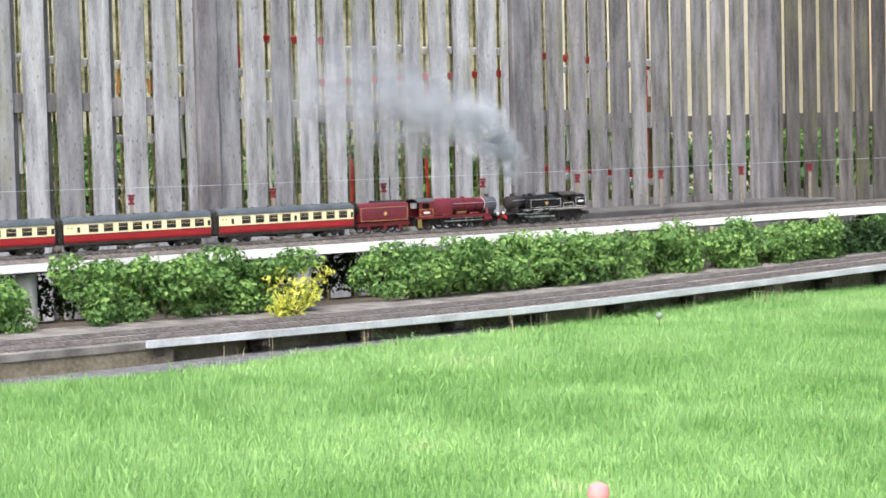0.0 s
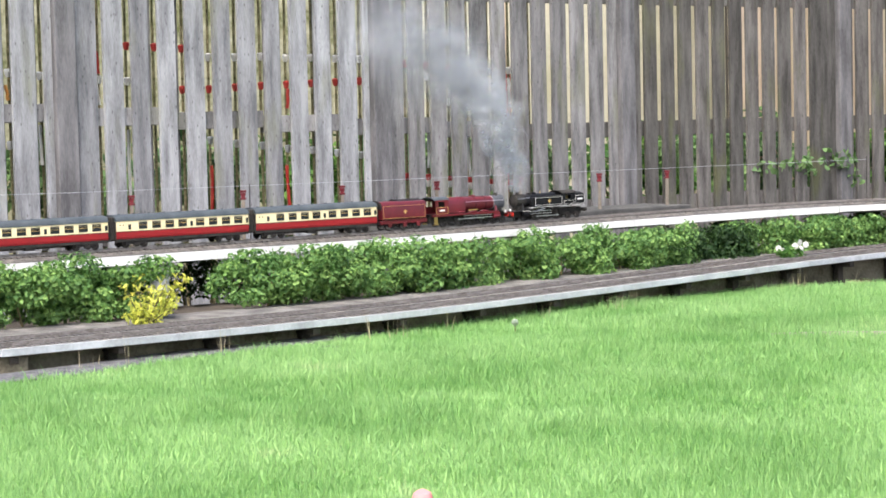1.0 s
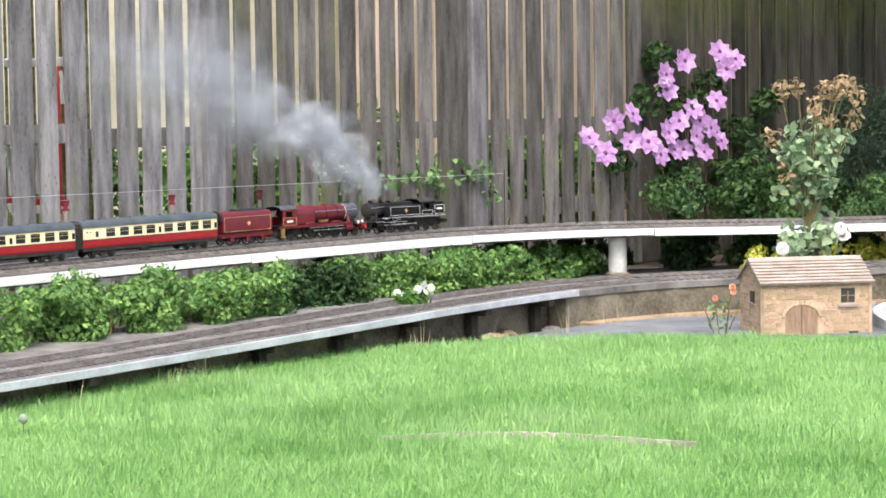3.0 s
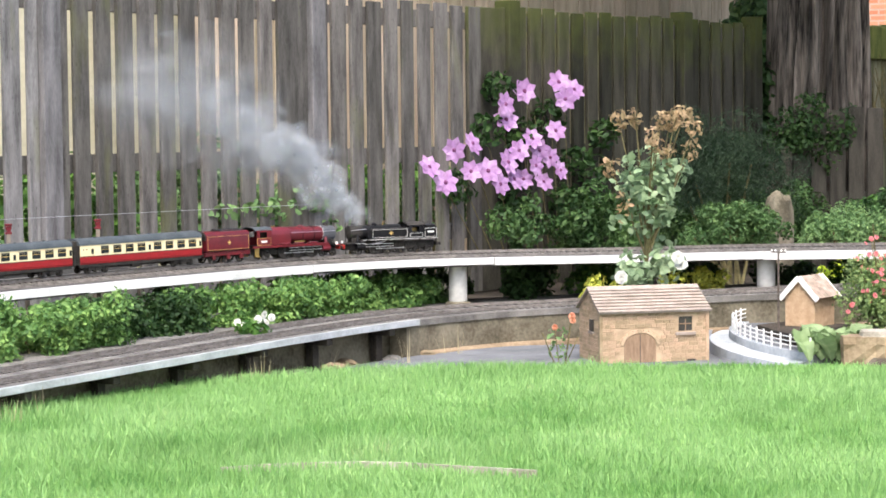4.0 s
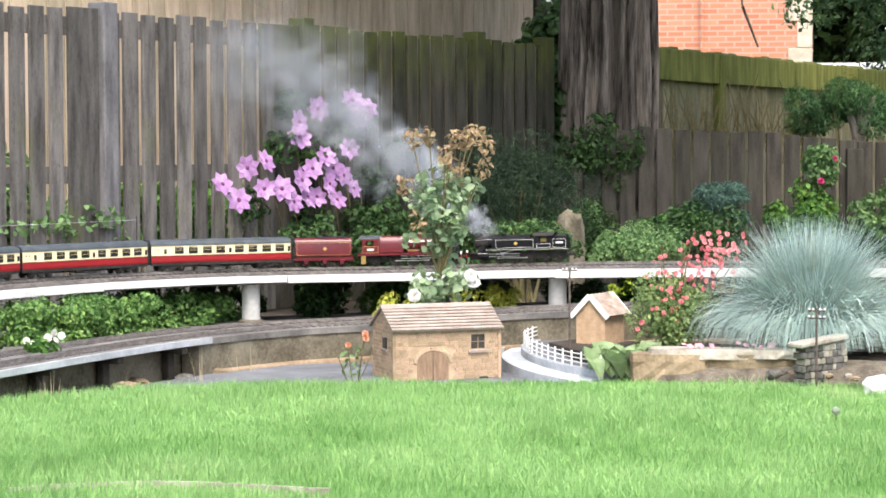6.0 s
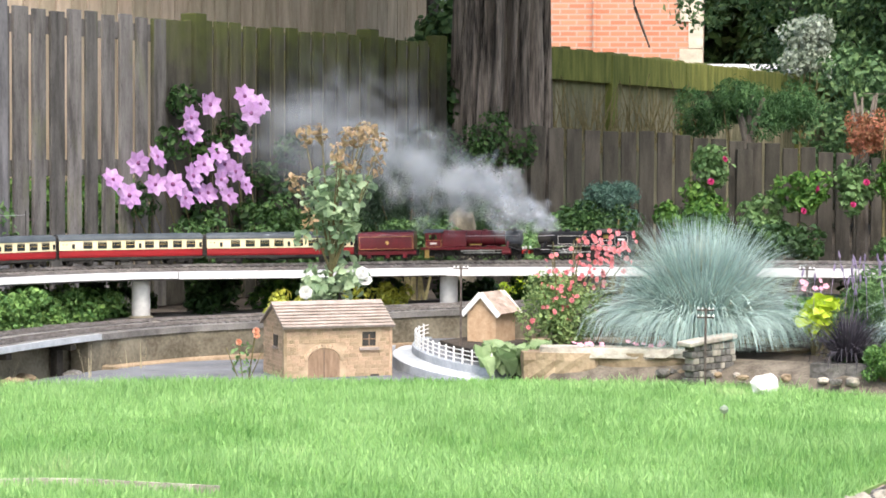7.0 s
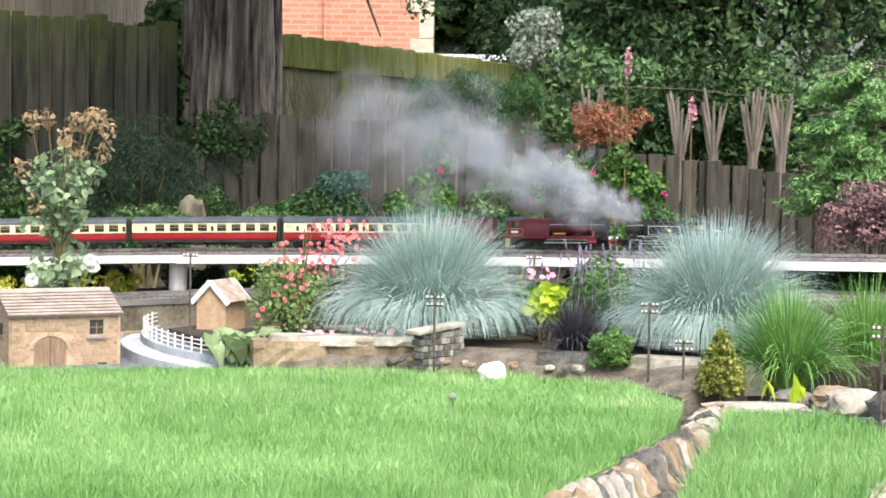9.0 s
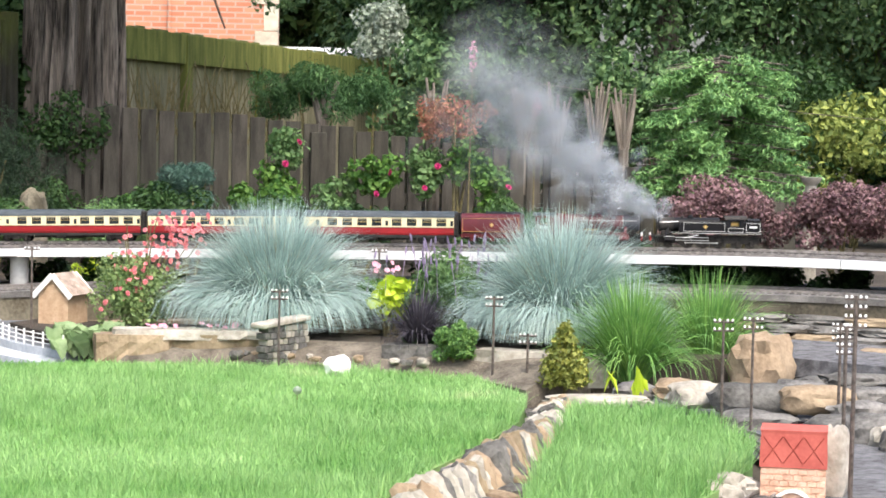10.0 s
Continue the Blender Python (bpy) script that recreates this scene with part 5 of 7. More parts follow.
moss_fence = thing("mossy_fence", pose(0, 0, 0), "old green mossy board fence running away behind the tree", "fence")


def moss_boards():
    g = random.Random(9)
    a, b = Vector((7.75, 12.1, 0)), Vector((15.6, 17.7, 0))
    w = (b - a).normalized()
    m = Matrix.Translation(a) @ Matrix.Rotation(math.atan2(w.y, w.x), 4, "Z")
    n = int((b - a).length / 0.155)
    for i in range(n):
        part("board", Build().box(i * 0.155, i * 0.155 + 0.15, 0, 0.02, 0.13, 1.65 + g.uniform(-0.01, 0.01), 0.002), MOSSREAR, moss_fence, m=m)
    for i in range(6):
        part("post", Build().box(i * 1.8, i * 1.8 + 0.12, -0.06, -0.002, 0.13, 1.63, 0.004), MOSSGREEN, moss_fence, m=m)
    for i in range(5):
        part("rail", Build().box(i * 1.8 + 0.122, i * 1.8 + 1.798, -0.05, -0.002, 1.42, 1.635, 0.004), MOSSGREEN, moss_fence, m=m)


MOSSGREEN = material("green algae timber", (0.08, 0.10, 0.022), (0.20, 0.215, 0.055), 0.95, scale=4, fine=60, bump=0.4, vary=0.15, stretch=(4, 4, 0.8))
moss_boards()
dry = thing("dry_creeper", pose(0, 0, 0), "tangle of dry bare creeper stems over the old fence", "climber")
b = Build()
g = random.Random(17)
for i in range(130):
    u = g.random()
    a = Vector((7.95 + 1.3 * u + g.uniform(-0.1, 0.1), 11.9 + 0.1 * u, 0.85 + g.uniform(0, 0.12)))
    e = a + Vector((g.uniform(-0.18, 0.18), g.uniform(-0.1, 0.1), g.uniform(0.2, 0.5)))
    b.rod(a, e, 0.006, 4, 0.003)
part("stem", b, STEM, dry)["kind"] = "stuff"
# pale boards of the neighbour's shed over the long fence
shed = thing("neighbour_shed", pose(0, 0, 0), "pale wooden shed wall of wide vertical boards behind the fence", "shed")
for i in range(41):
    part("board", fence_box(8.5 + i * 0.145, 8.5 + i * 0.145 + 0.135, 8.2, 8.22, 0.13, 3.2, 0.003), PALEWOOD, shed)
part("corner_post", fence_box(14.45, 14.6, 8.18, 8.3, 0.13, 3.2, 0.004), BROWNWOOD, shed)
part("backing", fence_box(8.5, 14.45, 8.225, 8.24, 0.13, 3.2), BROWNWOOD, shed)
q = polar(31.0, 14.3)
bush("shrub", (q.x, q.y, 0.85), (0.17, 0.3, 0.6), 3200, 0.07, DARKLEAF, "dark shrub filling the gap between fence and trunk", 246, 34, 0.16, 0.5)
q = polar(31.2, 15.5)
bush("shrub", (q.x, q.y, 1.2), (0.30, 0.4, 1.0), 6000, 0.08, TREELEAF, "tall leafy shrub behind the tree trunk", 247, 40, 0.2, 0.5)

BRICK = bpy.data.materials.new("red brickwork")
BRICK.use_nodes = True
bn, bl = BRICK.node_tree.nodes, BRICK.node_tree.links
tex = bn.new("ShaderNodeTexBrick")
tex.inputs["Color1"].default_value, tex.inputs["Color2"].default_value, tex.inputs["Mortar"].default_value = (0.55, 0.20, 0.11, 1), (0.66, 0.29, 0.17, 1), (0.50, 0.36, 0.28, 1)
tex.inputs["Scale"].default_value, tex.inputs["Mortar Size"].default_value = 1.0, 0.012
tex.inputs["Brick Width"].default_value, tex.inputs["Row Height"].default_value = 0.225, 0.075
bc = bn.new("ShaderNodeTexCoord")
bm_ = bn.new("ShaderNodeMapping")
bm_.inputs["Rotation"].default_value = (radians(90), 0, 0)
bl.new(bc.outputs["Object"], bm_.inputs["Vector"])
bl.new(bm_.outputs["Vector"], tex.inputs["Vector"])
bl.new(tex.outputs["Color"], bn["Principled BSDF"].inputs["Base Color"])
bu = bn.new("ShaderNodeBump")
bu.inputs["Strength"].default_value, bu.inputs["Distance"].default_value = 0.6, 0.01
bl.new(tex.outputs["Fac"], bu.inputs["Height"])
bu.invert = True
bl.new(bu.outputs["Normal"], bn["Principled BSDF"].inputs["Normal"])
bn["Principled BSDF"].inputs["Roughness"].default_value = 0.9
QUOIN = material("pale quoin stone", (0.50, 0.44, 0.33), (0.72, 0.66, 0.53), 0.9, scale=8, bump=0.3)
house = thing("brick_house", pose(18.27, 23.8, 0.1, 0, 0, -38), "far red brick house wall with pale corner stones", "house")
part("wall", Build().box(-3.0, 0, 0, 6, 0, 6), BRICK, house, "red brick wall")
for k in range(16):
    w = 0.30 if k % 2 else 0.18
    part("quoin", Build().box(-w, 0.02, -0.02, 0.3, k * 0.36, k * 0.36 + 0.352, 0.006), QUOIN, house)
part("downpipe", Build().rod((-1.45, -0.06, 0), (-1.45, -0.06, 6), 0.025, 8), BRICK, house)
part("roof", Build().loft([[(x, y, z) for y, z in ((-0.5, 5.9), (3, 8.2), (6.5, 5.9))] for x in (-3.3, 0.4)]), ROOFGREY, house)
conserv = single("conservatory_roof", Build().loft([[(x, y, z) for y, z in ((0, 1.66), (0, 1.70), (3.0, 1.93), (3.0, 1.89))] for x in (-0.6, 2.6)]), WHITE, "white sloping conservatory roof behind the fence", "roof", pose(15.9, 20.2, 0.08, 0, 0, -39))
for x in (-0.5, 2.5):
    part("post", Build().box(x - 0.04, x + 0.04, 0.02, 0.1, 0.05, 1.665), WHITE, conserv)

# far trees
def far_tree(x, y, h, r, mat, label, seed, n=6000, size=0.16, squash=1.0):
    t = thing("tree", pose(x, y, 0.1), label, "tree", "trees beyond the garden")
    b = Build()
    b.rod((0, 0, 0), (0, 0, h * 0.75), 0.16, 9, 0.05)
    g = random.Random(seed)
    for i in range(9):
        a, q = g.uniform(0, math.tau), g.uniform(0.2, 0.7)
        b.rod((0, 0, h * q), (math.cos(a) * r * 0.8, math.sin(a) * r * 0.8, h * (q + 0.25)), 0.06, 6, 0.015)
    part("trunk", b, BARK, t)
    leaves("crown", clump_set((0, 0, h * 0.55), (r, r, h * 0.48 * squash), 60, r * 0.27, seed), n, size, mat, t, seed + 7, 0.49, 0.3, 0, 0.3)


for k, (yaw, r, h, w, m) in enumerate(((38.4, 38, 9, 2.6, DARKLEAF), (39.6, 36, 9, 2.6, DARKLEAF), (41.0, 35, 9, 2.6, DARKLEAF), (41.5, 24, 6.5, 2.0, TREELEAF), (43.6, 22, 6.5, 2.2, TREELEAF), (45.5, 23, 7.5, 2.4, DARKLEAF), (47.6, 21, 6.5, 2.3, TREELEAF), (50.0, 22, 7.0, 2.3, TREELEAF), (52.9, 23, 5.0, 1.7, LIGHTTREE), (55.0, 22, 7, 2.5, TREELEAF), (58, 21, 7, 2.5, TREELEAF))):
    q = polar(yaw, r)
    far_tree(q.x, q.y, h, w, m, "tall leafy tree beyond the garden fence", 200 + k, 30000 if k < 3 else 18000 if m == LIGHTTREE else 38000, 0.20 if k < 3 else 0.085)
for k, yaw in enumerate((42.5, 45.0, 47.5, 50.0, 52.5, 55, 57.5)):
    q = polar(yaw, 17.5)
    bush("shrub", (q.x, q.y, 0.95 if k < 4 else 0.70), (0.8, 0.5, 0.75 if k < 4 else 0.55), 6500, 0.06, LIGHTTREE if k == 4 else DARKLEAF if k % 2 else TREELEAF, "tall shady shrub behind the far fence", 230 + k, 30, 0.22, 0.5, group="tall shrubs behind the fence")
q = polar(40.15, 19)
bush("silver_shrub", (q.x, q.y, 1.72), (0.20, 0.2, 0.36), 1500, 0.055, SILVERLEAF, "silvery green shrub beside the white roof", 240, 20, 0.12)
bush("cut_conifer", (8.78, 10.98, 1.15), (0.60, 0.26, 0.20), 13000, 0.042, DARKCONIFER, "broad clipped conifer with bare forked stems", 241, 46, 0.10, 0.2, 0.3, 0.5)
forked = thing("stump", pose(8.72, 10.88, 0.60), "bare forked conifer stem among the foliage", "stump")
part("trunk", Build().rod((0, 0, -0.45), (0, 0, 0.45), 0.05, 8, 0.035).rod((0, 0, 0.4), (-0.10, 0, 0.66), 0.03, 7, 0.015).rod((0, 0, 0.42), (0.10, -0.03, 0.68), 0.028, 7, 0.014).rod((0, 0, 0.5), (0.01, -0.03, 0.7), 0.02, 7, 0.012), PALEBARK, forked)
bush("acer", (8.95, 9.87, 1.02), (0.30, 0.2, 0.17), 1500, 0.038, ACER, "rust red Japanese maple before the fence", 242, 22, 0.07, 0.4, 0, 0.4)
for k, (x, y, h) in enumerate(((10.05, 10.42, 1.14), (10.24, 10.30, 1.16), (10.42, 10.12, 1.17), (10.58, 10.02, 1.14), (9.06, 10.19, 1.16))):
    t = thing("stump", pose(x, y, 0.13), "pale trunk of a hard pruned conifer with cut branch ends", "stump", "pruned stumps")
    g = random.Random(60 + k)
    part("trunk", Build().rod((0, 0, 0), (0, 0, h * 0.66), 0.045, 9, 0.034), PALEBARK, t)
    for i in range(13):
        a = g.uniform(0, math.tau)
        z = h * g.uniform(0.5, 0.68)
        part("branch", Build().rod((0, 0, z), (math.cos(a) * g.uniform(0.03, 0.12), math.sin(a) * 0.08, h + g.uniform(-0.12, 0.03)), 0.015, 7, 0.008), PALEBARK, t)


def layered_conifer(c, r, h, label, seed):
    t = thing("conifer", pose(c[0], c[1], 0.13), label, "tree")
    g = random.Random(seed)
    b = Build().rod((0, 0, 0), (0, 0, h * 0.9), 0.03, 8, 0.008)
    cl = []
    for i in range(110):
        z = h * g.uniform(0.42, 1.0)
        a = g.uniform(0, math.tau)
        q = r * (1.12 - 0.55 * (z / h)) * g.uniform(0.6, 1.1)
        e = Vector((math.cos(a) * q, math.sin(a) * q, z - 0.05))
        b.rod((0, 0, z), e, 0.008, 5, 0.003)
        for k in range(5):
            m = Vector((0, 0, z)).lerp(e, 0.35 + 0.16 * k)
            cl.append((m.x, m.y, m.z - 0.02 * k, 0.07, 0.07, 0.022))
    part("trunk", b, BARK, t)
    leaves("foliage", cl, 30000, 0.042, CONIFERLEAF, t, seed, 0.28, 0.2, 0.4, 0.35)
    return t


layered_conifer((9.43, 8.21), 0.62, 1.32, "bright green spreading conifer with layered sprays", 71)
bush("berberis", (8.55, 7.40, 0.55), (0.40, 0.28, 0.20), 9500, 0.022, BERBERIS, "purple leaved berberis shrub behind the raised deck", 72, 40, 0.08, 0.6)
bush("berberis", (8.95, 6.95, 0.56), (0.40, 0.3, 0.21), 9500, 0.022, BERBERIS, "dusky purple berberis hedge behind the raised deck", 73, 40, 0.08, 0.6)
bush("berberis", (9.25, 6.4, 0.55), (0.40, 0.3, 0.20), 5500, 0.028, BERBERIS, "dark purple berberis at the end of the raised deck", 74, 40, 0.08, 0.6)
urn = thing("urn", pose(9.45, 7.55, 0.13), "pale stone garden urn behind the berberis", "urn")
part("bowl", Build().turn([(0.04, 0), (0.04, 0.5), (0.03, 0.60), (0.05, 0.62), (0.06, 0.645), (0.04, 0.645)], 14), ROCKPALE, urn, smooth=True)
for k, (x, y, z, w) in enumerate(((8.05, 10.4, 0.85, 0.1), (8.0, 10.42, 0.62, 0.12), (8.5, 10.1, 0.68, 0.18), (8.75, 9.95, 0.72, 0.16), (8.95, 9.8, 0.75, 0.16), (9.15, 9.75, 0.6, 0.16), (8.3, 10.25, 0.55, 0.15), (7.85, 10.5, 0.55, 0.10))):
    t = thing("climbing_rose", pose(0, 0, 0), "climbing rose with green leaves on the brown fence", "climber", "climbers on the brown fence")
    leaves("foliage", clump_set((x, y, z), (w * 1.15, 0.06, w * 1.1), 12, 0.06, 300 + k), 800, 0.034, LEAFGREEN if k % 3 else LAVENDER, t, 310 + k, 0.7)
    if k in (0, 2, 3, 5):
        flowers(t, rose_head(0.019).mesh("red_rose", MAGENTA), [(x + 0.02, y - 0.12, z + 0.05), (x - 0.08, y - 0.12, z - 0.08)], seed=k)
foxglove = thing("foxglove", pose(8.9, 9.7, 0.13), "tall foxglove spire with purple bells", "flower")
part("stem", Build().rod((0, 0, 0), (0.02, 0, 1.35), 0.006, 6, 0.003).rod((0.35, -0.2, 0), (0.36, -0.2, 1.1), 0.006, 6, 0.003), STEM, foxglove)
leaves("bells", [(0.02, 0, 1.30, 0.022, 0.022, 0.09), (0.36, -0.2, 1.02, 0.022, 0.022, 0.09)], 90, 0.03, PALEPINK, foxglove, 4, 0.7)

b = Build()
line = [polar(yaw, 13.6, z) for yaw, z in ((41.61, 1.30), (44.3, 1.285), (45.8, 1.245), (47.4, 1.215), (49.5, 1.17), (51.5, 1.13), (54.5, 1.08))]
for p, q in zip(line, line[1:]):
    b.rod(p, q, 0.0024, 6)
cable = single("cable", b, PALEBARK, "thin dull cable strung across the end of the garden", "cable")
p = line[-1]
part("cable_post", Build().rod((p.x, p.y, 0.1), (p.x, p.y, p.z + 0.03), 0.03, 8), BROWNWOOD, cable)

# ---- road, beds and stone edging in the miniature landscape ----
def ribbon(path, d0, d1, o0, o1, z, step=0.15):
    b = Build()
    n = int((d1 - d0) / step)
    for i in range(n + 1):
        d = d0 + (d1 - d0) * i / n
        p, q = path.side(d, o0), path.side(d, o1)
        b.v += [(p.x, p.y, z), (q.x, q.y, z)]
    b.f += [(2 * i, 2 * i + 1, 2 * i + 3, 2 * i + 2) for i in range(n)]
    return b


def road_sheet():
    b = Build()
    n = 90
    for i in range(n + 1):
        p = LOWER.side(1.0 + 11.3 * i / n, 0.0)
        p.z = 0
        q = p * (1 - 0.95 / p.length)
        b.v += [(p.x, p.y, 0.168), (q.x, q.y, 0.168)]
    b.f += [(2 * i, 2 * i + 1, 2 * i + 3, 2 * i + 2) for i in range(n)]
    return b


single("wall_footing", LOWER.strip(D1 + 0.05, 12.2, [(-0.020, -0.14), (-0.016, -0.124), (-0.008, -0.119), (0.006, -0.117), (0.006, -0.14)]), ROCKTAN, "broken pale mortar footing along the wall", "footing", kind="structure")
single("road", road_sheet(), TARMAC, "smooth blue grey tarmac path below the retaining wall", "path", kind="structure")
single("gravel_yard", Build().add([(4.2, 2.6, 0.150), (6.0, 2.6, 0.150), (7.4, 4.4, 0.150), (6.5, 5.9, 0.150), (5.3, 5.0, 0.150), (4.7, 4.6, 0.150), (4.6, 3.9, 0.150), (4.3, 3.5, 0.150), (3.4, 3.0, 0.150), (3.0, 2.4, 0.150)], [tuple(range(10))]), GRAVEL, "dark grey gravel yard with narrow tracks", "gravel", kind="structure")
YARD = Path([(2.9, 2.75, 0.155), (3.6, 3.10, 0.155), (4.15, 3.38, 0.155), (4.52, 3.70, 0.155), (4.75, 4.05, 0.155), (4.72, 4.45, 0.155), (4.45, 4.75, 0.155)])
lay_track(YARD, 0.0, 0.008, 0.0, YARD.length, "garden_track", "narrow track curving round the lawn patch in gravel")
YARD2 = Path([(5.2, 2.9, 0.155), (5.6, 3.6, 0.155), (5.95, 4.3, 0.155), (5.9, 4.9, 0.155), (5.6, 5.3, 0.155)])
lay_track(YARD2, 0.0, 0.008, 0.0, YARD2.length, "garden_track", "narrow track curving through grey gravel")
single("gravel_bank", UPPER.strip(17.2, UPPER.length, [(-0.95, 0.14), (-0.95, 0.20), (-0.52, 0.22), (-0.52, 0.14)]), GRAVEL, "stepped gravel bank below the right hand wall", "gravel", kind="structure")
BED = [(4.06, 6.46), (4.30, 6.24), (4.56, 6.02), (4.85, 5.62), (5.05, 5.28), (5.10, 4.95), (5.35, 4.75), (5.75, 4.75), (5.97, 5.01), (5.61, 5.42), (5.27, 5.85), (4.93, 6.30), (4.56, 6.76), (4.31, 7.05), (4.16, 6.98), (4.10, 6.75)]
SOIL = material("crumbly dry soil", (0.065, 0.055, 0.042), (0.19, 0.165, 0.13), 0.95, scale=14, fine=90, bump=0.9)
bank_ = Build()
for a, b in (((4.30, 6.24), (4.10, 6.20)), ((4.56, 6.02), (4.36, 5.92)), ((4.72, 5.80), (4.60, 5.66)), ((4.85, 5.62), (4.72, 5.48)), ((5.05, 5.28), (4.85, 5.22)), ((5.10, 4.95), (4.78, 4.92))):
    bank_.v += [(*a, 0.268), ((a[0] + b[0]) / 2, (a[1] + b[1]) / 2, 0.243), (*b, 0.186), (*b, 0.12), (*a, 0.12)]
bank_.f += [(5 * i + j, 5 * i + (j + 1) % 5, 5 * i + 5 + (j + 1) % 5, 5 * i + 5 + j) for i in range(5) for j in range(5)] + [(0, 1, 2, 3, 4), (29, 28, 27, 26, 25)]
single("soil_bank", bank_, SOIL, "sloping bank of dry crumbly soil below the flower bed", "soil", kind="structure")
for k in range(16):
    g2 = random.Random(760 + k)
    u = g2.random()
    rock((4.40 + 0.36 * u + g2.uniform(-0.02, 0.06), 5.94 - 0.52 * u + g2.uniform(0, 0.06), 0.225), (g2.uniform(0.012, 0.026), g2.uniform(0.010, 0.02), g2.uniform(0.008, 0.016)), (ROCKTAN, ROCKPALE, ROCKGREY)[k % 3], "small loose stone on the soil bank", 760 + k, g2.uniform(0, 3), group="loose stones")
sheet("flower_bed", BED, 0.262, EARTH, "raised bed of dark soil behind stone edging", "flower bed", 0.14)


def slab(c, l, w, h, mat, parent, seed, spin):
    """A split stone: a broken outline and a few uneven beds on its face."""
    g = random.Random(seed)
    n = 26
    rim = []
    for i in range(n):
        a = i * math.tau / n
        e = (abs(math.cos(a)) ** 8 + abs(math.sin(a)) ** 8) ** (-1 / 8)
        rim.append((l * math.cos(a) * e + g.gauss(0, 0.004), w * math.sin(a) * e + g.gauss(0, 0.004)))
    beds = 3 if h < 0.03 else 5
    rings = []
    for j in range(beds):
        z = -h + 2 * h * j / (beds - 1)
        k = 1 - 0.02 * g.random() - (0.05 if j == beds - 1 else 0)
        rings.append([(x * (0.97 + 0.03 * k) + g.gauss(0, 0.002), y * k + 0.01 * (1 - k) + g.gauss(0, 0.003), z + (0.0015 * noise.noise(Vector((x * 14, y * 14, seed))) if 0 < j else 0)) for x, y in rim])
    return part("slab", Build().loft(rings), mat, parent, m=Matrix.Translation(c) @ Matrix.Rotation(spin, 4, "Z"))


ledge = thing("sandstone_ledge", pose(0, 0, 0), "flat brown sandstone slabs edging the flower bed", "stone wall", "bed edging")
for k, (x, y, z, l, a, h) in enumerate(((4.20, 6.24, 0.232, 0.13, -38, 0.05), (4.42, 6.08, 0.230, 0.16, -40, 0.055), (4.31, 6.17, 0.282, 0.20, -39, 0.016), (4.50, 6.01, 0.286, 0.10, -41, 0.014))):
    slab((x, y, z), l, 0.06 if k < 2 else 0.066, h, ROCKTAN if k < 2 else ROCKPALE, ledge, 31 + k, radians(a))
ledge2 = thing("pale_ledge", pose(0, 0, 0), "pale flat stones under the blue grass", "stone wall", "bed edging")
for k, (x, y, l, a, m) in enumerate(((4.86, 5.50, 0.13, -55, ROCKGREY), (5.02, 5.20, 0.14, -60, ROCKPALE), (5.10, 5.02, 0.11, -48, ROCKPALE))):
    slab((x, y, 0.222), l, 0.055, 0.052, m, ledge2, 41 + k, radians(a))


def stone_bridge():
    t = thing("model_bridge", pose(4.52, 5.83, 0.2, 0, 0, 12), "small model stone bridge end with a pale coping", "model bridge")
    b = Build()
    g = random.Random(4)
    for r in range(6):
        x = -0.11 + (0.012 if r % 2 else 0)
        while x < 0.10:
            l = g.uniform(0.018, 0.034)
            part("stone", Build().box(x, min(x + l - 0.002, 0.115), -0.022 + g.uniform(-0.002, 0.002), 0.022, r * 0.022, r * 0.022 + 0.020, 0.002), ROCKGREY if g.random() < 0.6 else ROCKPALE, t)
            x += l
    part("coping", Build().box(-0.12, 0.125, -0.032, 0.032, 0.133, 0.150, 0.004), ROCKPALE, t, "pale coping slab", pose(0, 0, 0, 0, -4, 0))


stone_bridge()
rock((4.54, 5.56, 0.215), (0.05, 0.03, 0.035), WHITE, "white broken tile lying at the bed edge", 5, 0.3, "tile_shard")

# stones set on edge along the channel
channel = thing("stone_channel", pose(0, 0, 0), "dry channel edged with upright tan and grey stones", "stone edging")
CH = Path([(2.2, 2.85), (3.05, 3.55), (3.45, 3.83), (3.88, 4.10), (4.28, 4.37), (4.62, 4.68)])
g = random.Random(21)
d = 0.55
k = 0
while d < CH.length:
    w = g.uniform(0.030, 0.062)
    q = CH.side(d, -0.045, 0.135)
    _, way = CH.at(d)
    m = (ROCKTAN, ROCKPALE, ROCKGREY, ROCKTAN, ROCKGREY)[g.randrange(5)]
    ob = rock((q.x, q.y, 0.140 + g.uniform(-0.01, 0.01)), (w * 0.52, 0.05, g.uniform(0.055, 0.075)), m, "", 70 + k, math.atan2(way.y, way.x) + g.uniform(-0.15, 0.15), "stone", rough=0.26, parent=channel, boxy=0.94)
    ob.matrix_basis = ob.matrix_basis @ Matrix.Rotation(radians(-24), 4, "X") @ Matrix.Rotation(g.uniform(-0.25, 0.25), 4, "Y")
    d += w * 0.98
    k += 1
d = 0.6
while d < CH.length - 0.15:
    q = CH.side(d, -0.135, 0.12)
    rock((q.x, q.y, 0.115), (g.uniform(0.05, 0.09), 0.035, 0.03), ROCKGREY if g.random() < 0.6 else ROCKTAN, "", 170 + k, g.uniform(0, 3), "stone", rough=0.2, parent=channel)
    d += 0.13
    k += 1

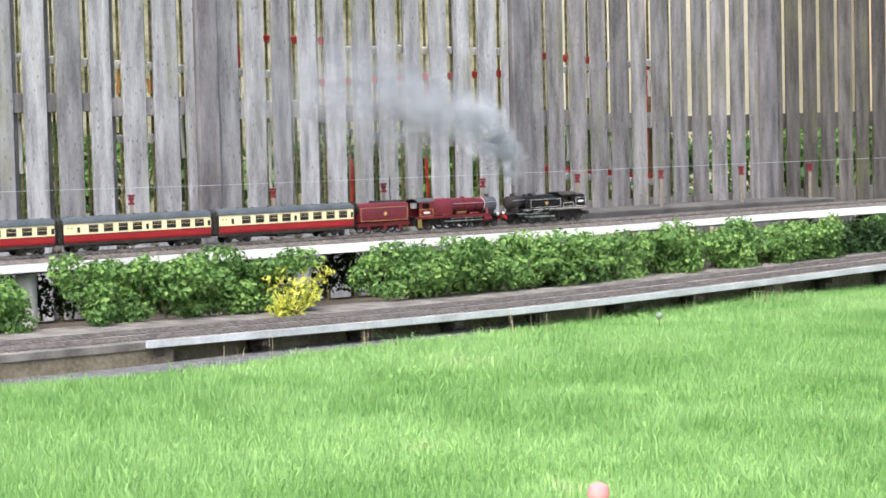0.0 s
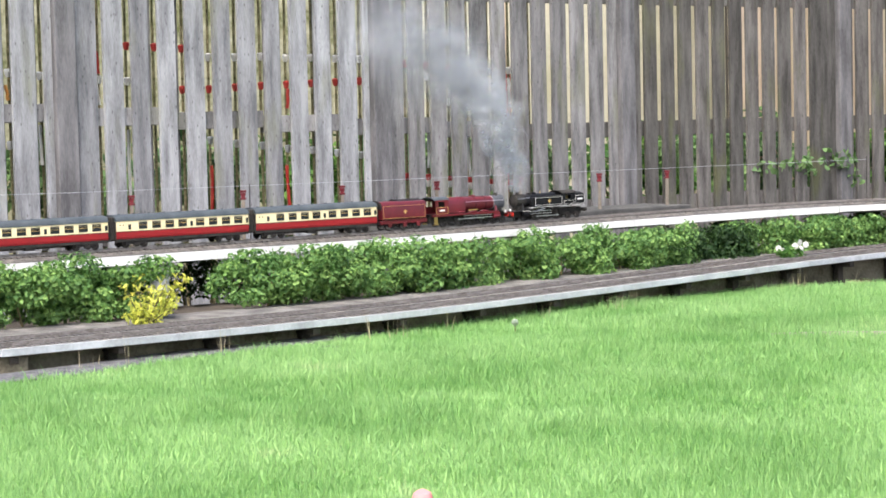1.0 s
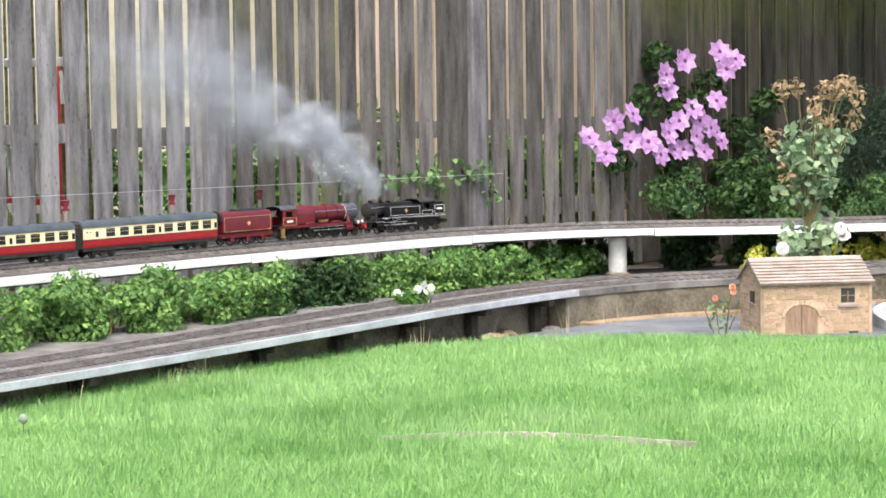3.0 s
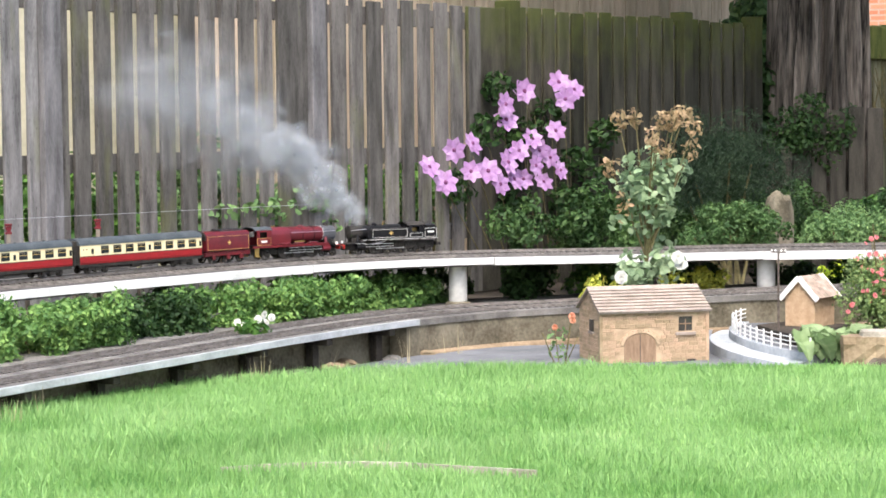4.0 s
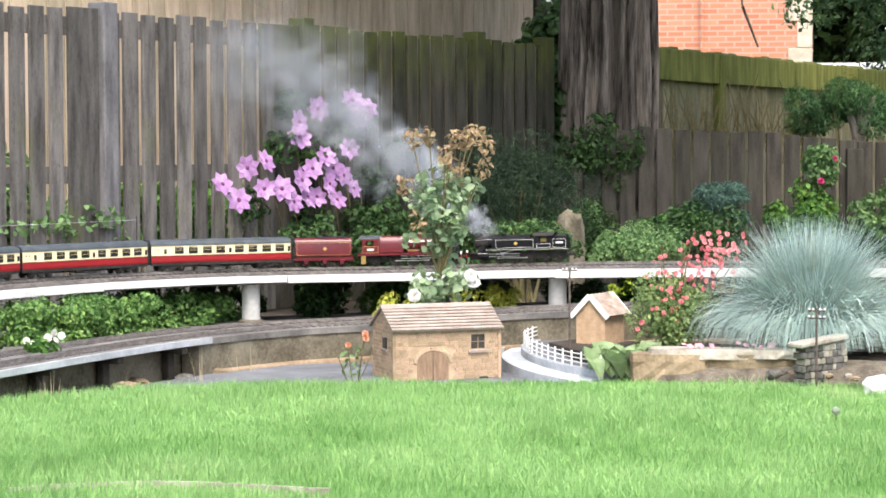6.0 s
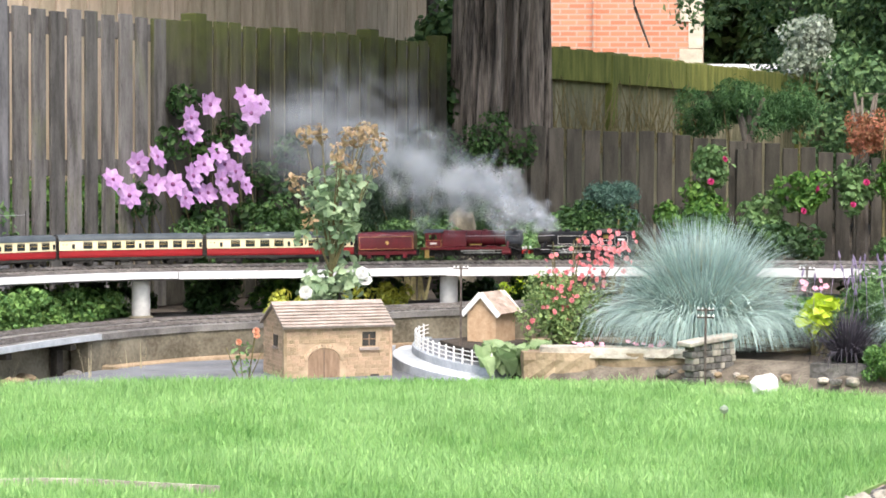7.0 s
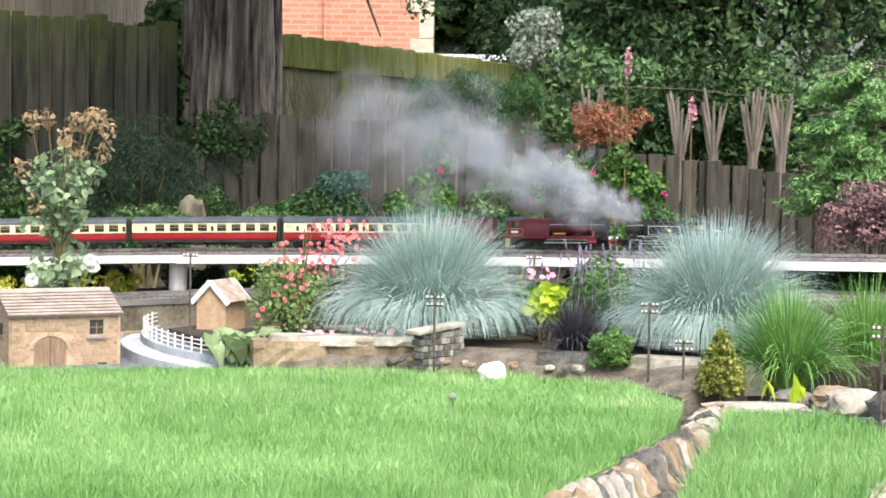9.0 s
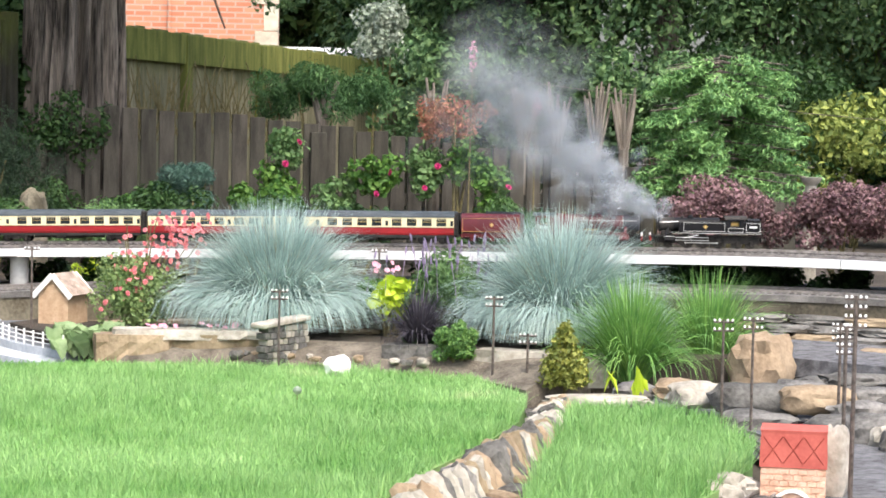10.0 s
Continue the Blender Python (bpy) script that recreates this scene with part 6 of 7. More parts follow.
# boulders and flat rocks beside the yard
rock((5.53, 4.60, 0.25), (0.115, 0.09, 0.105), ROCKTAN, "large golden sandstone boulder beside the green grass", 6, 0.3)
for k, (x, y, z, a, b, c, m, lab) in enumerate(((5.02, 4.50, 0.215, 0.07, 0.05, 0.035, ROCKTAN, "rounded tan rock by the lawn patch"), (5.0, 4.40, 0.21, 0.09, 0.05, 0.04, ROCKPALE, "pale cream rock by the lawn patch"), (5.05, 4.22, 0.21, 0.13, 0.06, 0.05, ROCKGREY, "long grey rock in the pile"), (5.12, 4.05, 0.225, 0.11, 0.06, 0.042, ROCKTAN, "flat brown rock in the pile"), (5.28, 3.98, 0.23, 0.09, 0.06, 0.03, ROCKGREY, "flat slate in the rock pile"), (5.05, 3.85, 0.17, 0.13, 0.09, 0.035, ROCKGREY, "broad dark slate under the pile"), (4.95, 4.12, 0.165, 0.11, 0.07, 0.03, ROCKGREY, "low grey slab under the pile"), (5.4, 4.12, 0.26, 0.10, 0.05, 0.02, ROCKGREY, "thin slate on the rock pile"), (5.0, 3.72, 0.18, 0.10, 0.07, 0.045, ROCKGREY, "grey rock at the end of the pile"), (4.80, 4.62, 0.185, 0.16, 0.04, 0.018, ROCKPALE, "flat pale stepping stone at the lawn edge"), (4.95, 4.62, 0.20, 0.06, 0.05, 0.03, ROCKGREY, "small grey rock by the dwarf conifer"))):
    rock((x, y, z), (a, b, c), m, lab, 80 + k, radians(-45 + 15 * math.sin(k * 2.1)), group="rock pile")
for k in range(16):
    q = UPPER.side(18.0 + k * 0.13, -0.62 - 0.10 * (k % 3), 0.22 + 0.028 * (2 - k % 3))
    p, w = UPPER.at(18.0 + k * 0.13)
    rock(q, (0.085, 0.05, 0.016), ROCKGREY if k % 4 else ROCKTAN, "flat slate laid in the dry stone bank", 110 + k, math.atan2(w.y, w.x), group="dry stone bank")
for row in range(4):
    for k in range(15):
        g2 = random.Random(900 + row * 20 + k)
        q = LOWER.side(LOWER.length - 3.1 + k * 0.19 + 0.08 * (row % 2), -0.03 - 0.032 * row)
        _, way = LOWER.at(LOWER.length - 3.1 + k * 0.19)
        rock((q.x, q.y, 0.352 - 0.030 * row), (g2.uniform(0.07, 0.105), 0.045, 0.015), (ROCKGREY, ROCKGREY, ROCKTAN)[g2.randrange(3)], "thin stone in the low dry stone wall", 900 + row * 20 + k, math.atan2(way.y, way.x) + g2.uniform(-0.12, 0.12), group="dry stone wall", boxy=0.93)
for k, (x, y, z, a, b, c) in enumerate(((5.22, 4.18, 0.235, 0.08, 0.05, 0.028), (5.32, 4.08, 0.20, 0.10, 0.06, 0.025), (5.16, 3.92, 0.20, 0.09, 0.06, 0.03), (5.34, 3.85, 0.235, 0.07, 0.05, 0.022), (5.24, 3.74, 0.19, 0.10, 0.06, 0.025), (5.45, 4.30, 0.22, 0.08, 0.05, 0.03))):
    rock((x, y, z), (a, b, c), ROCKGREY, "dark slate lump in the rock pile", 980 + k, radians(-50 + 20 * k % 60), group="rock pile", boxy=0.9)
for k in range(9):
    rock((4.75 + 0.11 * k * 0.5, 3.35 + 0.06 * k * 1.3, 0.165), (0.06, 0.045, 0.04), ROCKPALE if k % 3 else ROCKGREY, "pale stone edging beside the yard", 140 + k, k * 0.7, group="yard edging")

# ---- model buildings ----
SANDSTONE = material("model sandstone", (0.30, 0.215, 0.135), (0.48, 0.365, 0.25), 0.9, scale=24, fine=180, bump=0.4, vary=0.22)
MORTAR = material("sandy mortar", (0.34, 0.25, 0.165), (0.50, 0.38, 0.26), 0.95, scale=30, fine=200)
SLATE = material("pale stone slate", (0.25, 0.205, 0.175), (0.37, 0.315, 0.275), 0.9, scale=16, fine=120, bump=0.3, vary=0.10)
DOORWOOD = material("model door wood", (0.19, 0.125, 0.08), (0.31, 0.215, 0.145), 0.8, scale=20, stretch=(6, 6, 1))
DARKWINDOW = material("dark model window", (0.02, 0.02, 0.02), (0.06, 0.055, 0.05), 0.3, scale=20)
STONEBLOCKS = {}


def block_mesh(w):
    k = round(w, 3)
    if k not in STONEBLOCKS:
        STONEBLOCKS[k] = Build().box(-k / 2, k / 2, -0.0018, 0.001, 0.0005, 0.0130, 0.0010).mesh("stone", SANDSTONE)
    return STONEBLOCKS[k]


def stone_face(t, x0, x1, z0, z1, m, seed, holes=(), gable=None):
    """Courses of small stones on a wall's face (in its own x, z), left out at openings."""
    g = random.Random(seed)
    z = z0
    while z < z1 - 0.006:
        x = x0 - g.uniform(0, 0.01)
        while x < x1 - 0.004:
            w = g.choice((0.018, 0.024, 0.030, 0.036))
            a, b = max(x, x0), min(x + w, x1)
            c = (a + b) / 2
            top = z1 if gable is None else gable(c)
            if b - a > 0.008 and z + 0.012 <= top and not any(h0 - 0.002 < b and a < h1 + 0.002 and hz0 - 0.002 < z + 0.012 and z < hz1 + 0.002 for h0, h1, hz0, hz1 in holes):
                part("stone", block_mesh(b - a - 0.002), None, t, m=m @ Matrix.Translation((c, g.uniform(-0.0012, 0.0008), z)))
            x += w
        z += 0.0135


def stone_barn():
    t = thing("model_barn", pose(3.66, 6.93, 0.155, 0, 0, -9), "model sandstone barn with arched door and stone slate roof", "model building")
    W, D, H, R = 0.39, 0.25, 0.199, 0.068
    prof = [(-D / 2, 0), (-D / 2, H), (0, H + R - 0.006), (D / 2, H), (D / 2, 0)]
    part("wall", Build().loft([[(x, y, z) for y, z in prof] for x in (-W / 2, W / 2)]), MORTAR, t, "sandy rendered stone wall")
    holes = [(-0.115, 0.010, 0, 0.128), (0.085, 0.145, 0.115, 0.180)]
    stone_face(t, -W / 2, W / 2, 0.0, H - 0.004, Matrix.Translation((0, -D / 2, 0)), 1, holes)
    gm = Matrix.Translation((-W / 2, 0, 0)) @ Matrix.Rotation(radians(-90), 4, "Z")
    stone_face(t, -D / 2, D / 2, 0.0, H + R, gm, 2, [(0.00, 0.045, 0.115, 0.165)], lambda x: H + R * (1 - abs(x) / (D / 2)) - 0.010)
    # arched double door
    n = 10
    arch = [(-0.058, 0.0), (-0.058, 0.075)] + [(0.058 * math.cos(math.pi - math.pi * i / n), 0.075 + 0.040 * math.sin(math.pi * i / n)) for i in range(1, n)] + [(0.058, 0.075), (0.058, 0.0)]
    d = part("door", Build().loft([[(x - 0.053, y, z) for x, z in arch] for y in (-D / 2 - 0.003, -D / 2 + 0.01)]), DOORWOOD, t, "brown arched double door")
    part("door_gap", Build().box(-0.054, -0.052, -D / 2 - 0.0038, -D / 2, 0, 0.112), DARKWINDOW, d)
    for i in range(11):
        a = math.pi * (i + 0.5) / 11
        m = Matrix.Translation((-0.053 + 0.066 * math.cos(a), -D / 2, 0.075 + 0.048 * math.sin(a))) @ Matrix.Rotation(-a + math.pi / 2, 4, "Y")
        part("arch_stone", Build().box(-0.009, 0.009, -0.005, 0.004, -0.007, 0.007, 0.0015), SANDSTONE, t, m=m)
    w = part("window", Build().box(0.09, 0.14, -D / 2 - 0.001, -D / 2 + 0.01, 0.12, 0.17), DARKWINDOW, t, "dark small window")
    part("glazing_bar", Build().box(0.1135, 0.1165, -D / 2 - 0.003, -D / 2 - 0.001, 0.12, 0.16).box(0.09, 0.14, -D / 2 - 0.003, -D / 2 - 0.001, 0.143, 0.146), DOORWOOD, w)
    part("sill", Build().box(0.078, 0.152, -D / 2 - 0.010, -D / 2, 0.105, 0.116, 0.001), SLATE, w)
    part("vent", Build().box(0.12, 0.152, -D / 2 - 0.004, -D / 2 + 0.01, 0.0, 0.020), DARKWINDOW, t)
    w = part("window", Build().box(-0.004, 0.004, 0.0, 0.04, 0.12, 0.16), DARKWINDOW, t, m=Matrix.Translation((-W / 2 - 0.0005, -0.042, 0)))
    part("sill", Build().box(-0.008, 0.004, -0.006, 0.046, 0.110, 0.119, 0.001), SLATE, w)
    # stone slates in rows
    slope = math.atan2(R, D / 2)
    run = math.hypot(R, D / 2) + 0.018
    for s in (-1, 1):
        for r in range(8):
            g = random.Random(r + 10 * (s > 0))
            x = -W / 2 - 0.012
            while x < W / 2 + 0.01:
                wd = min(g.uniform(0.05, 0.09), W / 2 + 0.013 - x)
                u = run * (r / 8)
                m = Matrix.Translation((0, s * (D / 2 + 0.016), H - 0.012)) @ Matrix.Rotation(-s * slope, 4, "X")
                h = 0.0085 + g.uniform(0, 0.0012)
                prof = [(-s * u, 0.0), (-s * u, h), (-s * (u + run / 8 + 0.004), 0.0035), (-s * (u + run / 8 + 0.004), 0.0)]
                part("slate", Build().loft([[(q, y, z) for y, z in prof] for q in (x, x + wd - 0.0008)]), SLATE, t, m=m)
                x += wd
    part("ridge", Build().loft([[(x, y, z) for y, z in ((-0.014, H + R - 0.006), (0, H + R + 0.008), (0.014, H + R - 0.006))] for x in (-W / 2 - 0.012, W / 2 + 0.012)]), SLATE, t)
    for x in (-W / 2 - 0.001, W / 2 + 0.001):
        part("quoin", Build().box(x - 0.006, x + 0.006, -D / 2 - 0.005, -D / 2 + 0.01, 0, H - 0.002, 0.001), SANDSTONE, t)


stone_barn()


def brick_hut():
    t = thing("model_hut", pose(4.325, 6.885, 0.262, 0, 0, -61), "small model brick hut with white gable boards and tiled roof", "model building")
    W, D, H, R = 0.120, 0.148, 0.115, 0.062
    HUTBRICK = material("model orange brick", (0.46, 0.31, 0.19), (0.60, 0.44, 0.29), 0.9, scale=40, fine=220, bump=0.4)
    HUTTILE = material("model brown tile", (0.26, 0.20, 0.16), (0.42, 0.34, 0.28), 0.9, scale=24, bump=0.3, vary=0.2)
    prof = [(-W / 2, 0), (-W / 2, H), (0, H + R), (W / 2, H), (W / 2, 0)]
    part("wall", Build().loft([[(x, y, z) for x, z in prof] for y in (-D / 2, D / 2)]), HUTBRICK, t, "orange brick wall")
    slope = math.atan2(R, W / 2)
    run = math.hypot(R, W / 2) + 0.02
    for s in (-1, 1):
        base = Matrix.Translation((s * (W / 2 + 0.015), 0, H - 0.015)) @ Matrix.Rotation(s * slope, 4, "Y")
        for r in range(7):
            for k in range(6):
                y = -D / 2 - 0.008 + k * (D + 0.016) / 6
                x0, x1 = sorted((-s * run * r / 7, -s * (run * (r + 1) / 7 + 0.004)))
                part("tile", Build().box(x0, x1, y, y + (D + 0.016) / 6 - 0.001, 0.001 + (7 - r) * 0.0006, 0.005 + (7 - r) * 0.0006), HUTTILE, t, m=base)
        for y in (-D / 2 - 0.013, D / 2 + 0.009):
            x0, x1 = sorted((-s * (run + 0.002), s * 0.004))
            part("bargeboard", Build().box(x0, x1, y, y + 0.004, -0.010, 0.010, 0.0008), WHITE, t, "white gable board", base)
    for r in range(9):
        b = Build()
        for k in range(5):
            x = -W / 2 + 0.003 + k * 0.026 + (0.013 if r % 2 else 0)
            if x + 0.024 < W / 2:
                b.box(x, x + 0.024, -D / 2 - 0.0012, -D / 2 + 0.002, r * 0.0145 + 0.002, r * 0.0145 + 0.0145)
        c = part("brick_course", b, HUTBRICK, t)


brick_hut()


def red_roof_house():
    t = thing("model_signal_box", pose(4.05, 3.262, 0.13, 0, 0, -52), "model brick building with a red trellis parapet roof", "model building")
    REDROOF = material("red painted roof", (0.36, 0.075, 0.06), (0.50, 0.13, 0.10), 0.8, scale=16, fine=120)
    PINKBRICK = material("model pink brick", (0.52, 0.30, 0.20), (0.72, 0.48, 0.36), 0.9, scale=40, fine=200, bump=0.3)
    part("wall", Build().box(-0.075, 0.075, -0.06, 0.06, 0, 0.098), PINKBRICK, t, "pink brick wall")
    for r in range(7):
        for k in range(7):
            x = -0.074 + k * 0.0215 + (0.0105 if r % 2 else 0)
            if x < 0.065:
                part("brick", Build().box(x, min(x + 0.0195, 0.0745), -0.0625, -0.059, r * 0.0138 + 0.001, r * 0.0138 + 0.0128, 0.0006), PINKBRICK, t)
    part("roof", Build().loft([[(x * k, y * k, z) for x, y in ((-0.078, -0.064), (0.078, -0.064), (0.078, 0.064), (-0.078, 0.064))] for k, z in ((1, 0.099), (1.0, 0.103), (0.97, 0.178), (0.99, 0.186))]), REDROOF, t, "red sloping roof")
    trim = material("dark red trim", (0.25, 0.04, 0.03), (0.35, 0.07, 0.05), 0.7)
    for i in range(3):
        x = -0.07 + i * 0.047
        part("lattice_bar", Build().rod((x, -0.0645, 0.11), (x + 0.045, -0.063, 0.172), 0.0012, 4), trim, t)
        part("lattice_bar", Build().rod((x + 0.045, -0.0645, 0.11), (x, -0.063, 0.172), 0.0012, 4), trim, t)
    part("arch", Build().loft([[(0.05 * math.cos(a) * q, y, 0.05 * math.sin(a) * q) for a in np.linspace(0, math.pi, 11)] + [(0.042 * math.cos(a) * q, y, 0.042 * math.sin(a) * q) for a in np.linspace(math.pi, 0, 11)] for q in (1,) for y in (-0.068, -0.058)]), WHITE, t, "pale stone arch")
    for k in range(5):
        rock((3.97 - 0.035 * k, 3.33 - 0.01 * k * (k % 2), 0.165 + 0.012 * (k % 3)), (0.035, 0.03, 0.025), ROCKPALE, "pale squared stone beside the red roofed model", 190 + k, k, group="pale squared stones")
    rock((4.17, 3.24, 0.22), (0.045, 0.04, 0.09), ROCKPALE, "tall pale stone block beside the red roofed model", 197, 0.4)


red_roof_house()


# ---- white railed viaduct ----
def viaduct():
    t = thing("model_viaduct", pose(0, 0, 0), "curved pale grey model platform with white post and rail fencing", "model platform")
    PALEGREY = material("pale blue grey concrete", (0.30, 0.33, 0.36), (0.50, 0.53, 0.56), 0.8, scale=12, fine=90, bump=0.2)
    curve = Path([(4.386, 7.199, 0.262), (4.231, 7.174, 0.258), (4.127, 7.093, 0.25), (4.05, 6.96, 0.245), (4.005, 6.811, 0.236), (3.99, 6.615, 0.226), (4.022, 6.40, 0.216)])
    L = curve.length
    part("platform", curve.strip(0, L, [(-0.012, -0.10), (-0.012, 0.0), (0.012, 0.0), (0.012, -0.10)], 0.05), PALEGREY, t)
    part("pavement", curve.strip(0.12, L, [(-0.085, -0.10), (-0.085, -0.034), (-0.075, -0.030), (-0.014, -0.026), (-0.014, -0.10)], 0.05), PALEGREY, t, "pale curved pavement")
    part("roadway", curve.strip(0.0, L, [(0.014, -0.06), (0.014, -0.006), (0.12, -0.004), (0.12, -0.06)], 0.05), TARMAC, t, "dark tarmac roadway")
    for h in (0.014, 0.029, 0.044):
        part("rail", curve.strip(0.0, L, [(-0.0016, h), (-0.0016, h + 0.003), (0.0016, h + 0.003), (0.0016, h)], 0.04), WHITE, t, "white fence rail")
    n = 20
    for i in range(n + 1):
        q, _ = curve.at(L * i / n)
        part("post", Build().box(q.x - 0.0028, q.x + 0.0028, q.y - 0.0028, q.y + 0.0028, q.z - 0.004, q.z + 0.054, 0.001), WHITE, t)
    back = Path([(3.98, 7.22), (4.10, 7.28), (4.24, 7.30)])
    part("platform", back.strip(0, back.length, [(-0.05, 0.16), (-0.05, 0.225), (0.05, 0.225), (0.05, 0.16)]), PALEGREY, t)
    for h in (0.236, 0.250, 0.264):
        part("rail", back.strip(0, back.length, [(-0.002, h), (-0.002, h + 0.0035), (0.002, h + 0.0035), (0.002, h)]), WHITE, t)
    for i in range(6):
        q = back.side(back.length * i / 5, 0.0, 0)
        part("post", Build().box(q.x - 0.003, q.x + 0.003, q.y - 0.003, q.y + 0.003, 0.215, 0.274, 0.001), WHITE, t)


viaduct()
INSUL = WHITE
POLEWOOD = material("dark pole wood", (0.05, 0.04, 0.035), (0.14, 0.115, 0.10), 0.85, scale=30)


def telegraph_pole(x, y, z0, z1, arms=2, label="model telegraph pole with white insulators on its crossarms", r=0.0045, wide=0.028, gap=0.024):
    t = thing("telegraph_pole", pose(x, y, 0, 0, 0, -45), label, "model pole", "telegraph poles")
    part("pole", Build().rod((0, 0, z0 - 0.05), (0, 0, z1), r, 8, r * 0.8), POLEWOOD, t)
    for k in range(arms):
        z = z1 - 0.008 - gap * k
        part("crossarm", Build().box(-wide, wide, -0.003, 0.003, z - 0.0025, z + 0.0025, 0.0006), POLEWOOD, t)
        for i in (-1.0, -0.45, 0.45, 1.0):
            part("insulator", Build().turn([(0.003, z + 0.002), (0.0034, z + 0.006), (0.002, z + 0.009)], 8, Matrix.Translation((i * wide * 0.88, 0, 0))), INSUL, t)


for x, y, a, b, n in ((4.87, 5.17, 0.2, 0.46, 2), (4.89, 5.03, 0.2, 0.35, 2), (4.62, 3.98, 0.16, 0.49, 2), (4.83, 4.05, 0.2, 0.48, 2), (4.42, 5.72, 0.2, 0.46, 2), (4.11, 6.75, 0.2, 0.55, 1), (5.10, 6.02, 0.26, 0.56, 1), (4.20, 3.30, 0.13, 0.30, 1)):
    telegraph_pole(x, y, a, b, n)
telegraph_pole(4.135, 3.16, 0.13, 0.63, 4, "tall model telegraph pole with four crossarms of white insulators", 0.006, 0.026, 0.022)
telegraph_pole(4.62, 3.56, 0.13, 0.50, 4, "tall model telegraph pole standing on the gravel yard", 0.006, 0.024, 0.02)
telegraph_pole(5.1, 3.95, 0.13, 0.46, 3, "model telegraph pole behind the rock pile", 0.005, 0.024, 0.02)

# ---- garden plants ----
def fescue(x, y, z, n, length, label, seed):
    t = thing("blue_grass", pose(0, 0, 0), label, "ornamental grass", "blue grasses")
    arcs("tuft", (x, y, z), n, length, 2.5, 0.0015, FESCUE, t, seed, 0.84, 0.10, 6)
    arcs("dry_tuft", (x, y, z), n // 8, length * 0.85, 1.6, 0.0014, STRAW, t, seed + 1, 0.7, 0.06, 5)


fescue(4.75, 6.17, 0.285, 9500, 0.44, "large mound of blue grass arching over the stone ledge", 401)
fescue(5.36, 5.36, 0.282, 9500, 0.44, "large mound of blue grass with straw coloured centre", 411)


def reed(x, y, z, n, length, label, seed, spread=1.5):
    t = thing("green_grass_clump", pose(0, 0, 0), label, "ornamental grass", "green grass clumps")
    arcs("tuft", (x, y, z), n, length, spread, 0.0024, REEDGREEN, t, seed, 0.9, 0.06, 6)


reed(5.22, 4.88, 0.20, 1300, 0.345, "bright green arching grass clump beside the rocks", 421)
reed(5.62, 4.90, 0.255, 700, 0.295, "bright green arching grass clump behind the boulder", 422)
t = thing("black_grass", pose(0, 0, 0), "clump of near black strap leaved grass", "ornamental grass")
arcs("tuft", (4.90, 5.57, 0.262), 520, 0.19, 1.5, 0.003, MONDO, t, 431, 1.2, 0.03)
bush("lime_plant", (5.04, 5.87, 0.375), (0.07, 0.06, 0.07), 230, 0.055, LIMELEAF, "lime yellow broad leaved plant in the bed", 432, 10, 0.04, 0.9)
bush("lavender", (5.18, 5.72, 0.42), (0.16, 0.12, 0.12), 2600, 0.05, LAVENDER, "green lavender bush in the flower bed", 433, 18, 0.06, 0.15)
t = thing("lavender_flowers", pose(0, 0, 0), "purple lavender flower spikes", "flower")
g = random.Random(12)
LAVSPIKE = Build().rod((0, 0, -0.12), (0, 0, 0), 0.0012, 4)
LAVSPIKE.turn([(0.001, 0), (0.0042, 0.006), (0.0038, 0.020), (0.001, 0.030)], 6)
LAVMESH = LAVSPIKE.mesh("lavender_spike", PURPLE)
for i in range(60):
    part("spike", LAVMESH, None, t, m=pose(5.18 + g.gauss(0, 0.11), 5.72 + g.gauss(0, 0.08), 0.53 + g.uniform(-0.07, 0.08), g.uniform(-15, 15), g.uniform(-15, 15), 0))
bush("box_ball", (4.88, 5.36, 0.272), (0.080, 0.080, 0.080), 6500, 0.011, HEDGELEAF, "small clipped round box bush at the lawn edge", 441, 60, 0.022, 0.6)
t = thing("dwarf_conifer", pose(0, 0, 0), "small conical yellow green dwarf conifer by the lawn", "shrub")
leaves("foliage", [(4.93 + math.cos(a) * q * 0.5, 4.90 + math.sin(a) * q * 0.5, 0.2 + h, q * 0.6, q * 0.6, 0.02) for h, q in ((0.01, 0.09), (0.04, 0.085), (0.07, 0.075), (0.10, 0.06), (0.13, 0.045), (0.16, 0.03), (0.18, 0.018)) for a in (0, 1.5, 3, 4.5)], 2600, 0.016, leafy("yellow green needle", (0.14, 0.17, 0.03), (0.34, 0.36, 0.09), 0.4), t, 442, 0.5)
part("stem", Build().rod((4.93, 4.90, 0.12), (4.93, 4.90, 0.36), 0.006, 6, 0.002), STEM, t)
t = thing("broad_leaf_plant", pose(0, 0, 0), "pair of bright upright young leaves by the stepping stone", "plant")
leaves("leaf", [(4.83, 4.60, 0.235, 0.015, 0.015, 0.01), (4.90, 4.55, 0.24, 0.02, 0.02, 0.01)], 7, 0.085, LIMELEAF, t, 443, 0.35, 0.0, 0, -1.5)
hosta = thing("hosta", pose(0, 0, 0), "pale green hosta with broad leaves beside the white fence", "plant")
g = random.Random(14)
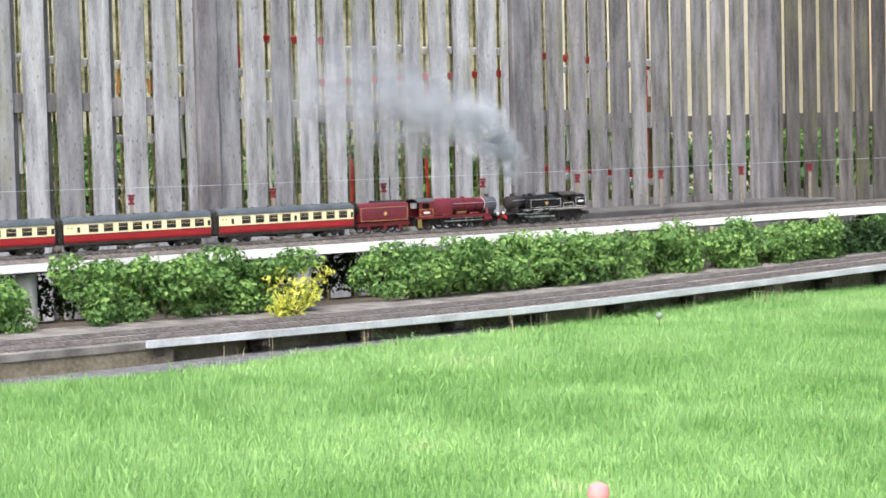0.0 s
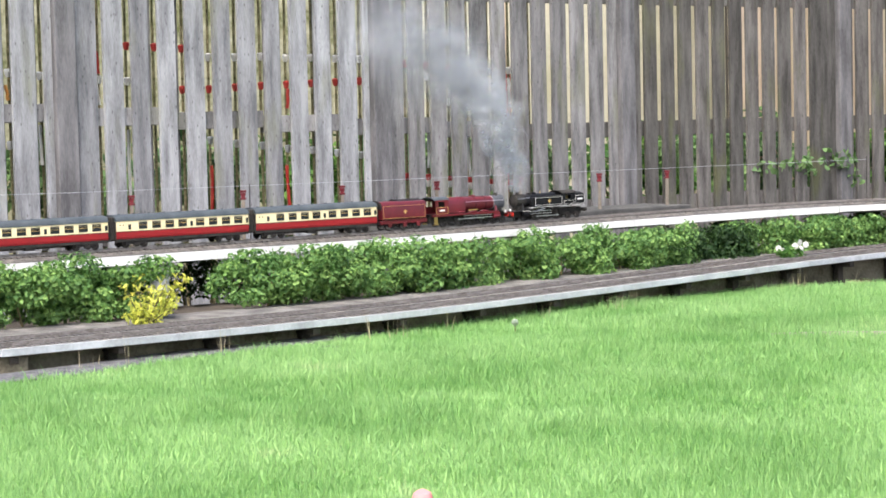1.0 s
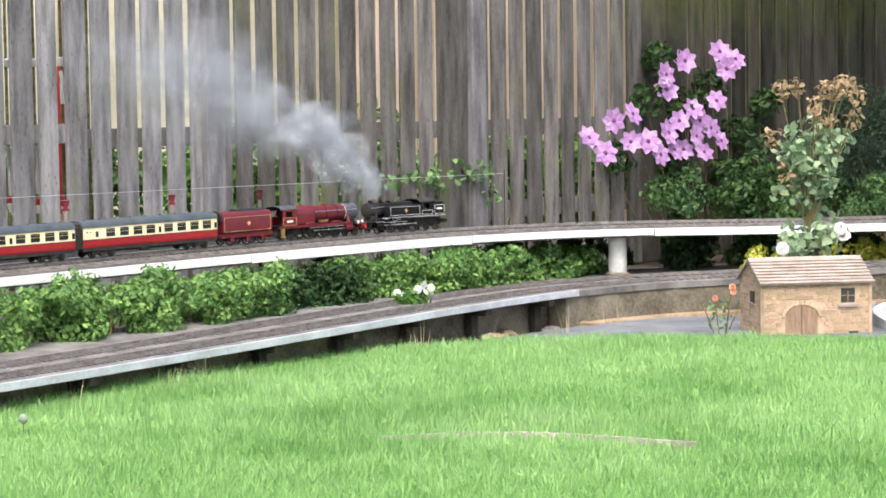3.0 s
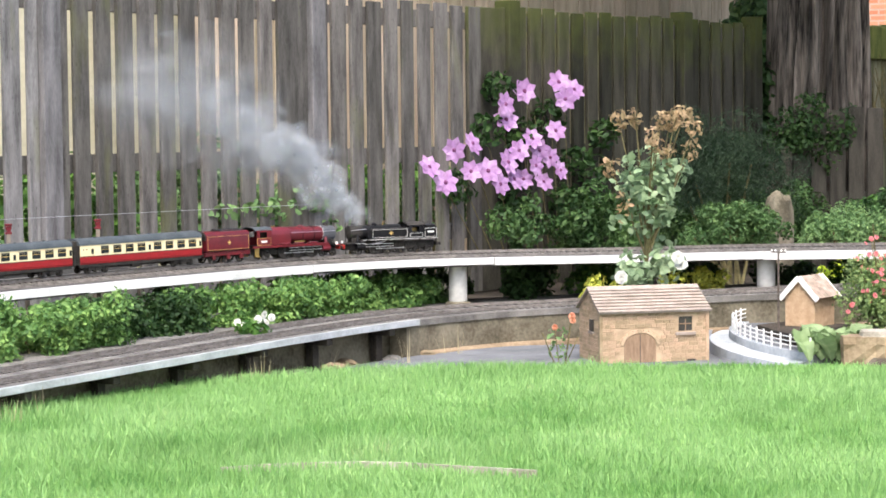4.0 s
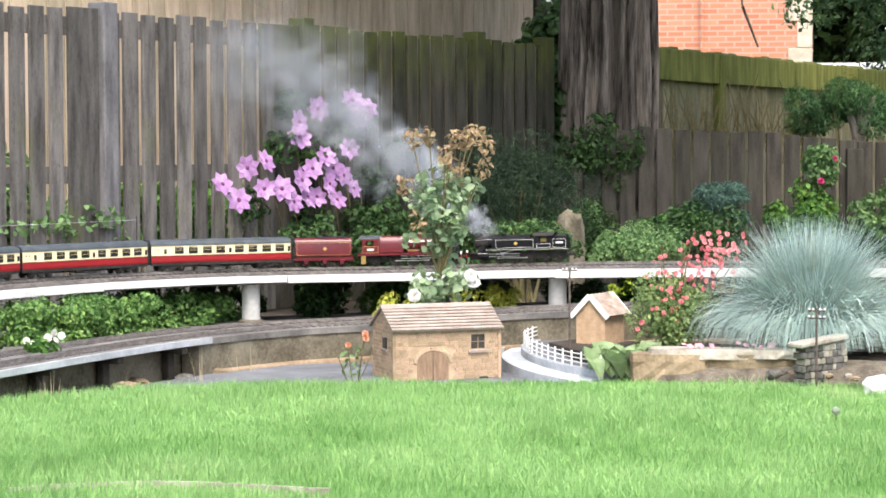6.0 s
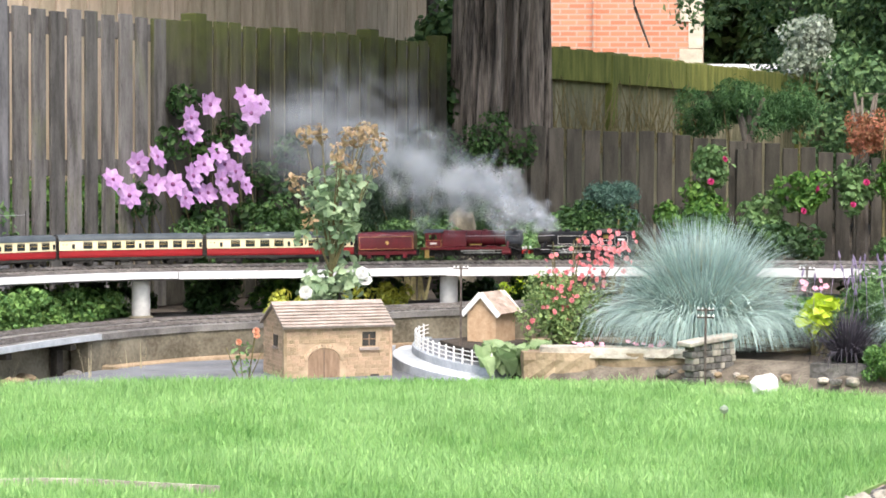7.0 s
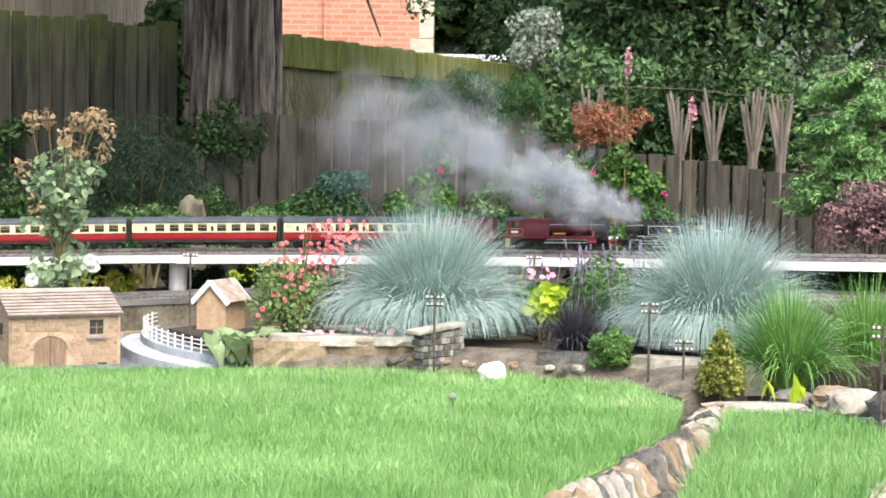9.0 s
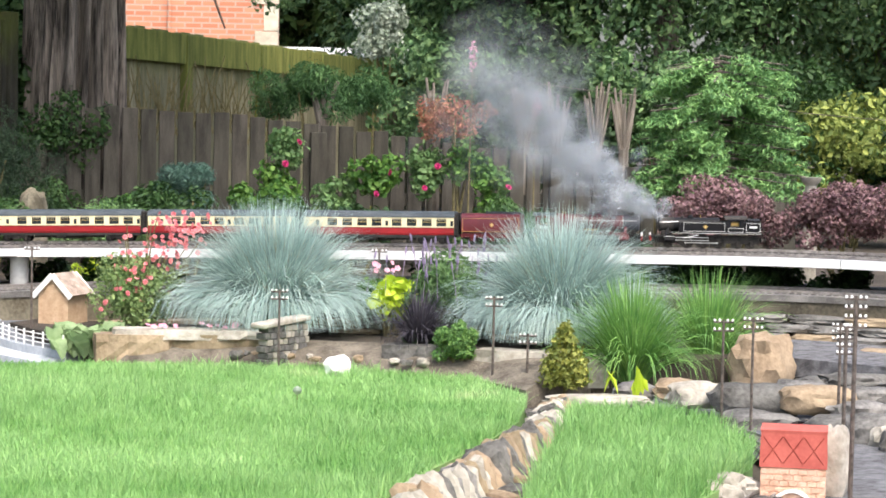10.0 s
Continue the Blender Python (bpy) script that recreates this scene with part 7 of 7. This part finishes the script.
for i in range(16):
    a = g.uniform(0, math.tau)
    l, w = g.uniform(0.10, 0.16), g.uniform(0.035, 0.05)
    b = Build()
    rows_ = [(u, w * math.sin(math.pi * min(0.06 + u * 0.94, 1)) ** 0.7, 0.07 * math.sin(u * 2.2) * g.uniform(0.6, 1.2)) for u in np.linspace(0, 1, 7)]
    b.loft([[(u * l, -q, h + 0.012), (u * l, 0, h), (u * l, q, h + 0.012)] for u, q, h in rows_], closed=False)
    part("leaf", b, leafy("hosta leaf", (0.20, 0.30, 0.13), (0.33, 0.43, 0.23), 0.15) if i == 0 else bpy.data.materials["hosta leaf"], hosta, m=Matrix.Translation((4.09 + g.uniform(-0.10, 0.08), 6.40 + g.uniform(-0.05, 0.05), 0.19)) @ Matrix.Rotation(a, 4, "Z") @ Matrix.Rotation(-0.3, 4, "Y"))

# standard rose behind the barn
rose = thing("rose_bush", pose(0, 0, 0), "tall rose bush with bronze buds and two white blooms", "rose")
b = Build()
g = random.Random(15)
root = Vector((3.80, 7.17, 0.16))
crown = []
b.rod(root, (3.80, 7.16, 0.62), 0.010, 7, 0.008)
for i in range(12):
    e = Vector((3.80 + g.uniform(-0.15, 0.15), 7.15 + g.uniform(-0.10, 0.10), 0.84 + g.uniform(0, 0.2)))
    b.rod((3.80, 7.16, 0.50 + 0.01 * i), e, 0.005, 6, 0.002)
    crown.append(e)
part("stem", b, STEM, rose)
leaves("foliage", clump_set((3.80, 7.15, 0.74), (0.16, 0.13, 0.22), 34, 0.045, 451) + clump_set((3.80, 7.12, 0.46), (0.13, 0.1, 0.07), 12, 0.045, 452), 760, 0.035, ROSELEAF, rose, 453, 0.7)
leaves("young_leaves", [(e.x, e.y, e.z, 0.035, 0.03, 0.04) for e in crown] + [(3.69, 7.12, 0.70, 0.03, 0.03, 0.07)], 420, 0.026, REDTIP, rose, 454, 0.5)
BUD = Build().turn([(0.002, -0.012), (0.003, 0), (0.0045, 0.004), (0.0035, 0.010), (0.001, 0.014)], 8).mesh("bud", REDTIP)
for e in crown:
    part("bud", BUD, None, rose, m=Matrix.Translation(e + Vector((0, 0, 0.012))))
flowers(rose, rose_head(0.027).mesh("white_rose", WHITEPETAL), [(3.83, 6.98, 0.52), (3.85, 6.99, 0.49), (3.63, 7.04, 0.452)], seed=4)

# pink rose bush
pink = thing("pink_rose_bush", pose(0, 0, 0), "pink flowering rose bush beside the model hut", "rose")
b = Build()
for i in range(14):
    e = Vector((4.49 + g.uniform(-0.2, 0.2), 6.62 + g.uniform(-0.14, 0.14), g.uniform(0.45, 0.68)))
    b.rod((4.48 + g.uniform(-0.03, 0.03), 6.64, 0.25), e, 0.004, 5, 0.002)
part("stem", b, STEM, pink)
leaves("foliage", clump_set((4.43, 6.57, 0.41), (0.20, 0.12, 0.15), 38, 0.05, 461), 3600, 0.016, leafy("fresh rose leaf", (0.15, 0.24, 0.08), (0.28, 0.38, 0.15), 0.3), pink, 462, 0.6)
PINKMESH = rose_head(0.0088).mesh("pink_rose", PINK)
spots = []
for i in range(96):
    u = g.random()
    spots.append((4.28 + 0.36 * u + g.gauss(0, 0.03), 6.56 - 0.08 * u + g.uniform(-0.1, 0.08), 0.40 + 0.22 * u ** 0.8 + g.gauss(0, 0.055)))
for i in range(30):
    spots.append((4.56 + g.gauss(0, 0.055), 6.50 + g.uniform(-0.06, 0.06), 0.62 + g.gauss(0, 0.025)))
flowers(pink, PINKMESH, spots, seed=5, jitter=0.7)
t = thing("pink_ground_flowers", pose(0, 0, 0), "low mat of small pink flowers on the stone ledge", "flower")
PINKSMALL = blossom(0.013, 5).mesh("small_pink_flower", PALEPINK)
leaves("foliage", [(4.30 + 0.04 * i, 6.20 - 0.028 * i, 0.285, 0.05, 0.03, 0.012) for i in range(7)], 420, 0.02, SILVERLEAF, t, 6)
flowers(t, PINKSMALL, [(4.24 + 0.018 * i + g.uniform(-0.01, 0.01), 6.22 - 0.012 * i + g.uniform(-0.02, 0.02), 0.305 + g.uniform(-0.006, 0.012)) for i in range(24) if i % 9 < 6], seed=6, way=(-0.3, -0.6, 0.8))
t = thing("pale_flower_plant", pose(0, 0, 0), "cluster of pale pink flowers behind the lime plant", "flower")
leaves("foliage", [(5.06, 6.0, 0.40, 0.07, 0.05, 0.06)], 260, 0.03, LEAFGREEN, t, 9)
flowers(t, PINKSMALL, [(5.02 + 0.02 * i, 5.97 + g.uniform(-0.03, 0.03), 0.50 + g.uniform(-0.015, 0.02)) for i in range(7)], seed=7)
bush("dark_rosette", (4.98, 5.62, 0.285), (0.13, 0.07, 0.03), 260, 0.05, DARKLEAF, "low dark leaved plant with dry stems in the bed", 471, 10, 0.04, 0.5)
t = thing("orange_rose", pose(0, 0, 0), "two small orange flowers on thin stems by the barn", "flower")
part("stem", Build().rod((3.29, 6.84, 0.15), (3.258, 6.815, 0.305), 0.002, 5).rod((3.30, 6.83, 0.15), (3.311, 6.79, 0.34), 0.003, 5).rod((3.30, 6.84, 0.15), (3.34, 6.80, 0.27), 0.002, 5).rod((3.28, 6.84, 0.15), (3.21, 6.81, 0.29), 0.002, 5), STEM, t)
flowers(t, rose_head(0.013).mesh("orange_rose", ORANGEPETAL), [(3.258, 6.81, 0.307), (3.311, 6.785, 0.345), (3.313, 6.785, 0.33)], seed=8)
leaves("foliage", [(3.27, 6.82, 0.25, 0.05, 0.03, 0.06)], 40, 0.022, LAVENDER, t, 9)

# ---- small things along the line ----
b = Build()
WIRE = [fence_point(s, 6.35, z) for s, z in ((0.5, 0.70), (1.8, 0.688), (2.8, 0.676), (3.9, 0.671), (5.4, 0.667), (7.6, 0.662))]
for p, q in zip(WIRE, WIRE[1:]):
    b.rod(p, q, 0.0009, 5)
wire = single("fence_wire", b, GREYPAINT, "thin pale wire strung in front of the fence", "wire")
for s in (0.5, 3.6, 7.6):
    part("wire_post", Build().rod(fence_point(s, 6.35, 0.1), fence_point(s, 6.35, 0.68), 0.0022, 6), SOOT, wire)
REDPOST = material("red painted post", (0.42, 0.03, 0.03), (0.60, 0.08, 0.06), 0.6, scale=20)
for k, s in enumerate((1.62, 2.217, 2.84, 3.365, 3.867, 4.38, 4.86, 5.35, 5.79)):
    t = thing("marker_post", pose(*fence_point(s, 6.05)), "small red and white marker post behind the track", "marker post", "marker posts")
    part("post", Build().box(-0.007, 0.007, -0.006, 0.006, 0.13, 0.628, 0.001), PALEBARK, t)
    part("head", Build().box(-0.014, 0.014, -0.008, 0.008, 0.657, 0.666, 0.002).box(-0.011, 0.011, -0.007, 0.007, 0.644, 0.656, 0.002).box(-0.013, 0.013, -0.007, 0.007, 0.627, 0.636, 0.002).box(-0.007, 0.007, -0.006, 0.006, 0.635, 0.645), MAROON, t, "red stepped head")
single("platform_slab", fence_box(4.0, 5.88, 5.98, 6.30, 0.44, 0.500, 0.004), ROOFFELT, "grey raised platform slab behind the track", "platform", kind="structure")
t = thing("orange_pipe", pose(*fence_point(2.54, 4.84)), "short orange clay drain pipe under the low deck", "pipe")
part("pipe", Build().rod((-0.05, -0.04, 0.20), (0.05, -0.04, 0.20), 0.032, 16), material("orange clay", (0.45, 0.13, 0.04), (0.62, 0.22, 0.08), 0.7, scale=20), t, smooth=True)
for k in range(26):
    g2 = random.Random(500 + k)
    d = D0 + 0.1 + k * 0.19
    q = LOWER.side(d, 0.0 + g2.uniform(-0.02, 0.06), 0.16)
    rock((q.x, q.y, 0.165), (g2.uniform(0.03, 0.08), 0.03, g2.uniform(0.012, 0.03)), ROCKTAN if k % 3 else ROCKGREY, "rubble stone under the low deck", 500 + k, g2.uniform(0, 3), group="rubble")
for k in range(18):
    g2 = random.Random(540 + k)
    q = LOWER.side(2.9 + k * 0.16, -0.10 + g2.uniform(-0.06, 0.05), 0.18)
    rock((q.x, q.y, 0.18), (g2.uniform(0.05, 0.10), 0.035, g2.uniform(0.010, 0.022)), (ROCKTAN, ROCKGREY, ROCKGREY)[k % 3], "rubble stone lying before the low deck", 540 + k, 0.5 + g2.uniform(-0.5, 0.5), group="rubble")
single("lawn_border", Path([(-2.4, 3.80), (-1.55, 4.24), (-1.08, 4.50), (-0.75, 4.74), (-0.38, 5.07), (0.0, 5.37), (0.25, 5.62), (0.62, 6.02)]).strip(0, 3.9, [(-0.05, 0.13), (-0.05, 0.197), (0.0, 0.202), (0.12, 0.202), (0.17, 0.196), (0.17, 0.13)]), GRAVEL, "worn grey concrete border along the lawn", "edging", kind="structure")
t = thing("weeds", pose(0, 0, 0), "thin seeding weed stems beside the low deck", "weed")
for k in range(26):
    q = LOWER.side(D0 + 0.3 + k * 0.18 + 0.3 * math.sin(k * 5.3), -0.05 - 0.03 * (k % 3), 0.16)
    arcs("tuft", tuple(q), 3 + k % 4, 0.08 + 0.02 * (k % 4), 0.5, 0.0013, STRAW, t, 520 + k, 0.5, 0.02, 4)
rock((-1.52, 4.72, 0.175), (0.20, 0.11, 0.02), ROCKPALE, "pale flat paving stone at the lawn corner", 601, 0.5, "paving_stone")
# bare worn line in the lawn
streak = single("lawn_edging", Path([(1.464, 4.917), (1.628, 4.913), (1.838, 4.845), (2.007, 4.681), (2.142, 4.536)]).strip(0.02, 0.80, [(-0.004, 0.19), (-0.004, 0.2095), (0.004, 0.2095), (0.004, 0.19)]), ROCKPALE, "pale curved edging strip sunk in the lawn", "edging", kind="structure")
t = thing("rose_bud", pose(-0.36, 0.33, 0.13), "soft pink rose bud on a thin green stem", "flower")
part("bud", Build().turn([(0.003, 0.386), (0.010, 0.391), (0.0125, 0.399), (0.010, 0.407), (0.003, 0.411)], 12), PINK, t, smooth=True)
part("stem", Build().rod((0.01, 0, 0), (0, 0, 0.387), 0.003, 6, 0.002), STEM, t)
for k, (x, y) in enumerate(((3.95, 5.02), (0.72, 5.42))):
    t = thing("dandelion", pose(x, y, 0.195), "pale dandelion clock in the lawn grass", "flower", "dandelions")
    part("clock", Build().turn([(0.001, 0.020), (0.010, 0.026), (0.013, 0.034), (0.010, 0.042), (0.001, 0.047)], 10), SILVERLEAF, t)
    part("stem", Build().rod((0, 0, 0), (0, 0, 0.022), 0.0015, 5), STEM, t)

# canes behind the gaps of the long fence, with coloured cups and strips on them
g = random.Random(33)
POLEORANGE = material("orange paint", (0.60, 0.25, 0.06), (0.75, 0.38, 0.12), 0.6)
POLEBLUE = material("blue paint", (0.25, 0.42, 0.66), (0.38, 0.55, 0.75), 0.6)
CANEWOOD = material("mossy bamboo", (0.10, 0.10, 0.04), (0.30, 0.27, 0.15), 0.8, scale=9, fine=60, vary=0.4, stretch=(1, 1, 3))
GREYPLASTIC = material("pale grey plastic", (0.42, 0.44, 0.46), (0.56, 0.58, 0.60), 0.5, scale=9)
# rows of cups: first and last place along the fence, height at each, colour
CUPS = [(2.1, 3.45, 1.21, 1.125, WHITE), (3.3, 3.72, 1.282, 1.272, REDPOST), (3.6, 4.75, 1.086, 1.124, REDPOST), (3.75, 4.6, 1.235, 1.226, WHITE), (3.75, 4.6, 0.86, 0.775, WHITE), (4.85, 5.25, 1.197, 1.174, REDPOST), (5.0, 5.55, 1.142, 1.17, WHITE), (4.85, 5.6, 0.66, 0.60, REDPOST), (4.95, 5.6, 0.63, 0.575, WHITE), (2.6, 2.9, 0.87, 0.86, WHITE)]
# upright strips: place along the fence, foot, top, colour
STRIPS = [(3.24, 1.165, 1.262, REDPOST), (2.65, 1.058, 1.143, POLEORANGE), (2.80, 1.055, 1.12, POLEORANGE), (3.81, 0.50, 0.75, REDPOST), (4.23, 0.50, 0.74, REDPOST), (4.23, 1.00, 1.09, REDPOST), (2.2, 0.74, 0.96, WHITE), (2.96, 0.78, 0.95, WHITE), (3.24, 1.03, 1.12, WHITE), (3.40, 0.62, 0.92, WHITE), (5.19, 1.00, 1.12, WHITE), (5.47, 1.00, 1.13, WHITE), (5.06, 0.70, 0.90, WHITE), (5.33, 0.65, 0.88, WHITE)]
CUP = [(0.006, -0.017), (0.010, -0.014), (0.014, 0.004), (0.015, 0.014), (0.009, 0.019)]


def cane(s):
    t = thing("painted_cane", pose(*fence_point(s, FP + 0.085)), "bamboo cane hung with small coloured cups behind the fence", "cane", "painted canes")
    part("cane", Build().rod((g.uniform(-0.006, 0.006), 0, 0.13), (g.uniform(-0.006, 0.006), 0, 1.55), 0.007, 7, 0.006), CANEWOOD, t)
    for a, b, za, zb, m in CUPS:
        if a < s < b:
            z = za + (zb - za) * (s - a) / (b - a) + g.uniform(-0.004, 0.004)
            part("cup", Build().turn([(r, z + h) for r, h in CUP], 10), m, t)
    for a, z0, z1, m in STRIPS:
        if abs(a - s) < 0.07:
            b, lean, x = Build(), g.uniform(-0.006, 0.006), 0.0
            for k in range(4):
                x1 = lean * (k + 1) / 2 + g.uniform(-0.003, 0.003)
                b.rod((x, -0.012, z0 + (z1 - z0) * k / 4), (x1, -0.012, z0 + (z1 - z0) * (k + 1) / 4), 0.008, 6)
                x = x1
            part("strip", b, m, t)


for a, b, n in BAYS[:3]:
    for i in range(n + 1):
        s = a + (b - a) * i / n
        if 2.0 < s < 5.6:
            cane(s + 0.085 * (s + 1.68) / 8.2)
t = thing("blue_pipe", pose(*fence_point(4.905, FP + 0.17)), "blue and white plastic pipe standing behind the fence", "pipe")
part("pipe", Build().rod((0, 0, 0.2), (0, 0, 0.95), 0.014, 10), POLEBLUE, t, "pale blue pipe")
part("sleeve", Build().rod((0, 0, 0.951), (0, 0, 1.14), 0.0145, 10), WHITE, t, "white upper length")
t = thing("red_pole", pose(*fence_point(5.615, FP + 0.2)), "bright red painted pole standing behind the fence", "pole")
part("pole", Build().rod((0, 0, 0.56), (0, 0, 1.15), 0.019, 12), REDPOST, t)
part("post", Build().rod((0, 0, 0.13), (0, 0, 0.559), 0.017, 10).rod((0, 0, 1.151), (0, 0, 1.55), 0.012, 10), PALEWOOD, t, "bare pale wood above and below the paint")
t = thing("grey_pole", pose(*fence_point(6.60, FP + 0.2)), "pale grey plastic pole standing behind the fence", "pole")
part("pole", Build().rod((0, 0, 0.13), (0, 0, 1.75), 0.013, 10), GREYPLASTIC, t)
# neighbour's wall and growth seen through the gaps
NEIGH = material("pale render", (0.46, 0.44, 0.30), (0.64, 0.61, 0.46), 0.9, scale=3, fine=30, bump=0.2)
OLDBOARD = material("mottled old boarding", (0.14, 0.15, 0.06), (0.46, 0.44, 0.30), 0.9, scale=9, fine=40, bump=0.3)
m60 = Matrix(((0.8660, -0.5, 0, 0), (0.5, 0.8660, 0, 0), (0, 0, 1, 0), (0, 0, 0, 1)))
single("neighbour_wall", Build().box(6.8, 12.5, 9.2, 9.4, 0.13, 3.0, 0, m60), NEIGH, "pale rendered wall beyond the long fence", "wall", kind="structure")
single("neighbour_hedge_wall", Build().box(-3, 6.79, 9.2, 9.4, 0.13, 3.0, 0, m60), OLDBOARD, "mossy green old boarding beyond the long fence", "wall", kind="structure")
for k in range(14):
    q = fence_point(0.6 + 0.75 * k, FP + 1.2)
    bush("shrub", (q.x, q.y, 0.50), (0.42, 0.25, 0.40), 1500, 0.06, (LEAFGREEN, LAVENDER, TREELEAF)[k % 3], "yellow green growth beyond the long fence", 640 + k, 18, 0.13, 0.5, group="growth beyond the fence")


# ---- steam: loose clouds of tiny flecks ----
def steam_material():
    m = bpy.data.materials.new("drifting steam")
    m.use_nodes = True
    n, l = m.node_tree.nodes, m.node_tree.links
    d = n.new("ShaderNodeBsdfDiffuse")
    d.inputs["Color"].default_value = (0.53, 0.565, 0.60, 1)
    u = n.new("ShaderNodeBsdfTranslucent")
    u.inputs["Color"].default_value = (0.53, 0.565, 0.60, 1)
    k = n.new("ShaderNodeMixShader")
    k.inputs["Fac"].default_value = 0.5
    l.new(d.outputs[0], k.inputs[1])
    l.new(u.outputs[0], k.inputs[2])
    t = n.new("ShaderNodeBsdfTransparent")
    x = n.new("ShaderNodeMixShader")
    at = n.new("ShaderNodeAttribute")
    at.attribute_name = "fade"
    l.new(at.outputs["Fac"], x.inputs["Fac"])
    l.new(t.outputs[0], x.inputs[1])
    l.new(k.outputs[0], x.inputs[2])
    l.new(x.outputs[0], n["Material Output"].inputs["Surface"])
    return m


STEAM = steam_material()
PUFFS = []
CLOUDS = 40


def puffs():
    g = np.random.default_rng(77)
    m = 9
    for k in range(CLOUDS):
        a = ((k + 0.5) / CLOUDS) ** 1.1
        sig = 0.017 + 0.076 * a
        n = 18
        c = g.normal(0, sig, (n, 3))
        u, w = g.normal(size=(n, 3)), g.normal(size=(n, 3))
        u /= np.linalg.norm(u, axis=1)[:, None]
        w -= u * (u * w).sum(1)[:, None]
        w /= np.linalg.norm(w, axis=1)[:, None]
        h = (sig * g.uniform(0.7, 1.5, n) + 0.006)[:, None]
        v = [c]
        for i in range(m):
            q = i * math.tau / m
            h1 = h * g.uniform(0.8, 1.2, (n, 1))
            v.append(c + u * h1 * math.cos(q) + w * h1 * math.sin(q))
        v = np.stack(v, 1).reshape(-1, 3)
        b = np.arange(n)[:, None] * (m + 1)
        f = np.concatenate([b + [0, 1 + i, 1 + (i + 1) % m] for i in range(m)])
        d = raw("steam_puff", v, f, STEAM)
        d.polygons.foreach_set("use_smooth", [True] * len(d.polygons))
        # thick in the middle of each wisp, nothing at its rim
        fade = np.zeros((n, m + 1))
        fade[:, 0] = (0.34 * math.exp(-((a - 0.20) / 0.38) ** 2) + 0.075) * g.uniform(0.6, 1.2, n)
        d.attributes.new("fade", "FLOAT", "POINT").data.foreach_set("value", fade.ravel().astype(np.float32))
        ob = new("steam_puff", d)
        tagged(ob, "soft grey white puff of drifting engine steam", "steam", "steam plume", "stuff")
        PUFFS.append((ob, a, g.normal(0, 1, 3), g.uniform(0, 6, 3)))


puffs()
# the plume's reach from the chimney: seconds, metres sideways, metres up, heading of the side way, bend (over 1: first up, then sideways)
PLUME = [(0.0, -0.80, 0.42, 0, 1.6), (0.5, -0.56, 0.62, 3, 1.45), (1.0, -0.44, 0.82, 6, 1.2), (1.5, -0.50, 0.78, 8, 1.1), (2.0, -0.66, 0.72, 11, 1.05), (2.5, -0.80, 0.56, 15, 1.2), (3.0, -0.84, 0.44, 18, 1.35), (4.0, -0.78, 0.60, 21, 1.15), (4.5, -0.80, 0.76, 23, 1.0), (5.5, -0.90, 0.80, 26, 1.1), (6.3, -0.95, 0.48, 28, 1.1), (7.0, -1.0, 0.30, 30, 1.2), (7.5, -1.05, 0.26, 32, 1.2), (8.3, -1.0, 0.36, 35, 1.05), (9.0, -1.0, 0.36, 37, 1.0), (9.5, -0.66, 0.44, 40, 0.85), (10.0, -0.68, 0.60, 42, 0.72)]


def plume_at(t):
    r = np.array(PLUME)
    return [float(np.interp(t, r[:, 0], r[:, i])) for i in (1, 2, 3, 4)]


# ---- what moves ----
def motions():
    for ob, a, j, ph in PUFFS:
        rows = []
        for i in range(41):
            t = i / 4
            m = vehicle_pose(ride(t) + VEHICLES[0][1], HALF[0])
            c = m @ Vector((-0.148, 0, 0.128))
            side, up, yaw, bend = plume_at(max(0.0, t - 0.35 * a))
            way = Vector((math.cos(radians(yaw)), -math.sin(radians(yaw)), 0))
            u = max(0.004, a + 0.03 * a * math.sin(1.7 * t + ph[0]))
            w = 0.02 + 0.10 * a
            p = c + way * side * u ** bend + Vector((0, 0, up * u ** (2 - bend)))
            p += way * (j[0] * w * 0.55 + 0.03 * a * math.sin(2.1 * t + ph[1])) + Vector((0.3 * way.y, -0.3 * way.x, 0)) * j[1] * w + Vector((0, 0, 1)) * (j[2] * w * 0.5 + 0.03 * a * math.sin(1.6 * t + ph[2]))
            p.z = max(p.z, c.z)
            rows.append((t, Matrix.Translation(p) @ Matrix.Rotation(0.25 * t * j[0], 4, "Y")))
        walk(ob, rows)
    for (ob, off), half in zip(TRAIN, HALF):
        walk(ob, [(k / 10, vehicle_pose(ride(k / 10) + off, half)) for k in range(101)])
    for ob, (x, y, z), r, crank in SPINS:
        rows = []
        for k in range(301):
            a = (ride(k / 30) - ride(0)) / r
            rows.append((k / 30, pose(x - crank * math.cos(a), y, z + crank * math.sin(a)) if crank else pose(x, y, z, 0, math.degrees(a) % 360, 0)))
        walk(ob, rows)


motions()
